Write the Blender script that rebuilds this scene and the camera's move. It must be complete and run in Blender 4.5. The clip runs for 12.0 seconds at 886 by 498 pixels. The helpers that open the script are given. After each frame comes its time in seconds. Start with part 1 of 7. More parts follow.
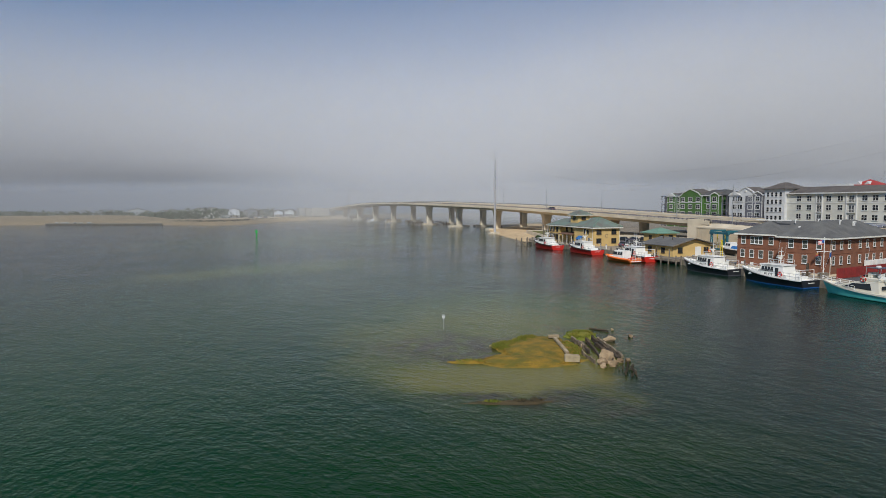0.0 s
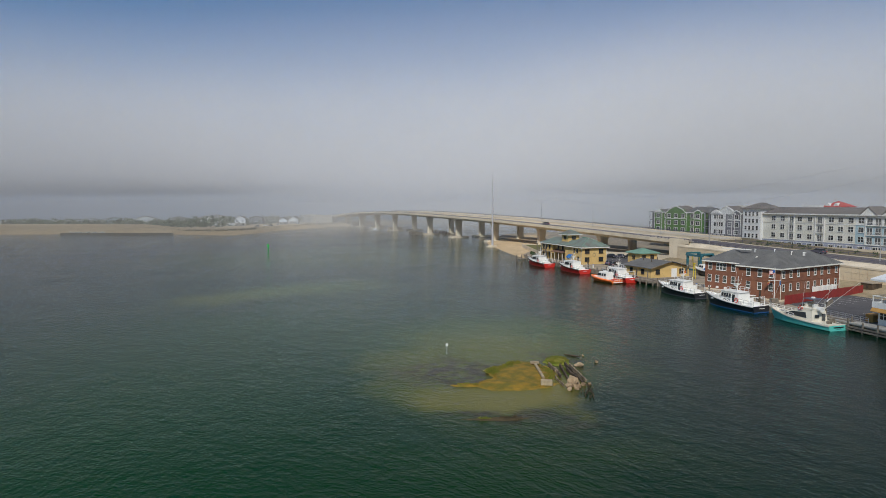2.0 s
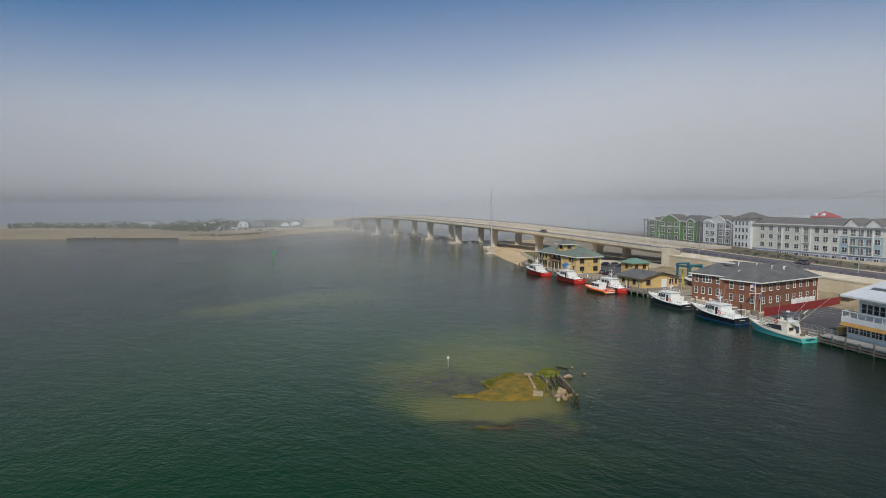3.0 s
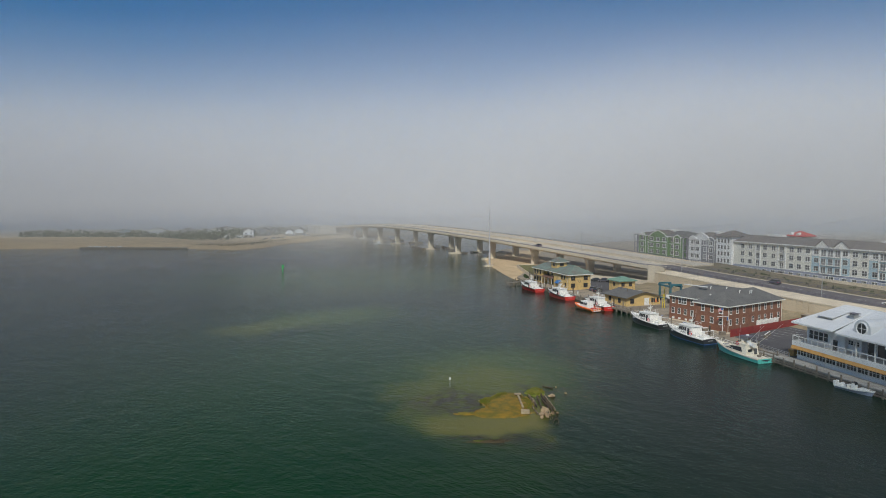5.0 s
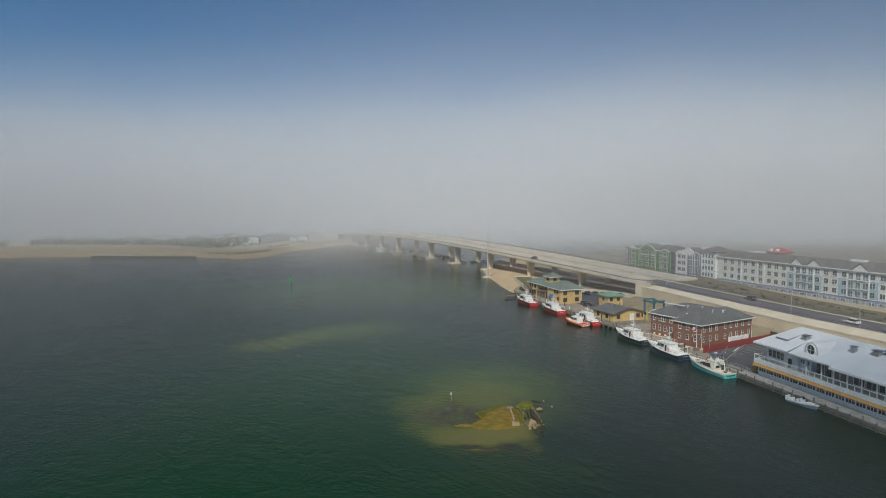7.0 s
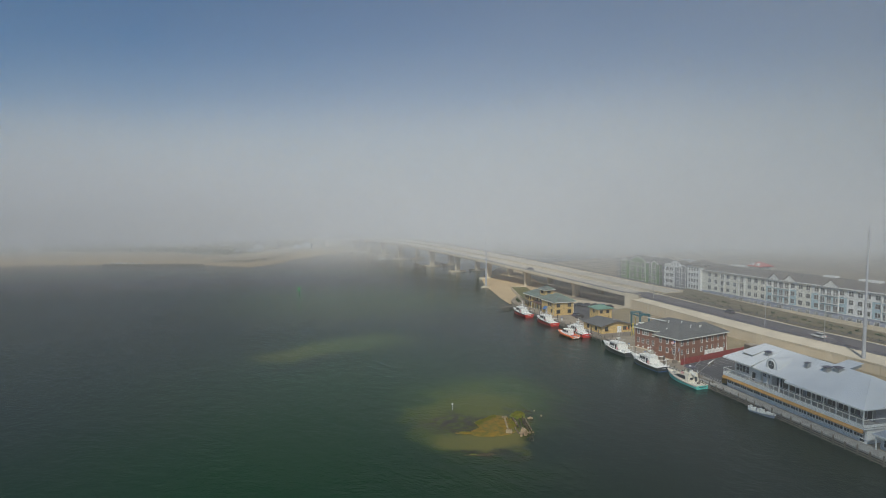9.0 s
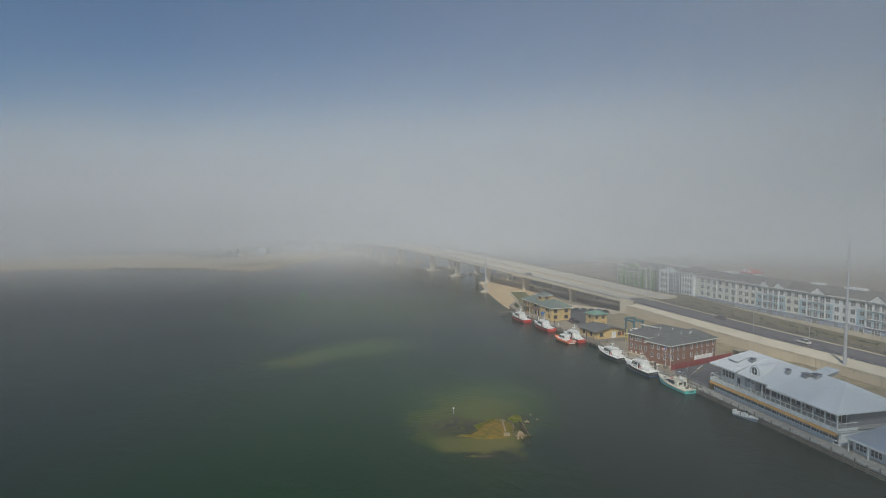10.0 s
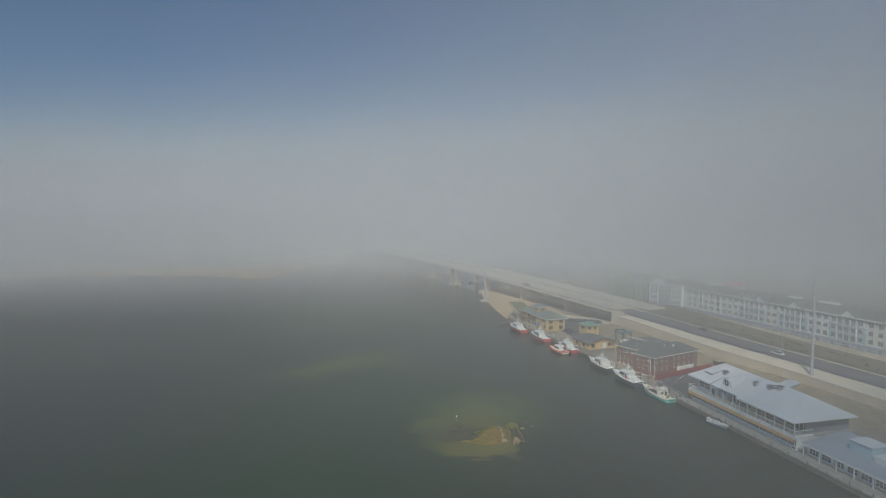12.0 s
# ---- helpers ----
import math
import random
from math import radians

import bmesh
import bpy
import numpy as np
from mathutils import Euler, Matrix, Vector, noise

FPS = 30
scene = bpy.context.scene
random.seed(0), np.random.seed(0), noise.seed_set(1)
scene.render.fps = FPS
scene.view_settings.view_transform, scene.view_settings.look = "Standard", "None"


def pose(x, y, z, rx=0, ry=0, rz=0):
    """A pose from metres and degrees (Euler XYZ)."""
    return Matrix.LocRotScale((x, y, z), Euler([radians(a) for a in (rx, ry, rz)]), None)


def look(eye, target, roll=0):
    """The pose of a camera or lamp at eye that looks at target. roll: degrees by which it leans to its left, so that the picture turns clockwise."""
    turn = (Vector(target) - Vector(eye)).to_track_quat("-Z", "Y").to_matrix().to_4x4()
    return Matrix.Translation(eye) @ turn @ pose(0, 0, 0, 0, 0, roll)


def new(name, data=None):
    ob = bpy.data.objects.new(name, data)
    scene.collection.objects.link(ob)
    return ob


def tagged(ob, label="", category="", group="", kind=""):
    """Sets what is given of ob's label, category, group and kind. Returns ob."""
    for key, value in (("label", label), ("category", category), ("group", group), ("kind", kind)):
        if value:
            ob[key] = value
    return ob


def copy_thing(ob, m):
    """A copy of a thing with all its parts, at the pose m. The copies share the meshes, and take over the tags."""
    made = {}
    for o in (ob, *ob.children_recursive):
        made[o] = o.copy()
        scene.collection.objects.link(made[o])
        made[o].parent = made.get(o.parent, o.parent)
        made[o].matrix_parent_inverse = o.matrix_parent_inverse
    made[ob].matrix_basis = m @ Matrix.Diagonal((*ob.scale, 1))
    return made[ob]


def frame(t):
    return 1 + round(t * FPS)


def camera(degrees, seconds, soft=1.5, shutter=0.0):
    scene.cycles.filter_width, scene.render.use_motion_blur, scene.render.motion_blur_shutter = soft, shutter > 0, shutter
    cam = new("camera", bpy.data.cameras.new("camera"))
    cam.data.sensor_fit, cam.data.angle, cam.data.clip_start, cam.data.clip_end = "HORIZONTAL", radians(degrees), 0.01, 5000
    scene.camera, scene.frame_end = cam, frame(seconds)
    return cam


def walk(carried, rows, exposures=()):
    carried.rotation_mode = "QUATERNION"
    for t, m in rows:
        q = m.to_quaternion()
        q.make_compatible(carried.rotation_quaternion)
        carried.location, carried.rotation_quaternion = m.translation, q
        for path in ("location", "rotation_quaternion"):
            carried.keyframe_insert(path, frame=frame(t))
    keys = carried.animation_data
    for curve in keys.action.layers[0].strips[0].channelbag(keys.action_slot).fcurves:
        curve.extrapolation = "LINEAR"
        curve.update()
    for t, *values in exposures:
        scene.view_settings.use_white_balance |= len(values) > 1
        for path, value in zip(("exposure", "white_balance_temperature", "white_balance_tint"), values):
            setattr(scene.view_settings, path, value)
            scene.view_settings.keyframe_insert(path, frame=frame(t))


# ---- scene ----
cam = camera(72.0, 12.0, soft=0.8)
walk(cam, [
    (0.0, look((-20.36, -20.51, 14.61), (38.22, 80.39, 5.86), -0.23)),
    (1.0, look((-24.75, -27.51, 18.01), (33.89, 73.36, 9.31), -0.23)),
    (2.0, look((-29.06, -34.35, 21.69), (29.64, 66.49, 13.05), -0.23)),
    (3.0, look((-33.32, -41.09, 25.54), (25.44, 59.73, 16.95), -0.23)),
    (5.0, look((-41.72, -54.40, 33.37), (17.14, 46.36, 24.89), -0.23)),
    (6.0, look((-45.91, -61.06, 37.23), (13.00, 39.67, 28.81), -0.23)),
    (7.0, look((-50.13, -67.74, 41.03), (8.83, 32.96, 32.65), -0.23)),
    (9.0, look((-58.85, -81.33, 48.47), (0.23, 19.32, 40.20), -0.23)),
    (10.0, look((-63.44, -88.26, 52.23), (-4.31, 12.36, 44.02), -0.23)),
    (11.0, look((-68.27, -95.32, 56.10), (-9.08, 5.28, 47.95), -0.23)),
    (12.0, look((-73.42, -102.49, 60.23), (-14.17, -1.93, 52.12), -0.23)),
], exposures=[(0.0, 0.12, 6250, 9), (3.0, 0.02, 6250, 8), (5.5, -0.08, 6300, 6), (9.5, -0.2, 6300, 4), (12.0, -0.36, 6300, 4)])

# ---- light ----
SUN_AZ, SUN_EL = radians(228), radians(46)
world = bpy.data.worlds.new("world")
scene.world = world
world.use_nodes = True
wn = world.node_tree
sky = wn.nodes.new("ShaderNodeTexSky")
sky.sky_type, sky.sun_disc = "NISHITA", False
sky.ozone_density, sky.dust_density, sky.air_density = 4.0, 0.1, 1.0
sky.altitude = 300
sky.sun_elevation, sky.sun_rotation = SUN_EL, SUN_AZ
bg = wn.nodes["Background"]
deep = wn.nodes.new("ShaderNodeHueSaturation")
deep.inputs["Saturation"].default_value = 1.7
wn.links.new(sky.outputs[0], deep.inputs["Color"])
wn.links.new(deep.outputs[0], bg.inputs[0])
bg.inputs[1].default_value = 0.073
lamp = bpy.data.lights.new("sun", "SUN")
lamp.energy, lamp.angle, lamp.color = 5.0, radians(4), (1.0, 0.93, 0.83)
sun = new("sun", lamp)
sun.matrix_world = look((0, 0, 0), (-math.sin(SUN_AZ) * math.cos(SUN_EL), -math.cos(SUN_AZ) * math.cos(SUN_EL), -math.sin(SUN_EL)))

# ---- fog: banks of mist that thin out upwards ----
def fog_bank(name, lo, hi, density, z_full, z_none, cells, turn, px, py, back=0.0, tint=(1.0, 0.91, 0.885), drift=(), patch=0.0, rise=4.0, fall=2.0):
    m = bpy.data.materials.new(name)
    m.use_nodes = True
    nt = m.node_tree
    nt.nodes.remove(nt.nodes["Principled BSDF"])
    sc = nt.nodes.new("ShaderNodeVolumeScatter")
    sc.inputs["Color"].default_value = (*tint, 1)
    sc.inputs["Anisotropy"].default_value = -back
    at = nt.nodes.new("ShaderNodeAttribute")
    at.attribute_name = "density"
    nt.links.new(at.outputs["Fac"], sc.inputs["Density"])
    nt.links.new(sc.outputs[0], nt.nodes["Material Output"].inputs["Volume"])
    vol = bpy.data.meshes.new(name)
    vol.materials.append(m)
    ob = new(name, vol)
    gn = bpy.data.node_groups.new(name, "GeometryNodeTree")
    gn.interface.new_socket("Geometry", in_out="INPUT", socket_type="NodeSocketGeometry")
    gn.interface.new_socket("Geometry", in_out="OUTPUT", socket_type="NodeSocketGeometry")
    cube = gn.nodes.new("GeometryNodeVolumeCube")
    cube.inputs["Min"].default_value, cube.inputs["Max"].default_value = lo, hi
    ps, sp, fade = gn.nodes.new("GeometryNodeInputPosition"), gn.nodes.new("ShaderNodeSeparateXYZ"), gn.nodes.new("ShaderNodeMapRange")
    for k, v in zip(("From Min", "From Max", "To Min", "To Max"), (z_full, z_none, 1.0, 0.0)):
        fade.inputs[k].default_value = v
    gn.links.new(ps.outputs[0], sp.inputs[0])
    gn.links.new(sp.outputs[2], fade.inputs["Value"])
    soft = gn.nodes.new("ShaderNodeMath")
    soft.operation = "POWER"
    soft.inputs[1].default_value = fall
    mix = gn.nodes.new("ShaderNodeMath")
    mix.operation = "MULTIPLY"
    mix.inputs[1].default_value = 2.2
    dens = gn.nodes.new("ShaderNodeMath")
    dens.operation = "MULTIPLY"
    dens.inputs[1].default_value = density
    gn.links.new(fade.outputs[0], soft.inputs[0])
    gn.links.new(soft.outputs[0], mix.inputs[0])
    # thicker or thinner along the local axes, in uneven patches
    thick = mix.outputs[0]
    for axis, a, b, k0, k1 in (*drift, (2, lo[2], lo[2] + rise, 0.0, 1.0)):
        ramp, mul = gn.nodes.new("ShaderNodeMapRange"), gn.nodes.new("ShaderNodeMath")
        ramp.interpolation_type, mul.operation = "SMOOTHSTEP", "MULTIPLY"
        for k, v in zip(("From Min", "From Max", "To Min", "To Max"), (a, b, k0, k1)):
            ramp.inputs[k].default_value = v
        gn.links.new(sp.outputs[axis], ramp.inputs["Value"])
        gn.links.new(thick, mul.inputs[0])
        gn.links.new(ramp.outputs[0], mul.inputs[1])
        thick = mul.outputs[0]
    if patch:
        nz, ramp, mul = gn.nodes.new("ShaderNodeTexNoise"), gn.nodes.new("ShaderNodeMapRange"), gn.nodes.new("ShaderNodeMath")
        nz.inputs["Scale"].default_value, nz.inputs["Detail"].default_value = 0.008, 1
        mul.operation = "MULTIPLY"
        for k, v in zip(("From Min", "From Max", "To Min", "To Max"), (0.3, 0.7, 1 - patch, 1 + patch)):
            ramp.inputs[k].default_value = v
        gn.links.new(ps.outputs[0], nz.inputs["Vector"])
        gn.links.new(nz.outputs[0], ramp.inputs["Value"])
        gn.links.new(thick, mul.inputs[0])
        gn.links.new(ramp.outputs[0], mul.inputs[1])
        thick = mul.outputs[0]
    gn.links.new(thick, dens.inputs[0])
    gn.links.new(dens.outputs[0], cube.inputs["Density"])
    for k, c in zip("XYZ", cells):
        cube.inputs["Resolution " + k].default_value = c
    sm = gn.nodes.new("GeometryNodeSetMaterial")
    sm.inputs["Material"].default_value = m
    out = gn.nodes.new("NodeGroupOutput")
    gn.links.new(cube.outputs[0], sm.inputs[0])
    gn.links.new(sm.outputs[0], out.inputs[0])
    mod = ob.modifiers.new("mist", "NODES")
    mod.node_group = gn
    ob.matrix_world = pose(px, py, 0, 0, 0, turn)
    return tagged(ob, "pale grey sea fog drifting over the inlet", "fog", kind="stuff")



fog_bank("fog", (-330, -230, 41), (330, 15, 135), 0.0028, 80, 135, (24, 25, 22), -30.3, -20, -20, 0.2, (1.0, 0.93, 0.88), ((0, -50, 75, 0.55, 2.6), (1, -102, -80, 1.2, 1.0)), 0.25, 20.0)
fog_bank("fog", (0, -150, 17), (260, 120, 44), 0.0008, 40, 60, (14, 22, 9), -30.3, -20, -20, 0.2, (1.0, 0.94, 0.88), ((0, 0, 50, 0.1, 1.0),), 0.25, 6.0)
fog_bank("fog", (-500, 70, 27), (600, 450, 110), 0.0034, 36, 110, (30, 38, 14), -30.3, -20, -20, 0.25, (1.0, 0.955, 0.9), ((0, -210, -60, 2.4, 0.9), (0, 10, 110, 1.0, 2.4), (1, 70, 200, 0.3, 1.0)), 0.25)
fog_bank("fog", (-1400, 250, -20), (1400, 1255, 390), 0.0034, 10, 390, (28, 57, 38), -30.3, -20, -20, 0.42, (1.0, 0.885, 0.74), ((0, -500, 400, 0.8, 1.3), (1, 250, 760, 0.07, 1.25)), 0.35, 4.0, 3.2)

# ---- materials ----
def surf(name, a, b=None, scale=1.0, rough=0.8, bump=0.0, bscale=20.0, metal=0.0, fine=0.12, detail=6.0):
    """Two-tone weathered surface: broad stains between a and b, fine grain over it, and a little relief."""
    m = bpy.data.materials.new(name)
    m.use_nodes = True
    nt = m.node_tree
    p = nt.nodes["Principled BSDF"]
    p.inputs["Roughness"].default_value, p.inputs["Metallic"].default_value = rough, metal
    b = b or tuple(c * 0.72 for c in a)
    geo = nt.nodes.new("ShaderNodeNewGeometry")
    n1 = nt.nodes.new("ShaderNodeTexNoise")
    n1.inputs["Scale"].default_value, n1.inputs["Detail"].default_value = scale, detail
    nt.links.new(geo.outputs["Position"], n1.inputs["Vector"])
    r1 = nt.nodes.new("ShaderNodeValToRGB")
    r1.color_ramp.elements[0].position, r1.color_ramp.elements[1].position = 0.35, 0.65
    r1.color_ramp.elements[0].color, r1.color_ramp.elements[1].color = (*b, 1), (*a, 1)
    nt.links.new(n1.outputs["Fac"], r1.inputs["Fac"])
    n2 = nt.nodes.new("ShaderNodeTexNoise")
    n2.inputs["Scale"].default_value, n2.inputs["Detail"].default_value = bscale, 4
    nt.links.new(geo.outputs["Position"], n2.inputs["Vector"])
    mx = nt.nodes.new("ShaderNodeMix")
    mx.data_type, mx.blend_type = "RGBA", "MULTIPLY"
    mx.inputs["Factor"].default_value = 1.0
    g = nt.nodes.new("ShaderNodeMapRange")
    g.inputs["To Min"].default_value, g.inputs["To Max"].default_value = 1 - fine, 1 + fine
    nt.links.new(n2.outputs["Fac"], g.inputs["Value"])
    cmb = nt.nodes.new("ShaderNodeCombineColor")
    for k in range(3):
        nt.links.new(g.outputs[0], cmb.inputs[k])
    nt.links.new(r1.outputs["Color"], mx.inputs["A"])
    nt.links.new(cmb.outputs[0], mx.inputs["B"])
    nt.links.new(mx.outputs["Result"], p.inputs["Base Color"])
    if bump:
        bp = nt.nodes.new("ShaderNodeBump")
        bp.inputs["Strength"].default_value, bp.inputs["Distance"].default_value = bump, 0.05
        nt.links.new(n2.outputs["Fac"], bp.inputs["Height"])
        nt.links.new(bp.outputs[0], p.inputs["Normal"])
    m["base"] = 1
    return m


def lap(m, step, depth, axis=2):
    """Adds lapped boards or courses, a fine saw-tooth relief every step metres."""
    nt = m.node_tree
    p = nt.nodes["Principled BSDF"]
    geo = nt.nodes.new("ShaderNodeNewGeometry")
    sep = nt.nodes.new("ShaderNodeSeparateXYZ")
    nt.links.new(geo.outputs["Position"], sep.inputs[0])
    dv = nt.nodes.new("ShaderNodeMath")
    dv.operation = "DIVIDE"
    dv.inputs[1].default_value = step
    nt.links.new(sep.outputs[axis], dv.inputs[0])
    fr = nt.nodes.new("ShaderNodeMath")
    fr.operation = "FRACT"
    nt.links.new(dv.outputs[0], fr.inputs[0])
    bp = nt.nodes.new("ShaderNodeBump")
    bp.inputs["Strength"].default_value, bp.inputs["Distance"].default_value = 0.6, depth
    nt.links.new(fr.outputs[0], bp.inputs["Height"])
    nt.links.new(bp.outputs[0], p.inputs["Normal"])
    return m


def glass(name, c, rough=0.08):
    m = bpy.data.materials.new(name)
    m.use_nodes = True
    p = m.node_tree.nodes["Principled BSDF"]
    p.inputs["Base Color"].default_value, p.inputs["Roughness"].default_value = (*c, 1), rough
    p.inputs["IOR"].default_value = 1.5
    return m


def water_material():
    m = bpy.data.materials.new("water")
    m.use_nodes = True
    nt = m.node_tree
    p = nt.nodes["Principled BSDF"]
    N, L = nt.nodes.new, nt.links.new
    geo = N("ShaderNodeNewGeometry")
    warp = N("ShaderNodeTexNoise")
    warp.inputs["Scale"].default_value, warp.inputs["Detail"].default_value = 0.06, 4
    L(geo.outputs["Position"], warp.inputs["Vector"])
    off = N("ShaderNodeVectorMath")
    off.operation = "MULTIPLY_ADD"
    off.inputs[1].default_value, off.inputs[2].default_value = (22, 22, 0), (-11, -11, 0)
    L(warp.outputs["Color"], off.inputs[0])
    pos = N("ShaderNodeVectorMath")
    L(geo.outputs["Position"], pos.inputs[0])
    L(off.outputs[0], pos.inputs[1])

    def water_patch(cx, cy, rx, ry, turn, soft):
        mp = N("ShaderNodeMapping")
        mp.vector_type = "TEXTURE"
        mp.inputs["Location"].default_value, mp.inputs["Rotation"].default_value = (cx, cy, 0), (0, 0, radians(turn))
        mp.inputs["Scale"].default_value = (rx, ry, 1000)
        L(pos.outputs[0], mp.inputs["Vector"])
        ln = N("ShaderNodeVectorMath")
        ln.operation = "LENGTH"
        L(mp.outputs[0], ln.inputs[0])
        mr = N("ShaderNodeMapRange")
        mr.interpolation_type = "SMOOTHSTEP"
        mr.inputs["From Min"].default_value, mr.inputs["From Max"].default_value = 1 + soft, 1 - soft
        L(ln.outputs["Value"], mr.inputs["Value"])
        return mr.outputs[0]

    def tint(below, fac, col, amount):
        mu = N("ShaderNodeMath")
        mu.operation = "MULTIPLY"
        mu.inputs[1].default_value = amount
        L(fac, mu.inputs[0])
        mx = N("ShaderNodeMix")
        mx.data_type = "RGBA"
        L(mu.outputs[0], mx.inputs["Factor"])
        L(below, mx.inputs["A"])
        mx.inputs["B"].default_value = (*col, 1)
        return mx.outputs["Result"]

    big = N("ShaderNodeTexNoise")
    big.inputs["Scale"].default_value, big.inputs["Detail"].default_value = 0.012, 5
    L(geo.outputs["Position"], big.inputs["Vector"])
    ramp = N("ShaderNodeValToRGB")
    ramp.color_ramp.elements[0].position, ramp.color_ramp.elements[1].position = 0.35, 0.7
    ramp.color_ramp.elements[0].color, ramp.color_ramp.elements[1].color = WATER_A, WATER_B
    L(big.outputs["Fac"], ramp.inputs["Fac"])
    c = ramp.outputs["Color"]
    # green shallows, sand flats, then weed and mud patches over them
    c = tint(c, water_patch(24, 42, 19, 22, -32, 0.45), GREEN_FLAT, 0.85)
    c = tint(c, water_patch(15.5, 34.5, 12.5, 21, -30, 0.4), SHOAL_A, 0.85)
    c = tint(c, water_patch(10.5, 20.5, 9.5, 5.8, -28, 0.35), SHOAL_B, 0.8)
    c = tint(c, water_patch(6.5, 40, 3.5, 8, -30, 0.7), SHOAL_B, 0.3)
    c = tint(c, water_patch(4, 113, 15, 8, 8, 0.65), SHOAL_A, 0.5)
    c = tint(c, water_patch(22, 118, 20, 12, 15, 0.7), GREEN_FLAT, 0.75)
    c = tint(c, water_patch(3, 5, 13, 5, -28, 0.7), (0.03, 0.05, 0.006), 0.35)
    c = tint(c, water_patch(-18, 45, 42, 75, -32, 0.9), (0.003, 0.036, 0.003), 0.7)
    # far left: the blue of reflected sky put into the water colour
    c = tint(c, water_patch(-75, 150, 55, 110, -20, 0.8), (0.0006, 0.015, 0.014), 0.6)
    c = tint(c, water_patch(60, 210, 60, 50, -30, 0.7), GREEN_FLAT, 0.6)
    mud = N("ShaderNodeTexNoise")
    mud.inputs["Scale"].default_value, mud.inputs["Detail"].default_value = 0.55, 6
    L(geo.outputs["Position"], mud.inputs["Vector"])

    def broken(fac, lo, hi):
        mr, mu = N("ShaderNodeMapRange"), N("ShaderNodeMath")
        mu.operation = "MULTIPLY"
        mr.inputs["From Min"].default_value, mr.inputs["From Max"].default_value = lo, hi
        L(mud.outputs["Fac"], mr.inputs["Value"])
        L(mr.outputs[0], mu.inputs[0])
        L(fac, mu.inputs[1])
        return mu.outputs[0]

    c = tint(c, broken(water_patch(10.5, 33, 7.8, 6.2, -25, 0.45), 0.36, 0.56), (0.036, 0.026, 0.014), 0.9)
    c = tint(c, broken(water_patch(28, 29, 7, 6, -10, 0.5), 0.4, 0.6), (0.03, 0.03, 0.018), 0.8)
    c = tint(c, broken(water_patch(7.5, 14.3, 6.5, 1.6, -28, 0.5), 0.36, 0.56), (0.028, 0.022, 0.01), 0.85)
    c = tint(c, broken(water_patch(2, 101, 22, 3.5, 14, 0.6), 0.42, 0.6), (0.008, 0.014, 0.012), 0.7)
    L(c, p.inputs["Base Color"])
    p.inputs["Roughness"].default_value, p.inputs["IOR"].default_value = 0.14, 1.33
    p.inputs["Specular IOR Level"].default_value = 0.2
    gust = N("ShaderNodeTexNoise")
    gust.inputs["Scale"].default_value, gust.inputs["Detail"].default_value = 0.05, 5
    gm = N("ShaderNodeMapping")
    gm.inputs["Rotation"].default_value, gm.inputs["Scale"].default_value = (0, 0, radians(25)), (0.8, 1.3, 1)
    L(geo.outputs["Position"], gm.inputs["Vector"])
    L(gm.outputs[0], gust.inputs["Vector"])
    gr = N("ShaderNodeMapRange")
    for k, v in zip(("From Min", "From Max", "To Min", "To Max"), (0.35, 0.65, 0.05, 0.11)):
        gr.inputs[k].default_value = v
    L(gust.outputs["Fac"], gr.inputs["Value"])
    L(gr.outputs[0], p.inputs["Roughness"])
    w1 = N("ShaderNodeTexNoise")
    w1.inputs["Scale"].default_value, w1.inputs["Detail"].default_value = 3.4, 4
    w2 = N("ShaderNodeTexNoise")
    w2.inputs["Scale"].default_value, w2.inputs["Detail"].default_value = 1.3, 5
    st = N("ShaderNodeMapping")
    st.inputs["Rotation"].default_value, st.inputs["Scale"].default_value = (0, 0, radians(40)), (1.0, 0.72, 1)
    L(geo.outputs["Position"], st.inputs["Vector"])
    L(st.outputs[0], w1.inputs["Vector"])
    L(st.outputs[0], w2.inputs["Vector"])
    b1, b2 = N("ShaderNodeBump"), N("ShaderNodeBump")
    b1.inputs["Strength"].default_value, b1.inputs["Distance"].default_value = 0.8, 0.05
    b2.inputs["Strength"].default_value, b2.inputs["Distance"].default_value = 0.8, 0.075
    L(w1.outputs["Fac"], b1.inputs["Height"])
    L(w2.outputs["Fac"], b2.inputs["Height"])
    w3, b3, st3 = N("ShaderNodeTexNoise"), N("ShaderNodeBump"), N("ShaderNodeMapping")
    w3.inputs["Scale"].default_value, w3.inputs["Detail"].default_value = 0.32, 7
    w3.inputs["Roughness"].default_value = 0.62
    st3.inputs["Rotation"].default_value, st3.inputs["Scale"].default_value = (0, 0, radians(24)), (1.0, 0.55, 1)
    L(geo.outputs["Position"], st3.inputs["Vector"])
    L(st3.outputs[0], w3.inputs["Vector"])
    b3.inputs["Strength"].default_value, b3.inputs["Distance"].default_value = 0.8, 0.22
    L(w3.outputs["Fac"], b3.inputs["Height"])
    L(b3.outputs[0], b2.inputs["Normal"])
    L(b2.outputs[0], b1.inputs["Normal"])
    L(b1.outputs[0], p.inputs["Normal"])
    return m


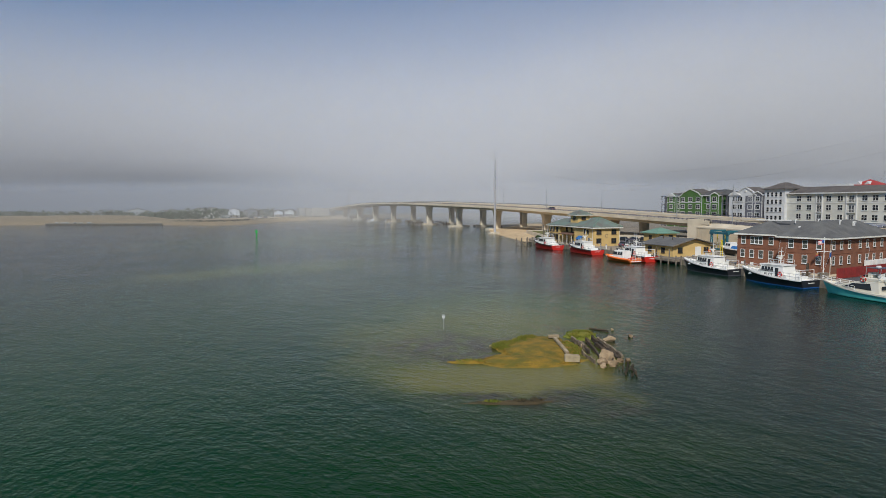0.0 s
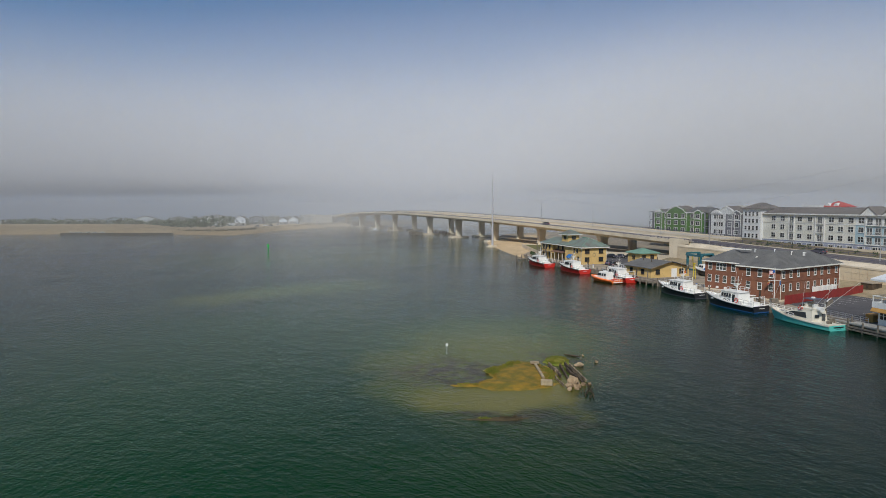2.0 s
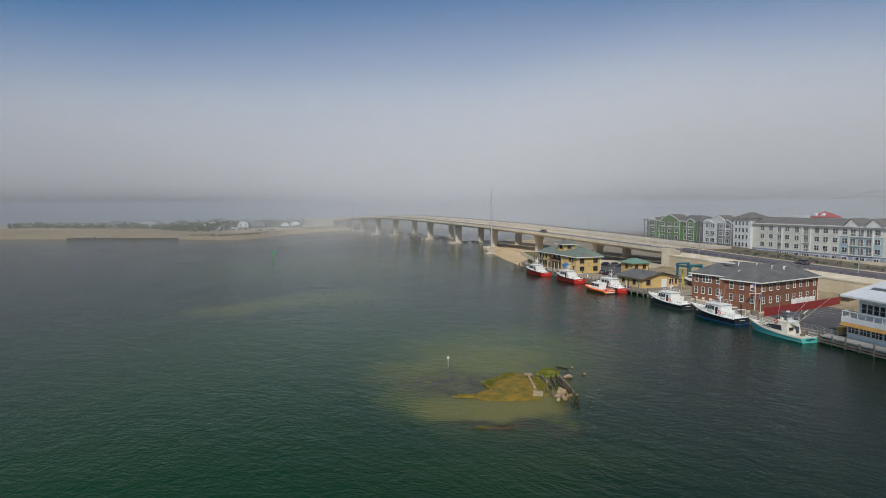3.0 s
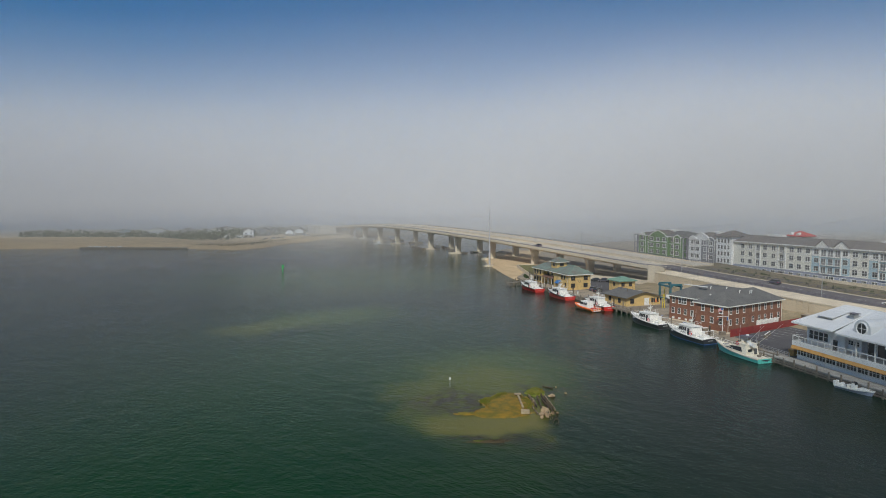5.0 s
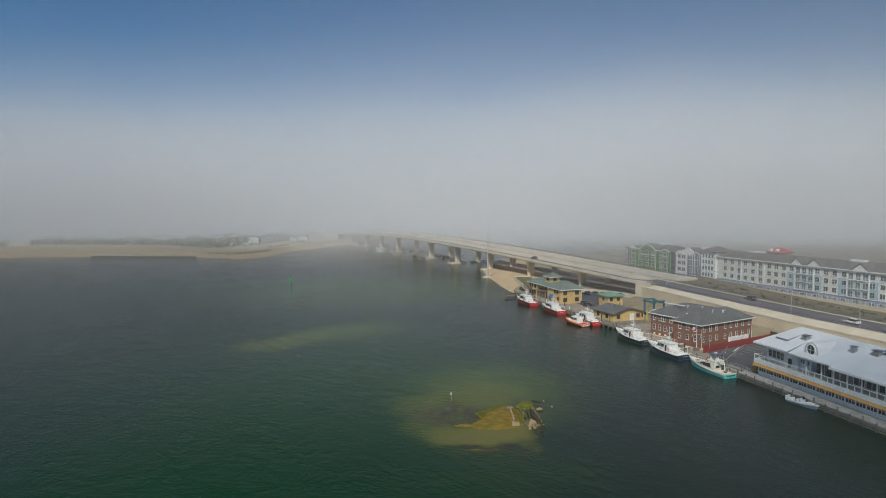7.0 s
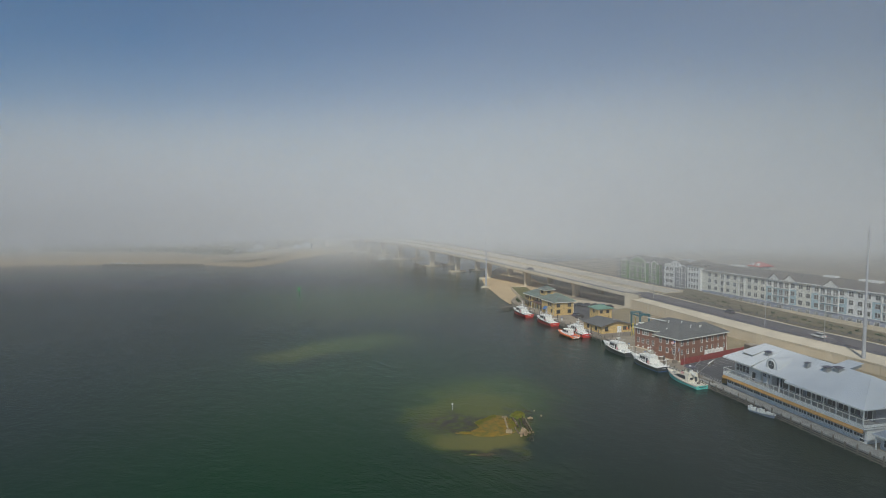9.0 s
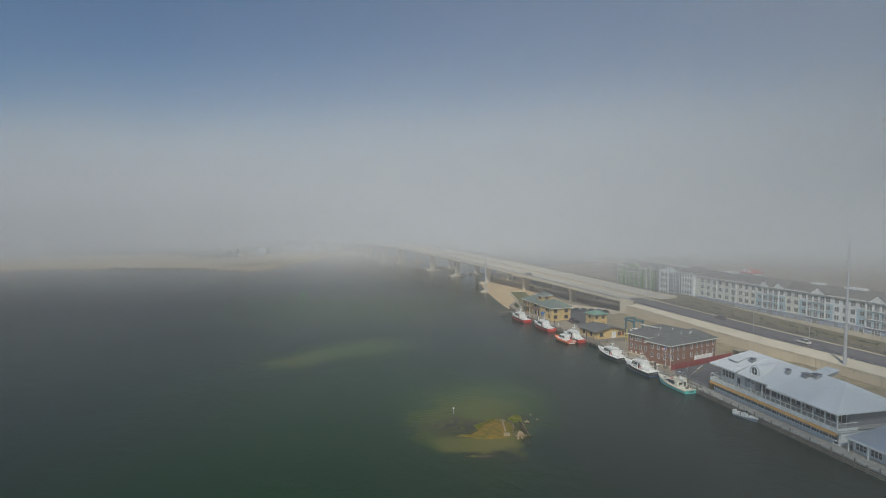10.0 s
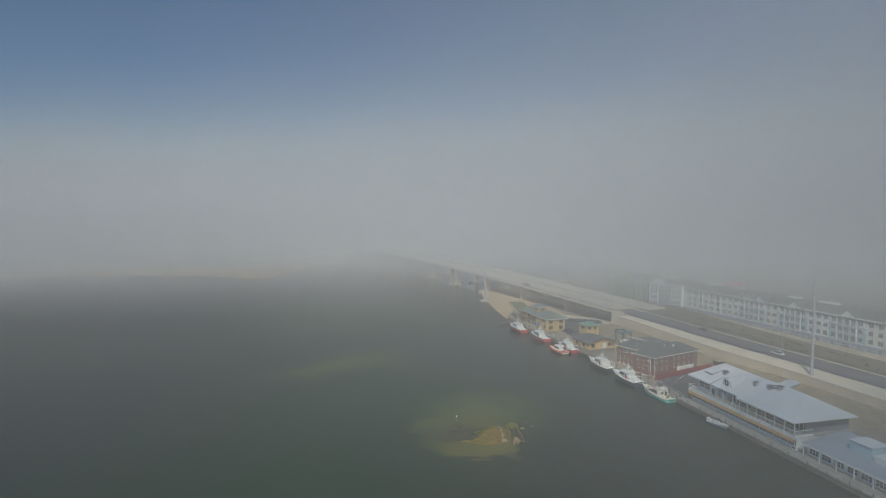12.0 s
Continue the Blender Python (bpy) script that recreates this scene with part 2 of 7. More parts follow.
WATER_A, WATER_B = (0.0004, 0.0135, 0.0085, 1), (0.0004, 0.0175, 0.0045, 1)
SHOAL_A, SHOAL_B, GREEN_FLAT = (0.145, 0.138, 0.017), (0.235, 0.185, 0.036), (0.046, 0.078, 0.012)
M = {
    "water": water_material(),
    "asphalt": surf("asphalt", (0.085, 0.082, 0.085), (0.06, 0.058, 0.062), 0.3, 0.9, 0.3, 30),
    "old_asphalt": surf("old_asphalt", (0.13, 0.115, 0.118), (0.1, 0.09, 0.093), 0.12, 0.9, 0.2, 9),
    "dry_grass": surf("dry_grass", (0.18, 0.14, 0.085), (0.115, 0.1, 0.052), 0.25, 0.98, 0.8, 4, fine=0.4),
    "paving": surf("paving", (0.33, 0.27, 0.195), (0.22, 0.185, 0.14), 0.25, 0.9, 0.2, 12),
    "earth": surf("earth", (0.33, 0.26, 0.165), (0.21, 0.17, 0.095), 0.35, 0.95, 0.6, 5, fine=0.3),
    "sand": surf("sand", (0.55, 0.41, 0.24), (0.43, 0.31, 0.175), 0.2, 0.95, 0.3, 6),
    "grass": surf("grass", (0.11, 0.12, 0.03), (0.16, 0.13, 0.05), 0.3, 0.95, 0.8, 6, fine=0.35),
    "concrete": surf("concrete", (0.66, 0.57, 0.43), (0.54, 0.46, 0.34), 0.25, 0.85, 0.15, 10),
    "lane": surf("lane", (0.54, 0.48, 0.39), (0.44, 0.39, 0.32), 0.15, 0.85, 0.1, 6),
    "wall_panel": surf("wall_panel", (0.66, 0.55, 0.39), (0.56, 0.46, 0.32), 0.2, 0.9, 0.3, 8),
    "brick": surf("brick", (0.235, 0.098, 0.054), (0.18, 0.074, 0.043), 0.8, 0.9, 0.4, 9, fine=0.25),
    "shingle": surf("shingle", (0.125, 0.125, 0.12), (0.085, 0.085, 0.085), 0.5, 0.9, 0.5, 7, fine=0.25),
    "brown_shingle": surf("brown_shingle", (0.16, 0.14, 0.125), (0.12, 0.105, 0.095), 0.4, 0.9, 0.5, 6, fine=0.2),
    "yellow": surf("yellow", (0.63, 0.44, 0.175), (0.54, 0.37, 0.14), 0.4, 0.85, 0.2, 10),
    "white": surf("white", (0.8, 0.79, 0.76), (0.68, 0.67, 0.64), 0.5, 0.6, 0.05, 8, fine=0.05),
    "cream": lap(surf("cream", (0.76, 0.74, 0.66), (0.68, 0.66, 0.58), 0.3, 0.7, 0, 8, fine=0.05), 0.2, 0.02),
    "siding_white": lap(surf("siding_white", (0.8, 0.8, 0.79), (0.72, 0.72, 0.71), 0.3, 0.7, 0, 8, fine=0.05), 0.2, 0.02),
    "siding_blue": lap(surf("siding_blue", (0.42, 0.56, 0.62), (0.37, 0.5, 0.56), 0.3, 0.7, 0, 8, fine=0.05), 0.2, 0.02),
    "siding_slate": lap(surf("siding_slate", (0.32, 0.35, 0.45), (0.28, 0.3, 0.4), 0.3, 0.7, 0, 8, fine=0.05), 0.2, 0.02),
    "siding_green": lap(surf("siding_green", (0.1, 0.22, 0.05), (0.08, 0.175, 0.04), 0.3, 0.7, 0, 8, fine=0.05), 0.2, 0.02),
    "siding_grey": lap(surf("siding_grey", (0.2, 0.2, 0.225), (0.165, 0.17, 0.19), 0.3, 0.7, 0, 8, fine=0.05), 0.2, 0.02),
    "roof_white": surf("roof_white", (0.7, 0.7, 0.7), (0.58, 0.58, 0.58), 0.16, 0.75, 0, 1.2, fine=0.08),
    "roof_green": surf("roof_green", (0.15, 0.21, 0.175), (0.14, 0.135, 0.115), 0.45, 0.6, 0.2, 6),
    "roof_bright_green": surf("roof_bright_green", (0.16, 0.3, 0.22), (0.14, 0.24, 0.18), 0.4, 0.5, 0.1, 6),
    "rust_roof": surf("rust_roof", (0.17, 0.09, 0.06), (0.12, 0.065, 0.045), 0.5, 0.9, 0.3, 6),
    "roof_red": surf("roof_red", (0.5, 0.06, 0.05), (0.42, 0.05, 0.04), 0.3, 0.6, 0.2, 6),
    "roof_metal": surf("roof_metal", (0.45, 0.48, 0.52), (0.38, 0.41, 0.45), 0.3, 0.45, 0.05, 4, metal=0.3),
    "driftwood": surf("driftwood", (0.3, 0.23, 0.15), (0.1, 0.07, 0.045), 1.6, 0.95, 0.6, 12, fine=0.35),
    "timber": surf("timber", (0.24, 0.2, 0.15), (0.13, 0.11, 0.09), 0.9, 0.95, 0.5, 14, fine=0.3),
    "grey_plank": surf("grey_plank", (0.4, 0.38, 0.34), (0.28, 0.26, 0.23), 0.7, 0.95, 0.4, 12, fine=0.25),
    "dark_timber": surf("dark_timber", (0.1, 0.066, 0.036), (0.035, 0.026, 0.018), 0.9, 0.9, 0.5, 10, fine=0.3),
    "awning": surf("awning", (0.5, 0.27, 0.07), (0.42, 0.22, 0.06), 0.5, 0.8, 0.1, 9),
    "blue_cloth": surf("blue_cloth", (0.03, 0.16, 0.42), (0.02, 0.11, 0.32), 0.8, 0.7, 0.2, 5),
    "teal_steel": surf("teal_steel", (0.025, 0.14, 0.17), (0.025, 0.1, 0.13), 0.8, 0.5, 0.1, 8),
    "yellow_steel": surf("yellow_steel", (0.7, 0.55, 0.03), (0.6, 0.45, 0.03), 0.8, 0.5),
    "steel": surf("steel", (0.5, 0.5, 0.5), (0.4, 0.4, 0.4), 0.8, 0.45, metal=0.6),
    "pale_steel": surf("pale_steel", (0.62, 0.63, 0.64), (0.52, 0.53, 0.54), 0.8, 0.6),
    "mast_steel": surf("mast_steel", (0.4, 0.4, 0.42), (0.34, 0.34, 0.36), 0.5, 0.7),
    "rail_steel": surf("rail_steel", (0.12, 0.11, 0.15), (0.09, 0.085, 0.11), 0.8, 0.5, metal=0.2),
    "red_paint": surf("red_paint", (0.6, 0.03, 0.02), (0.5, 0.025, 0.018), 0.5, 0.45, fine=0.08),
    "fence_red": surf("fence_red", (0.27, 0.026, 0.022), (0.2, 0.022, 0.018), 0.9, 0.75, 0.2, 9),
    "orange_paint": surf("orange_paint", (0.85, 0.17, 0.02), (0.75, 0.14, 0.02), 0.5, 0.5, fine=0.08),
    "black_paint": surf("black_paint", (0.02, 0.022, 0.028), (0.014, 0.015, 0.02), 0.5, 0.35, fine=0.1),
    "teal_paint": surf("teal_paint", (0.16, 0.7, 0.6), (0.13, 0.62, 0.53), 0.4, 0.35, fine=0.05),
    "blue_paint": surf("blue_paint", (0.02, 0.12, 0.4), (0.02, 0.1, 0.33), 0.5, 0.4),
    "gelcoat": surf("gelcoat", (0.8, 0.79, 0.75), (0.7, 0.69, 0.65), 0.6, 0.35, fine=0.04),
    "cream_gel": surf("cream_gel", (0.78, 0.72, 0.6), (0.7, 0.64, 0.52), 0.6, 0.4, fine=0.04),
    "deck_grey": surf("deck_grey", (0.35, 0.34, 0.33), (0.28, 0.27, 0.26), 0.8, 0.8, 0.1, 10),
    "rubber": surf("rubber", (0.03, 0.03, 0.03), (0.02, 0.02, 0.02), 1, 0.8),
    "pane": glass("pane", (0.025, 0.03, 0.035)),
    "blind_pane": glass("blind_pane", (0.075, 0.078, 0.07), 0.2),
    "grey_pane": glass("grey_pane", (0.09, 0.095, 0.1), 0.15),
    "rock": surf("rock", (0.42, 0.3, 0.18), (0.15, 0.095, 0.05), 0.9, 0.95, 0.8, 5, fine=0.35),
    "old_concrete": surf("old_concrete", (0.44, 0.35, 0.22), (0.28, 0.21, 0.13), 1.2, 0.95, 0.5, 7, fine=0.2),
    "marsh": surf("marsh", (0.27, 0.158, 0.014), (0.115, 0.1, 0.011), 0.8, 0.98, 1.0, 9, fine=0.6),
    "mud": surf("mud", (0.075, 0.052, 0.022), (0.04, 0.032, 0.014), 0.7, 0.9, 0.8, 7, fine=0.35),
    "reed": surf("reed", (0.13, 0.16, 0.012), (0.2, 0.17, 0.02), 0.6, 0.9, fine=0.3),
    "leaf": surf("leaf", (0.06, 0.09, 0.03), (0.035, 0.06, 0.02), 0.5, 0.9, fine=0.3),
    "bark": surf("bark", (0.14, 0.1, 0.07), (0.08, 0.06, 0.045), 2, 0.95, 0.5, 12),
    "tyre": surf("tyre", (0.02, 0.02, 0.02), (0.015, 0.015, 0.015), 2, 0.9),
    "marker_green": surf("marker_green", (0.02, 0.5, 0.08), (0.02, 0.42, 0.06), 1, 0.5),
    "cloth_red": surf("cloth_red", (0.5, 0.05, 0.06), (0.45, 0.04, 0.05), 2, 0.9),
    "paint_line": surf("paint_line", (0.6, 0.6, 0.58), (0.42, 0.42, 0.4), 1.2, 0.9),
}


# ---- mesh tools ----
def part(name, bm, material, parent=None, label="", place=None):
    me = bpy.data.meshes.new(name)
    bm.to_mesh(me)
    bm.free()
    me.materials.append(M[material])
    ob = new(name, me)
    if parent is not None:
        ob.parent = parent
    if place is not None:
        ob.matrix_local = place
    return tagged(ob, label)


def shared(name, me, parent, place, label=""):
    ob = new(name, me)
    ob.parent = parent
    ob.matrix_local = place
    return tagged(ob, label)


def mesh_of(name, bm, material):
    me = bpy.data.meshes.new(name)
    bm.to_mesh(me)
    bm.free()
    me.materials.append(M[material])
    return me


def thing(name, place, label, category, group="", kind=""):
    ob = new(name)
    ob.empty_display_size = 0.5
    ob.matrix_world = place
    return tagged(ob, label, category, group, kind)


def box(bm, x0, x1, y0, y1, z0, z1, bevel=0.0):
    v = [bm.verts.new((x, y, z)) for z in (z0, z1) for y in (y0, y1) for x in (x0, x1)]
    f = [bm.faces.new([v[i] for i in q]) for q in ((0, 2, 3, 1), (4, 5, 7, 6), (0, 1, 5, 4), (2, 6, 7, 3), (0, 4, 6, 2), (1, 3, 7, 5))]
    if bevel:
        ed = {e for q in f for e in q.edges}
        bmesh.ops.bevel(bm, geom=list(ed), offset=bevel, segments=1, affect="EDGES", profile=0.5)
    return bm


def boxes(*rows):
    bm = bmesh.new()
    for r in rows:
        box(bm, *r)
    return bm


def prism(bm, ring, z0, z1):
    """An upright prism over a counter-clockwise ring of points."""
    lo = [bm.verts.new((x, y, z0)) for x, y in ring]
    hi = [bm.verts.new((x, y, z1)) for x, y in ring]
    bm.faces.new(lo[::-1])
    bm.faces.new(hi)
    n = len(ring)
    for i in range(n):
        bm.faces.new((lo[i], lo[(i + 1) % n], hi[(i + 1) % n], hi[i]))
    return bm


def rod(bm, a, b, r0, r1=None, n=8):
    """A tapered round bar from a to b."""
    r1 = r0 if r1 is None else r1
    a, b = Vector(a), Vector(b)
    q = (b - a).to_track_quat("Z", "Y")
    rings = []
    for c, r in ((a, r0), (b, r1)):
        rings.append([bm.verts.new(c + q @ Vector((r * math.cos(k * math.tau / n), r * math.sin(k * math.tau / n), 0))) for k in range(n)])
    for k in range(n):
        bm.faces.new((rings[0][k], rings[0][(k + 1) % n], rings[1][(k + 1) % n], rings[1][k]))
    bm.faces.new(rings[0][::-1])
    bm.faces.new(rings[1])
    return bm


def rods(r, *ends, n=6):
    bm = bmesh.new()
    for a, b in ends:
        rod(bm, a, b, r, n=n)
    return bm


def loft(bm, rings, cap=True, closed=True):
    """Skins a row of rings with equal point counts."""
    vs = [[bm.verts.new(p) for p in ring] for ring in rings]
    n = len(vs[0])
    for a, b in zip(vs, vs[1:]):
        for i in range(n if closed else n - 1):
            bm.faces.new((a[i], a[(i + 1) % n], b[(i + 1) % n], b[i]))
    if cap and closed:
        bm.faces.new(vs[0][::-1])
        bm.faces.new(vs[-1])
    bmesh.ops.recalc_face_normals(bm, faces=bm.faces)
    return bm


def torus(bm, c, R, r, axis, n=14, m=6):
    q = Vector(axis).to_track_quat("Z", "Y")
    vs = []
    for i in range(n):
        u = i * math.tau / n
        row = []
        for j in range(m):
            w = j * math.tau / m
            row.append(bm.verts.new(Vector(c) + q @ Vector(((R + r * math.cos(w)) * math.cos(u), (R + r * math.cos(w)) * math.sin(u), r * math.sin(w)))))
        vs.append(row)
    for i in range(n):
        for j in range(m):
            bm.faces.new((vs[i][j], vs[(i + 1) % n][j], vs[(i + 1) % n][(j + 1) % m], vs[i][(j + 1) % m]))
    return bm


def hip_roof(x0, x1, y0, y1, ze, zr, over=0.5, inset=None, thick=0.25):
    """A hipped roof with an eave band; the ridge follows the longer side."""
    x0, x1, y0, y1 = x0 - over, x1 + over, y0 - over, y1 + over
    w, l = x1 - x0, y1 - y0
    i = min(w, l) / 2 if inset is None else inset
    if l >= w:
        r = [((x0 + x1) / 2, y0 + i), ((x0 + x1) / 2, y1 - i)]
    else:
        r = [(x0 + i, (y0 + y1) / 2), (x1 - i, (y0 + y1) / 2)]
    bm = bmesh.new()
    lo = [bm.verts.new((x, y, ze)) for x, y in ((x0, y0), (x1, y0), (x1, y1), (x0, y1))]
    up = [bm.verts.new((x, y, ze + thick)) for x, y in ((x0, y0), (x1, y0), (x1, y1), (x0, y1))]
    a, b = (bm.verts.new((*p, zr)) for p in r)
    bm.faces.new(lo[::-1])
    for k in range(4):
        bm.faces.new((lo[k], lo[(k + 1) % 4], up[(k + 1) % 4], up[k]))
    if l >= w:
        fs = ((up[0], up[1], a), (up[1], up[2], b, a), (up[2], up[3], b), (up[3], up[0], a, b))
    else:
        fs = ((up[0], up[1], b, a), (up[1], up[2], b), (up[2], up[3], a, b), (up[3], up[0], a))
    for f in fs:
        bm.faces.new(f)
    return bm


def gable_roof(x0, x1, y0, y1, ze, zr, over=0.4, thick=0.22):
    """Two slopes with the ridge along y."""
    x0, x1, y0, y1 = x0 - over, x1 + over, y0 - over, y1 + over
    xm = (x0 + x1) / 2
    return loft(bmesh.new(), [[(x0, y, ze), (xm, y, zr), (x1, y, ze), (x1, y, ze + thick), (xm, y, zr + thick), (x0, y, ze + thick)] for y in (y0, y1)])


def lattice(xs, zs, y0, y1):
    """A flat frame of bars with open cells between them, in one piece: bars and openings alternate along xs and zs."""
    bm = bmesh.new()
    vs = {}

    def v(i, j, k):
        if (i, j, k) not in vs:
            vs[i, j, k] = bm.verts.new((xs[i], (y0, y1)[k], zs[j]))
        return vs[i, j, k]

    solid = lambda i, j: 0 <= i < len(xs) - 1 and 0 <= j < len(zs) - 1 and not (i % 2 and j % 2)
    for i in range(len(xs) - 1):
        for j in range(len(zs) - 1):
            if not solid(i, j):
                continue
            bm.faces.new((v(i, j, 1), v(i, j + 1, 1), v(i + 1, j + 1, 1), v(i + 1, j, 1)))
            for di, dj, a, b in ((-1, 0, (i, j), (i, j + 1)), (1, 0, (i + 1, j + 1), (i + 1, j)), (0, -1, (i + 1, j), (i, j)), (0, 1, (i, j + 1), (i + 1, j + 1))):
                if not solid(i + di, j + dj):
                    bm.faces.new((v(*a, 1), v(*a, 0), v(*b, 0), v(*b, 1)))
    bmesh.ops.recalc_face_normals(bm, faces=bm.faces)
    return bm


WIN, SILL = {}, {}


def window(parent, place, w, h, mull=1, bars=1, trim=0.1, pane="pane", sill=True, frame_of="white"):
    """A framed window proud of its wall. Local x runs along the wall, y out of it, z up; origin at the sill's middle."""
    key = (w, h, mull, bars, trim, pane, sill, frame_of)
    if key not in WIN:
        xs = [-w / 2 - trim, -w / 2, *(v for k in range(1, mull) for v in (-w / 2 + w * k / mull - 0.05, -w / 2 + w * k / mull + 0.05)), w / 2, w / 2 + trim]
        zs = [-trim, 0, *(v for k in range(1, bars + 1) for v in (h * k / (bars + 1) - 0.03, h * k / (bars + 1) + 0.03)), h, h + trim]
        bm = lattice(xs, zs, -0.04, 0.08)
        WIN[key] = (mesh_of("window", bm, frame_of), mesh_of("pane", boxes((-w / 2, w / 2, -0.03, 0.03, 0, h)), pane))
    fr, pn = WIN[key]
    if sill and (w, trim, frame_of) not in SILL:
        SILL[(w, trim, frame_of)] = mesh_of("sill", boxes((-w / 2 - trim * 1.3, w / 2 + trim * 1.3, -0.04, 0.17, -trim - 0.09, -trim - 0.004)), frame_of)
    ob = shared("window", fr, parent, place)
    if sill:
        shared("sill", SILL[(w, trim, frame_of)], ob, Matrix.Identity(4))
    shared("pane", pn, ob, Matrix.Identity(4))
    return ob


def on_wall(x, y, z, side):
    """Pose on a wall: side is the wall's outward direction, one of -x, +x, -y, +y."""
    return pose(x, y, z, 0, 0, {"-x": 90, "+x": -90, "-y": 180, "+y": 0}[side])


# ---- the setting: water, land, road, bridge ----
GZ = 1.2
QA = 17.3
QUAY = pose(84.0, 16.3, GZ, 0, 0, -QA)


def q_xy(x, y):
    v = QUAY @ Vector((x, y, 0))
    return v.x, v.y


def water():
    bm = bmesh.new()
    rs = [0, 60, 140, 300, 600, 1200, 2500, 4500]
    n = 48
    rings = [[bm.verts.new((20 + r * math.cos(k * math.tau / n), 60 + r * math.sin(k * math.tau / n), 0)) for k in range(n)] for r in rs[1:]]
    c = bm.verts.new((20, 60, 0))
    for k in range(n):
        bm.faces.new((c, rings[0][k], rings[0][(k + 1) % n]))
        for a, b in zip(rings, rings[1:]):
            bm.faces.new((a[k], b[k], b[(k + 1) % n], a[(k + 1) % n]))
    tagged(part("water", bm, "water"), "rippled dark green inlet water with sandy shoals", "water", kind="structure")


SHORE = [q_xy(-1, -150), q_xy(-1, -60), q_xy(-1, 3), (86.8, 34), (91.8, 53), (97.5, 69), (101.5, 79), (105.5, 102), (109.5, 122), (114, 141), (118, 152)]
EAST = [(176, 262), (215, 300), (420, 330), (900, 300), (900, -300), (200, -300)]


def land():
    ring = SHORE + [(123, 162), (136, 174), (156, 198), (168, 218), (186, 250)] + EAST
    bm = bmesh.new()
    prism(bm, ring[::-1], -2.0, GZ)
    bmesh.ops.recalc_face_normals(bm, faces=bm.faces)
    tagged(part("ground", bm, "paving"), "worn tan paving and bare ground behind the quay", "ground", kind="structure")
    edge = [(120.5, 159), (123.5, 165), (129.5, 179), (140.5, 202), (151.4, 225), (166, 250), (178, 266), (205, 292)]
    bm = bmesh.new()
    rows = []
    for i, (x, y) in enumerate(edge):
        k = 1 if 0 < i < len(edge) - 1 else 0.6
        rows.append([(x - 3 * k, y + 3 * k, -0.4), (x, y, 0.1), (x + 5 * k, y - 3 * k, 0.95), (x + 12, y - 7, GZ + 0.12), (x + 28, y - 16, GZ + 0.05)])
    loft(bm, rows, cap=False, closed=False)
    for f in bm.faces:
        if f.normal.z < 0:
            f.normal_flip()
    tagged(part("beach", bm, "sand"), "pale tan sand beach sloping into the water under the bridge", "beach", kind="structure")


# the approach road on its walled embankment: y, wall x, top of wall, road height, road's near edge
ROAD = [(112, 150.5, 6.7, 8.6, 0.6), (88, 144.5, 6.5, 7.6, 3.5), (58, 136, 6.2, 6.7, 7.5), (36, 131, 5.9, 6.1, 9), (12, 127, 5.6, 5.7, 9.5), (-30, 117, 5.2, 5.4, 10), (-80, 104, 5.0, 5.2, 10)]


def road_at(y):
    ys = [r[0] for r in ROAD][::-1]
    return [float(np.interp(y, ys, [r[k] for r in ROAD][::-1])) for k in range(1, 5)]


def strip(name, ys, f, material, label, category):
    """A ribbon along the road: f(y) gives its cross points."""
    bm = bmesh.new()
    loft(bm, [f(y) for y in ys], cap=False, closed=False)
    for fc in bm.faces:
        if fc.normal.z < 0:
            fc.normal_flip()
    return tagged(part(name, bm, material), label, category, kind="structure")


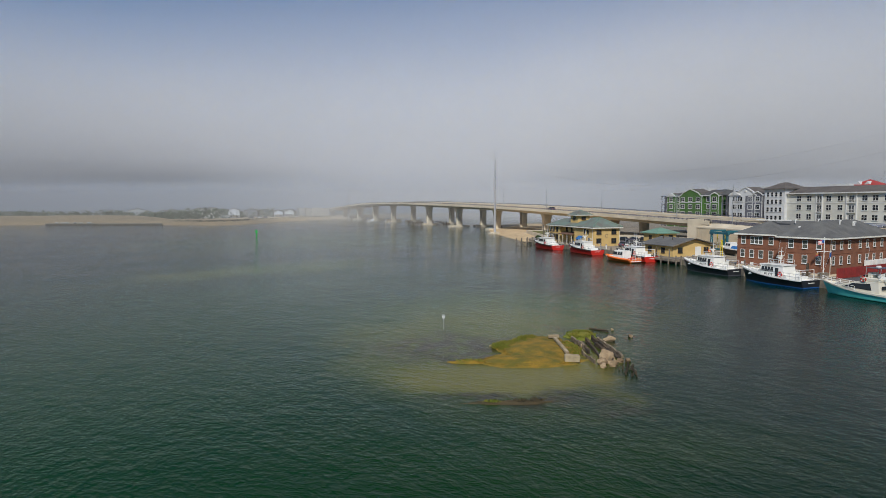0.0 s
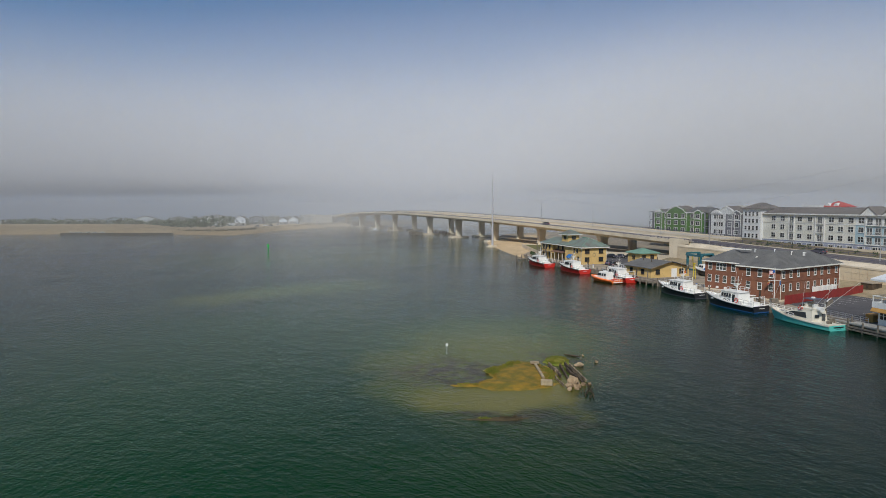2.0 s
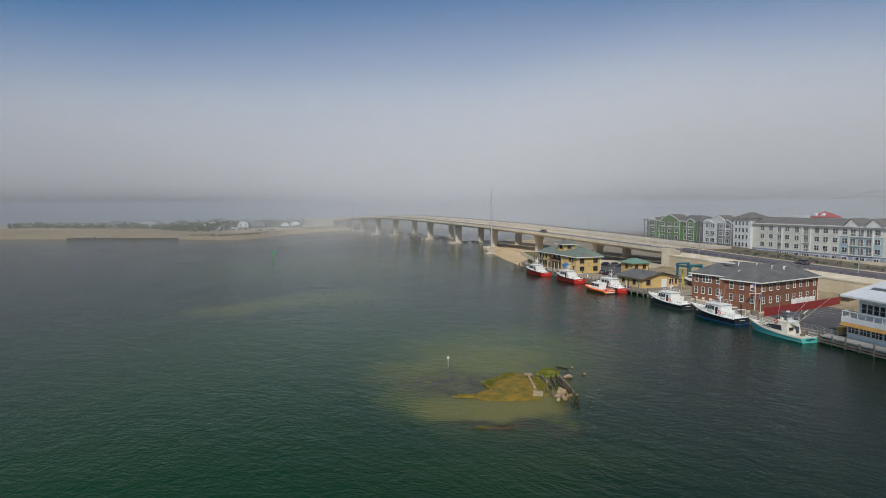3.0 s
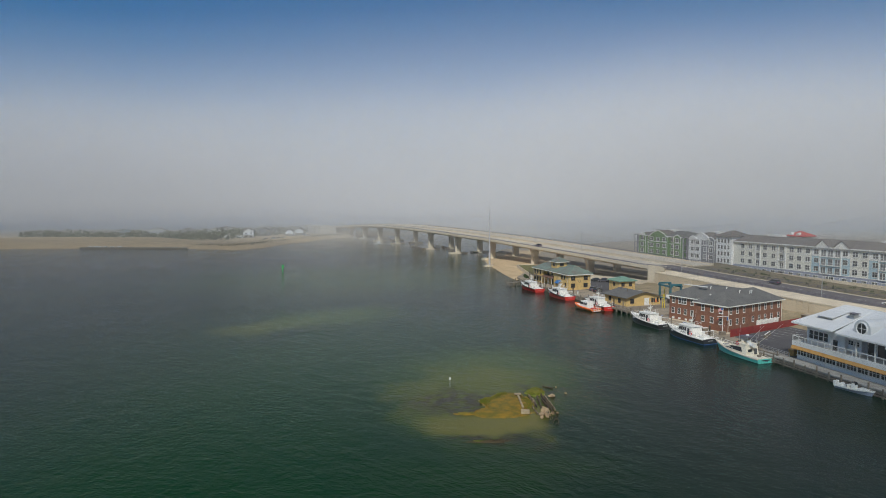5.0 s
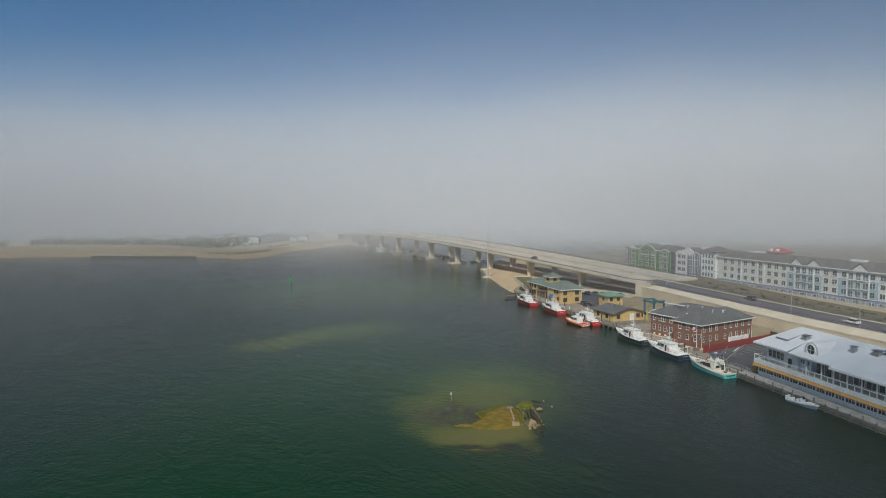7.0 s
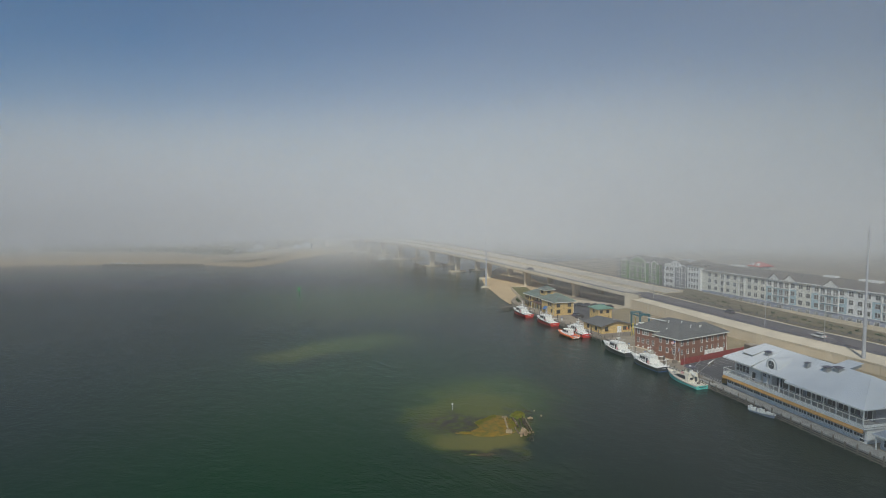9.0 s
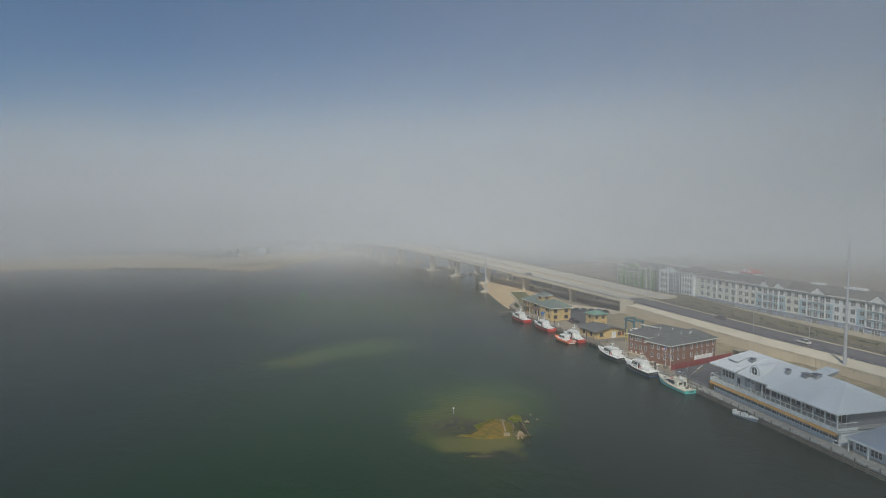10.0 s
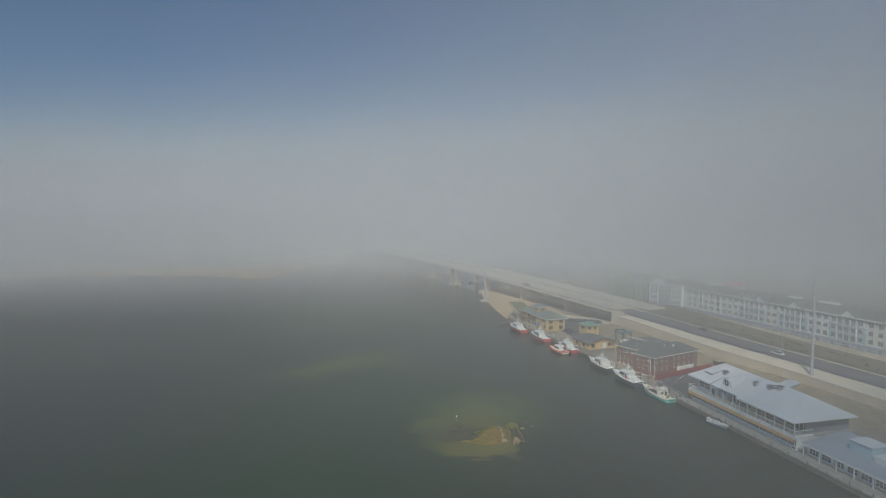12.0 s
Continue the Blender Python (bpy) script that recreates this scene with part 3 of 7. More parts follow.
def approach():
    ys = [112, 100, 88, 72, 58, 46, 36, 24, 12, -8, -30, -55, -80]

    def f_apron(y):
        x, zt, zr, o = road_at(y)
        return [(x, y, zt), (x + 0.5, y, zt + 0.02), (x + o, y, zr - 0.02)]

    strip("pavement", ys, f_apron, "concrete", "pale tan concrete apron above the retaining wall", "pavement")

    def f_road(y):
        x, zt, zr, o = road_at(y)
        return [(x + o, y, zr), (x + o + 6.5, y, zr + 0.08), (x + o + 13, y, zr)]

    strip("road", ys, f_road, "old_asphalt", "grey asphalt approach road with worn lanes", "road")

    def f_verge(y):
        x, zt, zr, o = road_at(y)
        return [(x + o + 13, y, zr + 0.14), (x + o + 15, y, zr + 0.16), (x + o + 27, y, zr - 0.2), (x + 42, y, zr - 0.6), (x + 60, y, 4.9)]

    strip("verge", ys, f_verge, "dry_grass", "brown-green grass verge beside the road", "verge")

    def f_curb(y):
        x, zt, zr, o = road_at(y)
        return [(x + o + 12.7, y, zr - 0.05), (x + o + 12.7, y, zr + 0.2), (x + o + 13.2, y, zr + 0.2), (x + o + 13.2, y, zr - 0.05)]

    strip("curb", ys, f_curb, "concrete", "pale concrete kerb along the road", "kerb")

    def f_slope(y):
        x, zt, zr, o = road_at(y)
        return [(x - 16, y, GZ + 0.02), (x - 8, y, GZ + 0.25 + 0.5 * noise.noise((y * 0.2, 3, 1))), (x - 2, y, 2.3), (x + 0.4, y, 2.4)]

    strip("embankment", ys, f_slope, "earth", "bare brown earth bank at the foot of the wall", "earth bank")

    # paint lines
    bm = bmesh.new()
    for off in (0.5, 6.4, 12.2):
        for y0 in np.arange(-76, 108, 6.0):
            y1 = y0 + (6.0 if off != 6.4 else 3.0)
            q = []
            for y in (y0, y1):
                x, zt, zr, o = road_at(y)
                q.append((x + o + off, y, zr + 0.085))
            v = [bm.verts.new(p) for p in (q[0], (q[0][0] + 0.15, q[0][1], q[0][2]), (q[1][0] + 0.15, q[1][1], q[1][2]), q[1])]
            bm.faces.new(v)
    tagged(part("road_marking", bm, "paint_line"), "thin worn white lane lines on the road", "road marking", kind="stuff")

    # the wall: a core with panels in front
    wall = thing("retaining_wall", pose(0, 0, 0), "tan concrete panel retaining wall holding up the road", "retaining wall", kind="structure")
    bm = bmesh.new()
    loft(bm, [[(road_at(y)[0] + 0.12, y, 1.0), (road_at(y)[0] + 0.9, y, 1.0), (road_at(y)[0] + 0.9, y, road_at(y)[1]), (road_at(y)[0] + 0.12, y, road_at(y)[1])] for y in ys])
    part("core", bm, "wall_panel", wall)
    bm = bmesh.new()
    loft(bm, [[(road_at(y)[0] - 0.12, y, road_at(y)[1] - 0.35), (road_at(y)[0] + 0.9, y, road_at(y)[1] - 0.35), (road_at(y)[0] + 0.9, y, road_at(y)[1] + 0.05), (road_at(y)[0] - 0.12, y, road_at(y)[1] + 0.05)] for y in ys])
    part("coping", bm, "concrete", wall)
    me = mesh_of("panel", boxes((-0.04, 0.2, 0.02, 1.98, 0.02, 1.28)), "wall_panel")
    for k in range(88):
        y = 110 - 2 * k
        x, zt, zr, o = road_at(y - 1)
        xa, xb = road_at(y)[0], road_at(y - 2)[0]
        turn = math.degrees(math.atan2(xa - xb, 2))
        for j in range(3):
            z = zt - 0.4 - 1.3 * (j + 1)
            if z > 1.4:
                shared("panel", me, wall, pose(xb, y - 2, z, 0, 0, -turn))
    # wing wall at the abutment
    ab = thing("abutment", pose(0, 0, 0), "tan concrete bridge abutment with a flat top", "abutment", kind="structure")
    part("face", boxes((149.7, 181, 108.4, 112.4, 0.5, 6.7)), "concrete", ab)
    part("cheek", boxes((149.7, 150.7, 104, 112.4, 6.7, 9.25)), "concrete", ab)

    # the steel guard rail on the road's near edge
    rail = thing("guard_rail", pose(0, 0, 0), "dark steel guard rail along the road's edge", "guard rail", kind="structure")
    post = mesh_of("post", boxes((-0.06, 0.06, -0.06, 0.06, 0, 0.95)), "rail_steel")
    for k in range(60):
        y = 106 - 3 * k
        x, zt, zr, o = road_at(y)
        shared("post", post, rail, pose(x + o - 0.3, y, zr - 0.1))
    for h in (0.45, 0.8):
        bm = bmesh.new()
        loft(bm, [[(road_at(y)[0] + road_at(y)[3] - 0.35, y, road_at(y)[2] + h - 0.1), (road_at(y)[0] + road_at(y)[3] - 0.25, y, road_at(y)[2] + h - 0.1), (road_at(y)[0] + road_at(y)[3] - 0.25, y, road_at(y)[2] + h + 0.06), (road_at(y)[0] + road_at(y)[3] - 0.35, y, road_at(y)[2] + h + 0.06)] for y in ys])
        part("beam", bm, "rail_steel", rail)


# bridge: y, near edge x, top of parapet
SPAN = [(104, 149.5, 9.25), (116, 150.5, 9.5), (155, 154.2, 10.9), (200, 159, 12.3), (242, 163.5, 13.5), (298, 169.3, 14.6), (343.5, 173.8, 15.4), (388, 178.2, 15.9), (433, 182.6, 15.9), (478, 187, 15.3), (523, 191, 13.8), (568, 195, 11.6), (640, 201, 9.0), (720, 207, 6.5)]


def span_at(y):
    ys = [r[0] for r in SPAN]
    return float(np.interp(y, ys, [r[1] for r in SPAN])), float(np.interp(y, ys, [r[2] for r in SPAN]))


def pier_mesh(h):
    """A column that widens towards the cap, with chamfered corners."""
    def ring(z, w, d):
        c = 0.35
        return [(-w + c, -d, z), (w - c, -d, z), (w, -d + c, z), (w, d - c, z), (w - c, d, z), (-w + c, d, z), (-w, d - c, z), (-w, -d + c, z)]
    return loft(bmesh.new(), [ring(0, 1.85, 1.15), ring(h - 4.2, 1.85, 1.15), ring(h - 2.4, 2.0, 1.15), ring(h - 1.1, 2.35, 1.2), ring(h, 2.9, 1.25)])


def bridge(shift, rise, label):
    W = 13.0
    ys = [104, 116, 135, 155, 178, 200, 221, 242, 270, 298, 320, 343.5, 366, 388, 410, 433, 455, 478, 500, 523, 568, 640, 720]
    br = thing("bridge", pose(0, 0, 0), label, "bridge", "twin bridge decks")

    def cut(dx0, dx1, z0, z1):
        bm = bmesh.new()
        loft(bm, [[(span_at(y)[0] + shift + dx0, y, span_at(y)[1] + rise + z0), (span_at(y)[0] + shift + dx1, y, span_at(y)[1] + rise + z0), (span_at(y)[0] + shift + dx1, y, span_at(y)[1] + rise + z1), (span_at(y)[0] + shift + dx0, y, span_at(y)[1] + rise + z1)] for y in ys])
        return bm

    part("deck", cut(0, W, -1.35, -0.95), "concrete", br)
    bm = bmesh.new()
    loft(bm, [[(span_at(y)[0] + shift + dx, y, span_at(y)[1] + rise + z) for dx, z in ((0.4, -1.35), (2.9, -1.65), (3.7, -3.0), (W - 3.7, -3.0), (W - 2.9, -1.65), (W - 0.4, -1.35))] for y in ys])
    part("box_girder", bm, "concrete", br)
    near = shift == 0
    a, b = (0.05, W - 0.4) if near else (W - 0.17, 0.0)
    part("fascia", cut(-0.12, 0.3, -1.75, -0.55), "concrete", br)
    part("fascia", cut(W - 0.3, W + 0.12, -1.75, -0.55), "concrete", br)
    part("roadway", cut(1.0, W - 1.0, -0.95, -0.93), "lane", br, "pale worn concrete lanes")
    part("handrail", cut(a, a + 0.12, -0.16, 0.0), "rail_steel", br)
    part("handrail", cut(a + 0.02, a + 0.1, -0.4, -0.3), "rail_steel", br)
    post = mesh_of("rail_post", boxes((-0.09, 0.09, -0.13, 0.13, -0.56, -0.02)), "rail_steel")
    for k in range(180):
        y = 106 + 1.8 * k
        x, z = span_at(y)
        shared("rail_post", post, br, pose(x + shift + a + 0.06, y, z + rise))
    for y in (156, 203, 250, 297.5, 343.5, 415, 461, 507, 553, 600):
        x, z = span_at(y)
        z += rise
        base = GZ - 0.2 if y < 240 else 0.3
        px = pose(x + shift + (6.5 if near else 8.0), y, base, 0, 0, -6)
        pier = part("pier", pier_mesh(z - 3.0 - base), "concrete", br, "", px)
        if y > 240:
            part("footing", boxes((-6.2, 6.2, -2.2, 2.2, -1.5, 0.75)), "concrete", pier, "", pose(0, 0, 0))
    return br


def fender(x, y, turn):
    """A timber fender wall round the bridge's channel piers."""
    t = thing("bridge_fender", pose(x, y, 0, 0, 0, turn), "dark timber pile fender beside the bridge channel", "fender", "bridge fenders")
    me = mesh_of("pile", rod(bmesh.new(), (0, 0, -1.5), (0, 0, 2.6), 0.2, 0.18), "dark_timber")
    for k in range(12):
        shared("pile", me, t, pose(0, k * 2.4, 0))
    for z in (0.5, 1.3, 2.1):
        part("wale", boxes((-0.4, -0.15, -0.5, 27, z, z + 0.3)), "dark_timber", t)
    return t


def street_lamp(x, y, z, h, turn):
    t = thing("street_lamp", pose(x, y, z, 0, 0, turn), "slim grey steel street lamp with a curved arm", "street lamp", "street lamps")
    part("pole", rod(bmesh.new(), (0, 0, -0.3), (0, 0, h), 0.13, 0.07), "steel", t)
    bm = bmesh.new()
    pts = [(0, 0, h - 0.1), (0.5, 0, h + 0.5), (1.3, 0, h + 0.75), (2.2, 0, h + 0.75)]
    for a, b in zip(pts, pts[1:]):
        rod(bm, a, b, 0.05)
    part("arm", bm, "steel", t)
    part("lamp_head", boxes((2.1, 2.9, -0.15, 0.15, h + 0.68, h + 0.82)), "steel", t)
    return t


water()
land()
approach()
bridge(0.0, 0.0, "tan concrete girder bridge with flared piers and dark rails")
bridge(16.2, 0.35, "tan concrete girder bridge standing behind its twin")
fender(166, 326, -6)
fender(187, 332, -6)
for y in (60, 20, -22, 96):
    x, zt, zr, o = road_at(y)
    street_lamp(143.1 if y == 60 else x + o + 0.2, 42.5 if y == 60 else y, zr - 0.6 if y == 60 else zr, 12.0, 0)
for y in (130, 172, 214, 256):
    x, z = span_at(y)
    street_lamp(x + 14.2, y, z - 1.3, 11.0, 180)


# ---- buildings ----
def brick_building():
    t = thing("brick_building", pose(93.8, 38.7, GZ), "two-storey red brick pilot station under a dark grey hip roof", "building")
    H = 6.75
    part("wall", boxes((0, 23, 0, 9.2, 0, H)), "brick", t, "red brick main block")
    part("wall", boxes((5.6, 22.5, 9.2, 12.4, 0, H)), "brick", t, "red brick link set back between the blocks")
    part("wall", boxes((4.3, 20.0, 12.0, 20.8, 0, H)), "brick", t, "red brick end block")
    part("roof", hip_roof(0, 23, 0, 9.2, H, 9.9, 0.55, 6.0, 0.16), "shingle", t)
    part("roof", hip_roof(4.3, 20, 12.0, 20.8, H, 9.6, 0.55, None, 0.16), "shingle", t)
    part("roof", loft(bmesh.new(), [[(5.2, y, H), (22.4, y, H), (16, y, 9.45), (10.5, y, 9.45)] for y in (5.0, 16.0)]), "shingle", t)
    part("fascia", boxes((-0.62, 23.62, -0.62, -0.5, H - 0.12, H + 0.15), (-0.62, -0.5, -0.5, 9.8, H - 0.12, H + 0.15), (-0.62, 5, 9.68, 9.8, H - 0.12, H + 0.15)), "cream", t, "white eave board")
    part("fascia", boxes((3.66, 3.8, 11.4, 21.4, H - 0.12, H + 0.15), (3.66, 20.5, 21.3, 21.42, H - 0.12, H + 0.15), (3.66, 6, 11.38, 11.5, H - 0.12, H + 0.15)), "cream", t, "white eave board")
    part("plinth", boxes((-0.06, 23.06, -0.06, 9.26, 0, 0.35), (4.24, 20.06, 11.94, 20.86, 0, 0.35)), "concrete", t)
    part("brick_band", boxes((-0.05, 23.05, -0.05, 9.25, 3.95, 4.1), (4.25, 20.05, 11.95, 20.85, 3.95, 4.1)), "brick", t)
    thin = dict(trim=0.06, pane="blind_pane")
    for z in (2.15, 4.9):
        for y in (1.8, 4.3, 6.9):
            window(t, on_wall(0, y, z, "-x"), 0.85, 1.4, **thin)
        for x in (1.3, 3.9, 6.6, 10.4, 13.0, 15.6, 18.4, 21.4):
            window(t, on_wall(x, 0, z, "-y"), 0.76, 1.35, **thin)
    for y in (19.4, 13.4):
        window(t, on_wall(4.3, y, 4.9, "-x"), 0.9, 1.4, **thin)
    window(t, on_wall(4.3, 16.5, 4.9, "-x"), 2.5, 1.4, mull=3, **thin)
    for y in (19.5, 17.5, 15.5, 13.4):
        window(t, on_wall(4.3, y, 2.05, "-x"), 0.85, 1.5, **thin)
    for y in (19.4, 17.4, 15.3):
        part("vent", boxes((4.2, 4.35, y - 0.35, y + 0.35, 0.5, 1.0)), "white", t, "white louvred vent")
    for x in (0.25, 22.7):
        part("drain_pipe", rods(0.06, ((x, -0.1, 0.2), (x, -0.1, H - 0.1))), "cream", t)
    for k, (x, y, z) in enumerate(((9, 3.0, 9.6), (12.5, 2.4, 9.3), (13.1, 2.4, 9.3), (3.6, 7.6, 8.4), (9.2, 11.5, 9.6), (11, 8.0, 9.7))):
        bm = rods(0.1, ((x, y, z - 0.5), (x, y, z + 0.3)), ((x, y, z + 0.26), (x + 0.32, y - 0.1, z + 0.2)))
        part("roof_vent", bm, "white", t, "white goose-neck roof vent")
    part("roof_rail", boxes((8.6, 9.0, 12.2, 19.5, 9.55, 9.75)), "white", t, "pale flashing strip")
    # white louvred screens by the side wall
    for x in (11.4, 13.4, 15.4, 17.4):
        u = thing("condenser_screen", pose(93.8 + x, 37.7, GZ + 0.7), "white slatted screen round a cooling unit beside the brick wall", "screen", "cooling unit screens")
        part("frame", boxes((0, 0.08, -0.6, 0.6, 0, 1.75), (1.5, 1.58, -0.6, 0.6, 0, 1.75), (0.08, 1.5, -0.6, -0.54, 1.65, 1.75), (0.08, 1.5, -0.6, -0.54, 0.0, 0.12)), "white", u)
        for k in range(7):
            part("slat", boxes((0.1 + k * 0.2, 0.22 + k * 0.2, -0.6, -0.56, 0.12, 1.65)), "white", u)
        part("unit", boxes((0.25, 1.35, -0.45, 0.5, 0.05, 1.2)), "steel", u)
        part("plinth", boxes((0, 1.58, -0.6, 0.6, -0.7, 0.0)), "concrete", u)


def red_fence():
    t = thing("board_fence", pose(91.3, 35.9, GZ, 0, 0, 0), "dark red board fence along the car park", "fence")
    me = mesh_of("board", boxes((0, 0.235, -0.03, 0.03, 0.05, 1.85)), "fence_red")
    for k in range(123):
        shared("board", me, t, pose(k * 0.245, 0.012 * (k % 3), 0.03 * ((k * 7) % 5) / 5))
    pm = mesh_of("post", boxes((-0.06, 0.06, 0.03, 0.15, 0, 1.9)), "fence_red")
    for k in range(13):
        shared("post", pm, t, pose(k * 2.5, 0, 0))
    part("rail", boxes((0, 30, 0.03, 0.1, 0.3, 0.4)), "fence_red", t)
    part("rail", boxes((0, 30, 0.03, 0.1, 1.5, 1.6)), "fence_red", t)
    h = thing("bin_store", pose(124.5, 35.5, GZ, 0, 0, -10), "small brown timber bin store with a light roof", "bin store")
    part("wall", boxes((0, 3.2, 0, 2.6, 0, 1.9)), "dark_timber", h)
    part("roof", boxes((-0.15, 3.35, -0.15, 2.75, 1.9, 2.05)), "paving", h)


def yellow_house():
    t = thing("yellow_house", pose(113.4, 117.9, GZ, 0, 0, -12.5), "two-storey yellow stucco harbour house with a weathered green hip roof", "building")
    H = 5.7
    part("wall", boxes((0, 9.4, 0, 11.5, 0, H)), "yellow", t, "yellow stucco main block")
    part("wall", boxes((1.8, 9.0, 11.5, 22, 0, H)), "yellow", t, "yellow stucco middle block")
    part("wall", boxes((0.4, 9.0, 22, 30, 0, H)), "yellow", t, "yellow stucco end block")
    part("wall", boxes((1.9, 6.3, 12.8, 17.4, H, 9.4)), "yellow", t, "yellow stucco roof lantern")
    part("roof", hip_roof(0, 9.4, 0, 11.5, H, 8.6, 0.6, 4.2), "roof_green", t)
    part("roof", hip_roof(0.4, 9.0, 10.5, 30, H, 8.1, 0.6, 4.2), "roof_green", t)
    part("roof", hip_roof(1.9, 6.3, 12.8, 17.4, 9.4, 11.2, 0.7), "roof_green", t, "green pyramid lantern roof")
    part("eave_board", boxes((-0.72, 10.1, -0.72, -0.6, H - 0.22, H + 0.08), (-0.72, -0.6, -0.6, 12.1, H - 0.22, H + 0.08), (-0.32, -0.2, 12.1, 30.7, H - 0.22, H + 0.08)), "cream", t)
    part("eave_board", boxes((1.1, 7.1, 12.0, 12.1, 9.22, 9.48), (1.1, 1.2, 12.1, 18.2, 9.22, 9.48)), "cream", t)
    for a, b in (((-0.6, -0.6, 6.0), (4.7, 3.65, 8.68)), ((10, -0.6, 6.0), (4.7, 3.65, 8.68)), ((4.7, 3.65, 8.68), (4.7, 7.85, 8.68))):
        part("hip_cap", rod(bmesh.new(), a, b, 0.1, 0.1, 6), "roof_bright_green", t, "pale green hip capping")
    dark = dict(trim=0.07, frame_of="dark_timber")
    for z in (1.0, 3.7):
        for x in (1.9, 7.2):
            window(t, on_wall(x, 0, z, "-y"), 1.6, 1.35, mull=2, **dark)
    for z, ys in ((3.8, (3.2, 5.0)), (1.2, (2.4, 9.6))):
        for y in ys:
            window(t, on_wall(0, y, z, "-x"), 0.9, 1.25, **dark)
    for y in (13.2, 16.4, 19.6):
        window(t, on_wall(1.8, y, 3.9, "-x"), 1.0, 1.2, **dark)
        window(t, on_wall(1.8, y, 0.3, "-x"), 1.4, 2.1, mull=2, bars=0, **dark)
    for y in (23.8, 26.4, 28.6):
        window(t, on_wall(0.4, y, 3.7, "-x"), 1.1, 1.4, **dark)
        window(t, on_wall(0.4, y, 0.9, "-x"), 1.1, 1.6, **dark)
    window(t, on_wall(4.1, 12.8, 7.9, "-y"), 1.5, 0.9, mull=2, **dark)
    window(t, on_wall(1.9, 15.1, 7.9, "-x"), 1.5, 0.9, mull=2, **dark)
    # porch on the water side, a deck at the far end
    part("porch_roof", loft(bmesh.new(), [[(-0.7, y, 2.95), (1.8, y, 3.5), (1.8, y, 3.7), (-0.7, y, 3.1)] for y in (12.2, 21.2)]), "rust_roof", t, "brown-red porch roof")
    for y in (12.6, 15.4, 18.2, 20.8):
        part("porch_post", boxes((-0.58, -0.4, y, y + 0.18, 0, 3.0)), "cream_gel", t)
    part("balcony", boxes((-1.6, 0.4, 23.2, 30.6, 2.7, 2.9)), "timber", t)
    for k in range(16):
        part("baluster", boxes((-1.58, -1.52, 23.25 + k * 0.48, 23.32 + k * 0.48, 2.9, 3.8)), "dark_timber", t)
    part("balcony_rail", boxes((-1.62, -1.48, 23.2, 30.6, 3.8, 3.9)), "dark_timber", t)
    for y in (23.3, 26.7, 30.3):
        part("porch_post", boxes((-1.58, -1.36, y, y + 0.22, 0, 5.5)), "timber", t)
    bm = bmesh.new()
    loft(bm, [[(-1.3, y, 1.8), (0, y, 2.9), (0, y, 2.95), (-1.35, y, 1.82)] for y in (6.0, 8.8)])
    part("awning", bm, "blue_cloth", t, "blue cloth door awning")
    part("door", boxes((-0.05, 0.05, 6.8, 8.0, 0, 2.1)), "white", t)
    bm = torus(bmesh.new(), (4.6, -0.05, 3.2), 0.5, 0.06, (0, 1, 0))
    part("wall_emblem", bm, "timber", t, "round brown wall emblem")
    part("drain_pipe", rods(0.06, ((-0.08, 0.5, 0), (-0.08, 0.5, H - 0.2)), ((9.2, -0.08, 0), (9.2, -0.08, H - 0.2))), "cream", t)


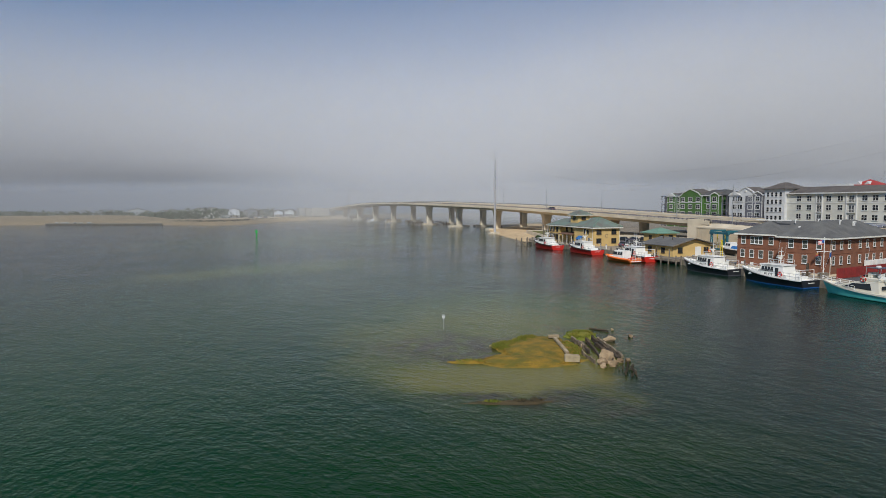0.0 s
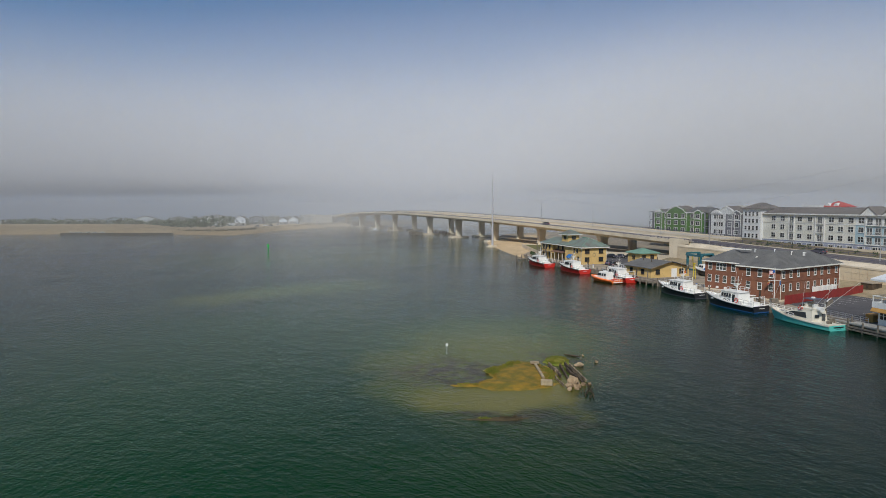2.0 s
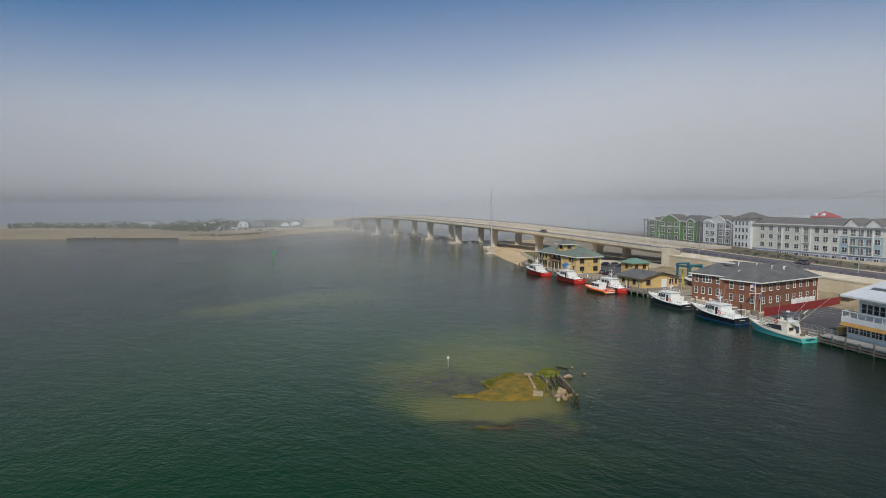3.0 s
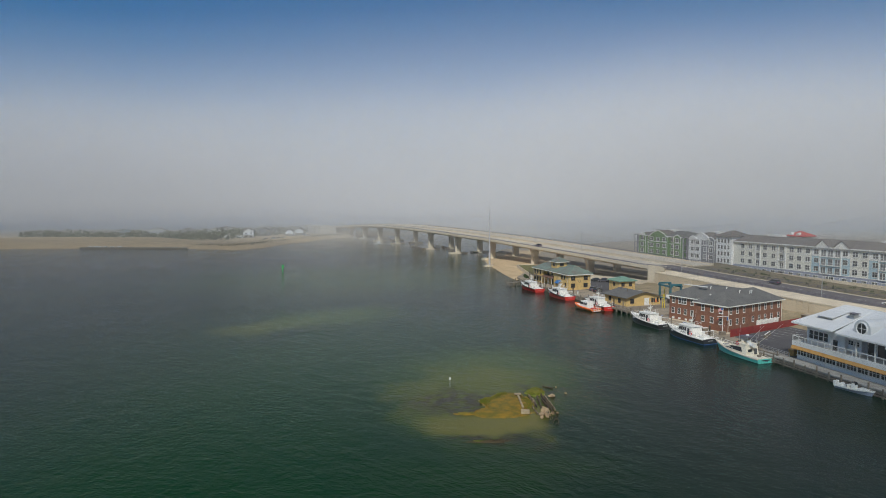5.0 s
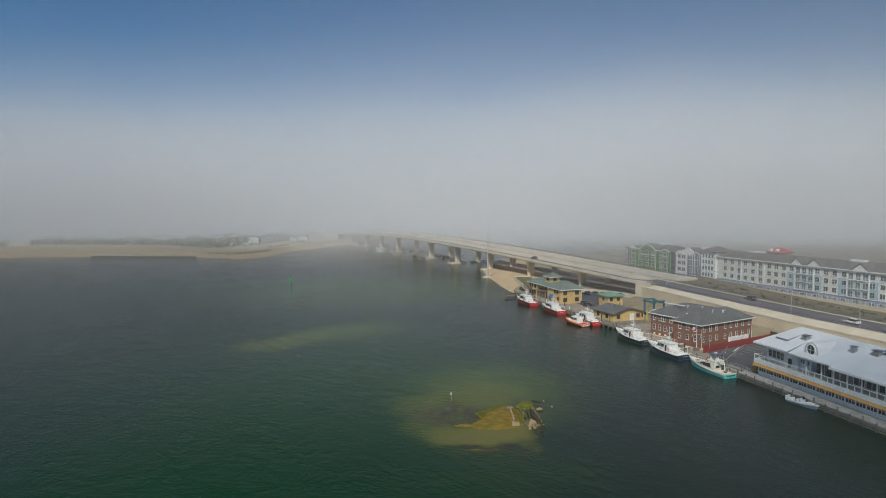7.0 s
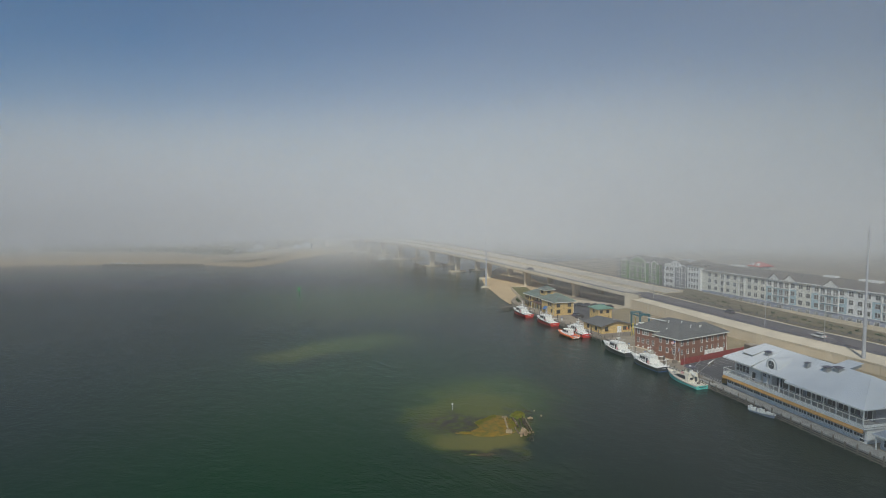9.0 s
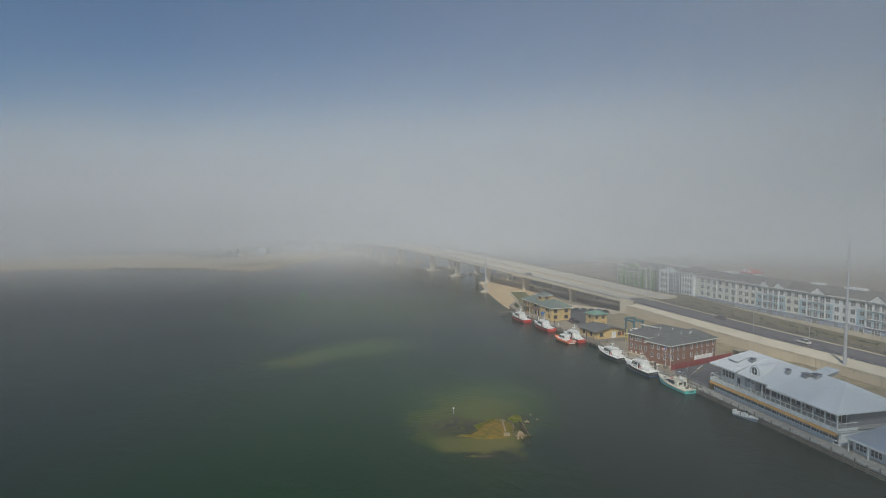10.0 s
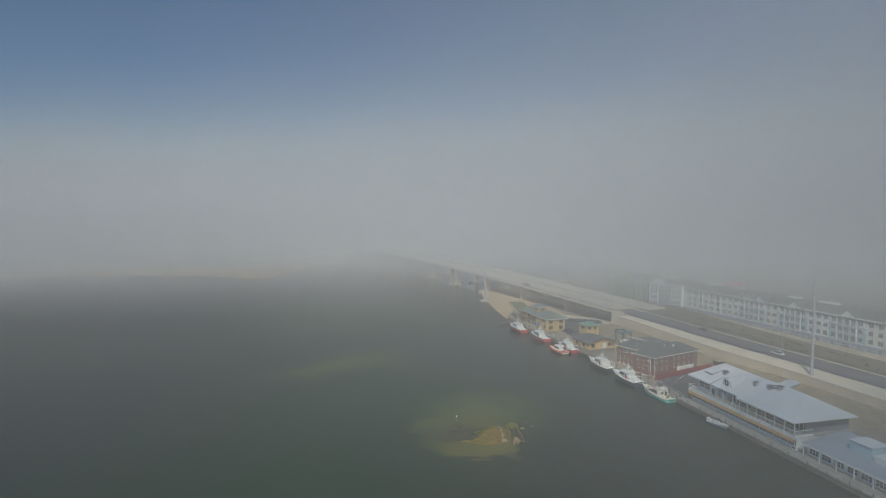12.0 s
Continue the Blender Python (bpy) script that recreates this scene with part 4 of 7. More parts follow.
def boat_house():
    t = thing("boat_house", pose(103.6, 80.4, GZ, 0, 0, -10), "low yellow boat house with a grey gable roof", "building")
    W, Ln, H = 13.0, 11.5, 2.6
    part("wall", boxes((0, W, 0, Ln, 0, H)), "yellow", t)
    part("gable", loft(bmesh.new(), [[(0, y, H), (W, y, H), (W / 2, y, 4.2)] for y in (0.0, Ln)]), "yellow", t)
    part("roof", gable_roof(0, W, 0, Ln, H, 4.25, 0.7, 0.16), "shingle", t)
    part("barge_board", loft(bmesh.new(), [[(-0.75, y, H - 0.1), (W / 2, y, 4.42), (W + 0.75, y, H - 0.1), (W + 0.75, y, H + 0.2), (W / 2, y, 4.52), (-0.75, y, H + 0.2)] for y in (-0.78, -0.7)]), "timber", t)
    part("door", boxes((7.0, 8.5, -0.07, 0.02, 0, 2.2)), "white", t, "white panelled door")
    part("door_frame", boxes((6.85, 7.0, -0.09, 0.02, 0, 2.35), (8.5, 8.65, -0.09, 0.02, 0, 2.35), (7.0, 8.5, -0.09, 0.02, 2.2, 2.35)), "white", t)
    for x in (2.2, 9.9, 10.7, 12.0):
        window(t, on_wall(x, 0, 1.0, "-y"), 0.55 if x > 5 else 1.3, 1.2, trim=0.07, frame_of="dark_timber")
    for y in (3.5, 8.5):
        window(t, on_wall(0, y, 0.9, "-x"), 1.2, 1.2, trim=0.07, frame_of="dark_timber")
    bm = torus(bmesh.new(), (11.3, -0.1, 1.2), 0.35, 0.08, (0, 1, 0))
    part("life_ring", bm, "orange_paint", t, "orange life ring on the wall")
    for x, y in ((4.2, 5), (4.6, 9), (8.6, 8)):
        part("roof_pipe", rods(0.12, ((x, y, 3.0), (x, y, 4.9))), "dark_timber", t)
    part("skylight", boxes((8.0, 9.0, 4.0, 4.8, 3.6, 4.12)), "steel", t)
    c = thing("lantern_house", pose(122.6, 101.4, GZ, 0, 0, -12), "small yellow hut with a bright green pyramid roof", "building")
    part("wall", boxes((0, 6.6, 0, 6.4, 0, 4.3)), "yellow", c)
    part("roof", hip_roof(0, 6.6, 0, 6.4, 4.3, 6.0, 0.7), "roof_bright_green", c)
    for x in (1.5, 4.6):
        window(c, on_wall(x, 0, 2.7, "-y"), 1.2, 1.1, mull=2, trim=0.06, frame_of="dark_timber")
    window(c, on_wall(0, 3.2, 2.7, "-x"), 1.2, 1.1, mull=2, trim=0.06, frame_of="dark_timber")
    # timber deck on piles round the boat house
    d = thing("timber_deck", pose(98.0, 74.8, 0, 0, 0, -10), "weathered grey timber deck on piles by the boat house", "deck")
    me = mesh_of("plank", boxes((0, 4.9, 0, 0.28, GZ - 0.1, GZ + 0.02)), "timber")
    for k in range(74):
        shared("plank", me, d, pose(0, k * 0.3, 0))
    me = mesh_of("plank", boxes((0, 0.28, 0, 5.6, GZ - 0.1, GZ + 0.02)), "timber")
    for k in range(42):
        shared("plank", me, d, pose(5.0 + k * 0.3, 0, 0))
    pm = mesh_of("pile", rod(bmesh.new(), (0, 0, -2), (0, 0, 1.9), 0.17, 0.15), "timber")
    for k in range(9):
        shared("pile", pm, d, pose(-0.1, k * 2.6, (0.3, -0.5, 0)[k % 3]))
        if k < 7:
            shared("pile", pm, d, pose(2 + k * 2.6, -0.15, (-0.6, 0.2, -0.7)[k % 3]))
    part("beam", boxes((-0.05, 17.5, -0.08, 0.12, GZ - 0.5, GZ - 0.12), (-0.05, 0.15, 0.14, 22, GZ - 0.5, GZ - 0.12)), "timber", d)


def restaurant():
    t = thing("restaurant", QUAY.copy(), "long white two-storey waterfront restaurant with a white membrane roof", "building")
    L, W = -40.4, 17.0
    F = 3.3
    part("wall", boxes((0.5, W, L, 0, 0, F)), "siding_white", t, "white boarded lower storey")
    part("deck", boxes((-0.6, W, L - 0.3, 0.3, F, F + 0.14)), "deck_grey", t, "grey upper deck floor")
    part("parapet", boxes((-0.62, -0.45, L - 0.3, 0.3, 3.0, 3.95), (-0.45, 2.0, 0.18, 0.3, 3.0, 3.95), (-0.45, 4.6, L - 0.3, L - 0.15, 3.0, 3.95)), "white", t, "white boarded deck front")
    bm = bmesh.new()
    loft(bm, [[(-0.62, y, 2.45), (-1.0, y, 2.35), (-1.05, y, 2.42), (-0.64, y, 3.0)] for y in (L - 0.2, 0.2)])
    part("awning", bm, "awning", t, "tan-orange strip awning")
    for k in range(17):
        window(t, on_wall(0.5, -1.3 - k * 2.33, 1.0, "-x"), 2.0, 1.3, mull=3, bars=1, trim=0.09)
    for k in range(6):
        window(t, on_wall(1.6 + k * 2.5, 0, 1.0, "+y"), 1.9, 1.3, mull=3, bars=1, trim=0.09)
    part("sill_board", boxes((0.3, 0.5, L, 0, 0.78, 0.9), (0.34, 0.5, L, 0, 0.05, 0.2)), "white", t)
    # upper storey
    part("upper_wall", boxes((2.0, W, -9.6, -0.8, F, 7.4)), "siding_white", t)
    part("upper_wall", boxes((2.9, W, -12.6, -9.6, F, 7.4)), "siding_white", t)
    part("upper_wall", boxes((4.2, W, L + 1.5, -12.6, F, 7.0)), "siding_grey", t, "grey recessed porch wall")
    for y in (-1.9, -3.1, -4.3, -5.5):
        window(t, on_wall(2.0, y, 4.7, "-x"), 0.95, 1.6, trim=0.07)
    part("door", boxes((1.92, 1.99, -8.2, -7.2, F + 0.14, 5.5)), "pane", t)
    for y in (-10.3, -11.6):
        window(t, on_wall(2.9, y, 5.1, "-x"), 1.0, 0.8, mull=2, trim=0.07)
    for k in range(4):
        window(t, on_wall(4.2, -13.7 - k * 1.95, F + 0.25, "-x"), 1.75, 3.0, mull=1, bars=0, trim=0.08, sill=False)
    for k in range(6):
        window(t, on_wall(4.2, -23 - k * 2.8, F + 0.4, "-x"), 2.4, 2.6, mull=2, bars=0, trim=0.08, sill=False)
    pm = mesh_of("porch_post", boxes((-0.11, 0.11, -0.11, 0.11, F + 0.14, 7.0)), "white")
    for y in (-9.7, -13.0, -16.9):
        shared("porch_post", pm, t, pose(2.2 if y == -9.7 else 1.2, y, 0))
    for k in range(7):
        shared("porch_post", pm, t, pose(-0.2, -21.2 - k * 3.15, 0))
    # deck rail
    rp = mesh_of("rail_post", boxes((-0.05, 0.05, -0.05, 0.05, 3.95, 4.95)), "white")
    for k in range(27):
        shared("rail_post", rp, t, pose(-0.5, 0.2 - k * 1.56, 0))
    bm = boxes((-0.02, 0.02, -1.5, -0.06, 4.05, 4.09))
    for k in range(9):
        box(bm, -0.012, 0.012, -1.44 + k * 0.155, -1.42 + k * 0.155, 4.09, 4.85)
    bal = mesh_of("rail_infill", bm, "steel")
    for k in range(26):
        shared("rail_infill", bal, t, pose(-0.5, 0.2 - k * 1.56, 0), "grey wire infill")
    part("top_rail", boxes((-0.58, -0.42, L - 0.2, 0.3, 4.9, 5.02), (-0.42, 2.0, 0.18, 0.3, 4.9, 5.02), (-0.42, 4.6, L - 0.25, L - 0.12, 4.9, 5.02)), "white", t)
    # the roof: a broad hip with stepped front eaves
    slab = [(-0.3, 1.0, 7.5), (-0.3, -9.0, 7.45), (9.6, -9.0, 11.0), (9.6, -2.4, 11.1)]

    def sheet(rows, thick=0.25):
        bm = bmesh.new()
        lo = [bm.verts.new(p) for p in rows]
        hi = [bm.verts.new((p[0], p[1], p[2] + thick)) for p in rows]
        bm.faces.new(lo)
        bm.faces.new(hi[::-1])
        for a in range(len(rows)):
            b = (a + 1) % len(rows)
            bm.faces.new((lo[a], lo[b], hi[b], hi[a]))
        bmesh.ops.recalc_face_normals(bm, faces=bm.faces)
        return bm

    roof = part("roof", sheet(slab), "roof_white", t, "white membrane roof with a patched surface")
    part("roof_slope", sheet([(0.3, -9.02, 7.15), (0.3, -21.0, 7.0), (9.6, -21.0, 10.95), (9.6, -9.02, 10.98)]), "roof_white", roof)
    part("roof_slope", sheet([(-0.9, -20.6, 7.02), (-0.9, L - 0.3, 6.85), (4.0, L + 3.2, 8.6), (9.4, L + 7.5, 10.9), (9.6, -20.6, 11.0)]), "roof_white", roof)
    part("roof_slope", sheet([(-0.9, L - 0.32, 6.85), (W + 0.8, L - 0.32, 6.85), (9.42, L + 7.48, 10.9)]), "roof_white", roof)
    part("roof_slope", sheet([(9.62, -2.4, 11.1), (9.42, L + 7.5, 10.9), (W + 0.8, L - 0.3, 6.85), (W + 0.8, 1.0, 7.5)]), "roof_white", roof)
    part("roof_slope", sheet([(-0.3, 1.02, 7.5), (9.62, -2.38, 11.1), (W + 0.8, 1.02, 7.5)]), "roof_white", roof)
    part("gutter", boxes((-1.0, -0.9, L - 0.3, -20.6, 6.8, 7.1), (0.2, 0.3, -21.0, -9.0, 7.05, 7.35), (-0.4, -0.3, -9.0, 1.0, 7.4, 7.7)), "white", t)
    part("soffit", boxes((-0.3, 4.2, L, -20.6, 6.78, 6.84), (0.4, 4.2, -20.6, -12.6, 6.95, 7.0)), "deck_grey", t)
    # eyebrow dormer with a round window
    bm = bmesh.new()
    n = 18
    prof = [(1.75 * math.cos(math.pi * k / n), 1.75 * math.sin(math.pi * k / n)) for k in range(n + 1)]
    prof = [(1.9, -1.2)] + prof + [(-1.9, -1.2)]
    loft(bm, [[(x, -13.4 + u, 8.75 + v) for u, v in prof] for x in (1.9, 8.6)])
    dm = part("dormer", bm, "roof_white", t, "rounded white eyebrow dormer")
    part("round_pane", rod(bmesh.new(), (1.82, -13.4, 8.9), (1.92, -13.4, 8.9), 0.98, n=24), "pane", dm)
    part("round_frame", torus(bmesh.new(), (1.85, -13.4, 8.9), 1.12, 0.16, (1, 0, 0), 24), "white", dm)
    part("glazing_bar", boxes((1.77, 1.81, -13.44, -13.36, 7.95, 9.85), (1.77, 1.81, -14.35, -12.45, 8.86, 8.94)), "white", dm)
    # shed dormers and roof plant
    for x, y, w in ((4.4, -4.2, 3.0), (11.2, -25.0, 3.2)):
        z = 9.1 if x < 9 else 10.4
        bm = loft(bmesh.new(), [[(x - 1.3, yy, z - 0.6), (x + 2.6, yy, z + 0.6), (x + 2.6, yy, z + 1.35), (x - 1.3, yy, z + 0.35)] for yy in (y - w / 2, y + w / 2)])
        sd = part("shed_dormer", bm, "steel", t)
        part("shed_roof", loft(bmesh.new(), [[(x - 1.7, yy, z + 0.3), (x + 2.8, yy, z + 1.4), (x + 2.8, yy, z + 1.52), (x - 1.7, yy, z + 0.42)] for yy in (y - w / 2 - 0.3, y + w / 2 + 0.3)]), "roof_white", sd)
    for x, y, s_ in ((5.6, -8.2, 0.75), (6.0, -19.8, 0.55), (6.6, -24.6, 0.8), (7.6, -26.6, 0.8)):
        z = 7.5 + 0.36 * (x + 0.3)
        u = part("roof_fan", boxes((x - s_ * 0.8, x + s_ * 0.8, y - s_ * 0.8, y + s_ * 0.8, z - 0.4, z + 0.55), (x - s_, x + s_, y - s_, y + s_, z + 0.55, z + 0.7), (x - s_ * 0.7, x + s_ * 0.7, y - s_ * 0.7, y + s_ * 0.7, z + 0.7, z + 1.0)), "steel", t, "grey metal roof extractor")
        part("fan_cap", boxes((x - s_ * 1.05, x + s_ * 1.05, y - s_ * 1.05, y + s_ * 1.05, z + 1.0, z + 1.12)), "rail_steel", u)
    part("end_door", boxes((0.44, 0.49, L + 0.5, L + 1.5, 0.1, 2.2)), "pane", t)
    # lean-to at the end and the annex beyond
    a = thing("annex", QUAY @ pose(0, L - 1.0, 0), "low dock-side annex with a grey-blue metal roof", "building")
    part("wall", boxes((1.0, 12, -34, -1.5, 0, 2.7)), "white", a)
    part("roof", loft(bmesh.new(), [[(-0.4, y, 2.75), (12, y, 4.6), (12, y, 4.85), (-0.4, y, 3.0)] for y in (-34.5, -1.0)]), "roof_metal", a)
    part("fascia", boxes((-0.55, -0.4, -34.5, -1.0, 2.65, 3.05)), "white", a)
    for k in range(9):
        window(a, on_wall(1.0, -3.5 - k * 3.4, 0.7, "-x"), 2.4, 1.4, mull=3, trim=0.09)
    pm = mesh_of("porch_post", boxes((-0.1, 0.1, -0.1, 0.1, 0, 2.75)), "white")
    for k in range(8):
        shared("porch_post", pm, a, pose(-0.2, -1.6 - k * 4.5, 0))
    part("upper_block", boxes((5.0, 9.6, -14.5, -9.0, 3.4, 6.2)), "siding_blue", a, "pale blue upper block")
    part("upper_roof", boxes((4.8, 9.8, -14.7, -8.8, 6.2, 6.4)), "roof_white", a)
    part("upper_block", boxes((4.5, 11.5, -30, -15.5, 3.4, 5.2)), "roof_white", a, "white flat upper roof")
    for y in (-18, -24):
        part("roof_fan", boxes((6.0, 7.6, y - 0.9, y + 0.9, 5.2, 6.1)), "steel", a)


def quay_dock():
    d = thing("boardwalk", QUAY.copy(), "grey timber boardwalk on piles along the quay", "boardwalk", kind="structure")
    me = mesh_of("plank", boxes((-3.3, 0.3, 0, 0.46, -0.14, 0.03)), "grey_plank")
    for k in range(150):
        shared("plank", me, d, pose(0.02 * ((k * 5) % 3), 8.0 - k * 0.5, 0))
    pm = mesh_of("pile", rod(bmesh.new(), (0, 0, -3.2), (0, 0, 0.75), 0.17, 0.15), "timber")
    for k in range(28):
        shared("pile", pm, d, pose(-3.45, 7.5 - k * 2.75, (0.1, -0.3, 0.25, -0.15)[k % 4]))
    for z in (-0.5, -0.95):
        part("wale", boxes((-3.62, -3.42, -67, 8.2, z, z + 0.24)), "timber", d)
    part("kerb_beam", boxes((-3.4, -3.15, -67, 8.2, 0.04, 0.26)), "grey_plank", d)
    r = thing("metal_railing", QUAY @ pose(-0.4, 1.0, 0), "silver metal railing at the edge of the car park", "railing")
    pm = mesh_of("post", boxes((-0.035, 0.035, -0.035, 0.035, 0, 1.05)), "steel")
    for k in range(7):
        shared("post", pm, r, pose(0, k * 1.5, 0))
    for z in (0.35, 0.7, 1.02):
        part("rail", boxes((-0.03, 0.03, 0, 9.0, z - 0.03, z + 0.03)), "steel", r)
    k = thing("timber_crate", QUAY @ pose(1.2, 1.6, 0.03, 0, 0, 12), "tan plywood box standing on the dock", "crate")
    part("side", boxes((0, 2.2, 0, 1.2, 0, 1.25)), "awning", k)
    part("lid", boxes((-0.08, 2.28, -0.08, 1.28, 1.25, 1.33)), "awning", k)
    # quay face north of the car park, with piles
    e = thing("quay_wall", pose(0, 0, 0), "timber faced quay wall with mooring piles", "quay wall", kind="structure")
    pts = SHORE[2:]
    bm = bmesh.new()
    loft(bm, [[(x - 0.45, y + 0.1, -2), (x + 0.2, y, -2), (x + 0.2, y, GZ + 0.14), (x - 0.45, y + 0.1, GZ + 0.14)] for x, y in pts])
    part("face", bm, "timber", e)
    pm = mesh_of("pile", rod(bmesh.new(), (0, 0, -2), (0, 0, 2.9), 0.19, 0.16), "timber")
    dark = mesh_of("pile", rod(bmesh.new(), (0, 0, -2), (0, 0, 3.6), 0.22, 0.2), "dark_timber")
    i = 0
    for (xa, ya), (xb, yb) in zip(pts, pts[1:]):
        n = max(1, int(math.hypot(xb - xa, yb - ya) / 4.2))
        for k in range(n):
            f = k / n
            i += 1
            shared("pile", dark if i % 5 == 0 else pm, e, pose(xa + (xb - xa) * f - 0.7, ya + (yb - ya) * f + 0.1, (0.0, -0.7, 0.4)[i % 3]))
    # finger pier by the beach
    f = thing("finger_pier", pose(107.5, 146.5, 0, 0, 0, 8), "short weathered timber finger pier on piles", "pier")
    me = mesh_of("plank", boxes((0, 0.32, 0, 2.2, 1.0, 1.1)), "timber")
    for k in range(24):
        shared("plank", me, f, pose(k * 0.34, 0, 0))
    pm = mesh_of("pile", rod(bmesh.new(), (0, 0, -1.5), (0, 0, 2.6), 0.16, 0.14), "timber")
    for x in (0.1, 2.8, 5.5, 8.0):
        for y in (-0.1, 2.3):
            shared("pile", pm, f, pose(x, y, 0))


def car_park():
    ring = [q_xy(0.4, 1.0), q_xy(0.4, 11.5), (92.6, 35.8), (121.5, 35.8), q_xy(46, -6), q_xy(17.6, -2)]
    bm = bmesh.new()
    prism(bm, ring[::-1], GZ - 0.1, GZ + 0.03)
    bmesh.ops.recalc_face_normals(bm, faces=bm.faces)
    tagged(part("car_park", bm, "asphalt"), "dark asphalt car park with faded bay lines", "car park", kind="structure")
    bm = bmesh.new()
    for k in range(9):
        x = 96 + k * 2.8
        v = [bm.verts.new((x + dx, y, GZ + 0.036)) for dx, y in ((0, 29.6), (0.14, 29.6), (0.84, 34.4), (0.7, 34.4))]
        bm.faces.new(v)
    for k in range(9):
        x = 93 + k * 2.8
        v = [bm.verts.new((x + dx, y, GZ + 0.036)) for dx, y in ((0, 18.2), (0.14, 18.2), (0.84, 22.8), (0.7, 22.8))]
        bm.faces.new(v)
    tagged(part("bay_line", bm, "paint_line"), "faded white parking bay lines", "parking line", kind="stuff")
    bm = bmesh.new()
    prism(bm, [(116, 104), (121, 100), (148, 122), (150, 138), (126, 132)], GZ - 0.1, GZ + 0.03)
    tagged(part("yard", bm, "asphalt"), "grey asphalt yard behind the yellow house", "yard", kind="structure")
    w = thing("yard_wall", pose(0, 0, 0), "low tan concrete wall behind the yard", "low wall", kind="structure")
    bm = bmesh.new()
    loft(bm, [[(x - 0.2, y, 0.9), (x + 0.25, y, 0.9), (x + 0.25, y, 3.0), (x - 0.2, y, 3.0)] for x, y in ((133, 152), (144, 139), (150, 122), (149.8, 112))])
    part("wall", bm, "concrete", w)
    g = thing("garden_terrace", pose(126.7, 157.0, GZ, 0, 0, -29), "raised lawn held by a low white wall", "terrace")
    part("wall", boxes((0, 0.3, 0, 44, -1.5, 1.4), (0.3, 9, 43.7, 44, -1.5, 1.4), (0.3, 9, 0, 0.3, -1.1, 1.4)), "concrete", g)
    part("lawn", boxes((0.3, 9, 0.3, 43.7, -1.1, 1.1)), "grass", g)
    part("hedge", clump(1.4, 8.0, 1.2, 60, 5), "leaf", g, "clipped dark hedge", pose(-2.2, -4, 0.0))


def clump(w, l, h, n, seed):
    """A low planting: many small tilted leaves."""
    rnd = random.Random(seed)
    bm = bmesh.new()
    for k in range(n * 12):
        p = Vector((rnd.uniform(-w / 2, w / 2), rnd.uniform(0, l), 0))
        p.z = h * rnd.random() ** 0.6 * (1 - 0.5 * abs(p.x) / (w / 2))
        s = rnd.uniform(0.1, 0.26)
        d = Vector((rnd.gauss(0, 1), rnd.gauss(0, 1), rnd.gauss(0, 1))).normalized()
        e = d.orthogonal().normalized()
        f = d.cross(e)
        bm.faces.new([bm.verts.new(p + s * (a * e + b * f)) for a, b in ((-1, -0.5), (1, -0.5), (0.6, 0.7), (-0.6, 0.7))])
    return bm


brick_building()
red_fence()
yellow_house()
boat_house()
restaurant()
quay_dock()
car_park()


# ---- the apartment blocks across the road ----
APT = pose(194.8, 103.0, 4.9, 0, 0, -11.5)


def balcony(parent, x, y, z, w):
    b = part("balcony", boxes((x - 0.35, x + 0.05, y - w / 2, y + w / 2, z - 0.18, z)), "white", parent)
    bm = boxes((x - 0.33, x - 0.27, y - w / 2, y + w / 2, z + 0.95, z + 1.02), (x - 0.32, x - 0.28, y - w / 2, y + w / 2, z + 0.08, z + 0.13))
    for k in range(int(w / 0.3)):
        yy = y - w / 2 + 0.15 + k * 0.3
        box(bm, x - 0.315, x - 0.285, yy - 0.015, yy + 0.015, z + 0.13, z + 0.95)
    part("railing", bm, "white", b)
    return b


def recess(parent, y, w, z0, floors, wall):
    """A stack of balconies with dark glass doors behind posts."""
    for s in (-1, 1):
        part("pilaster", boxes((-0.3, 0.1, y + s * w / 2 - 0.15, y + s * w / 2 + 0.15, z0, z0 + 3.1 * floors)), "white", parent)
    for k in range(floors):
        z = z0 + 3.1 * k
        balcony(parent, -0.05, y, z, w - 0.3)
        n = max(1, int(w / 2.4))
        for j in range(n):
            window(parent, on_wall(0.0, y - w / 2 + (j + 0.5) * w / n, z + 0.12, "-x"), 1.7, 2.15, mull=2, bars=0, trim=0.09, pane="grey_pane", sill=False)


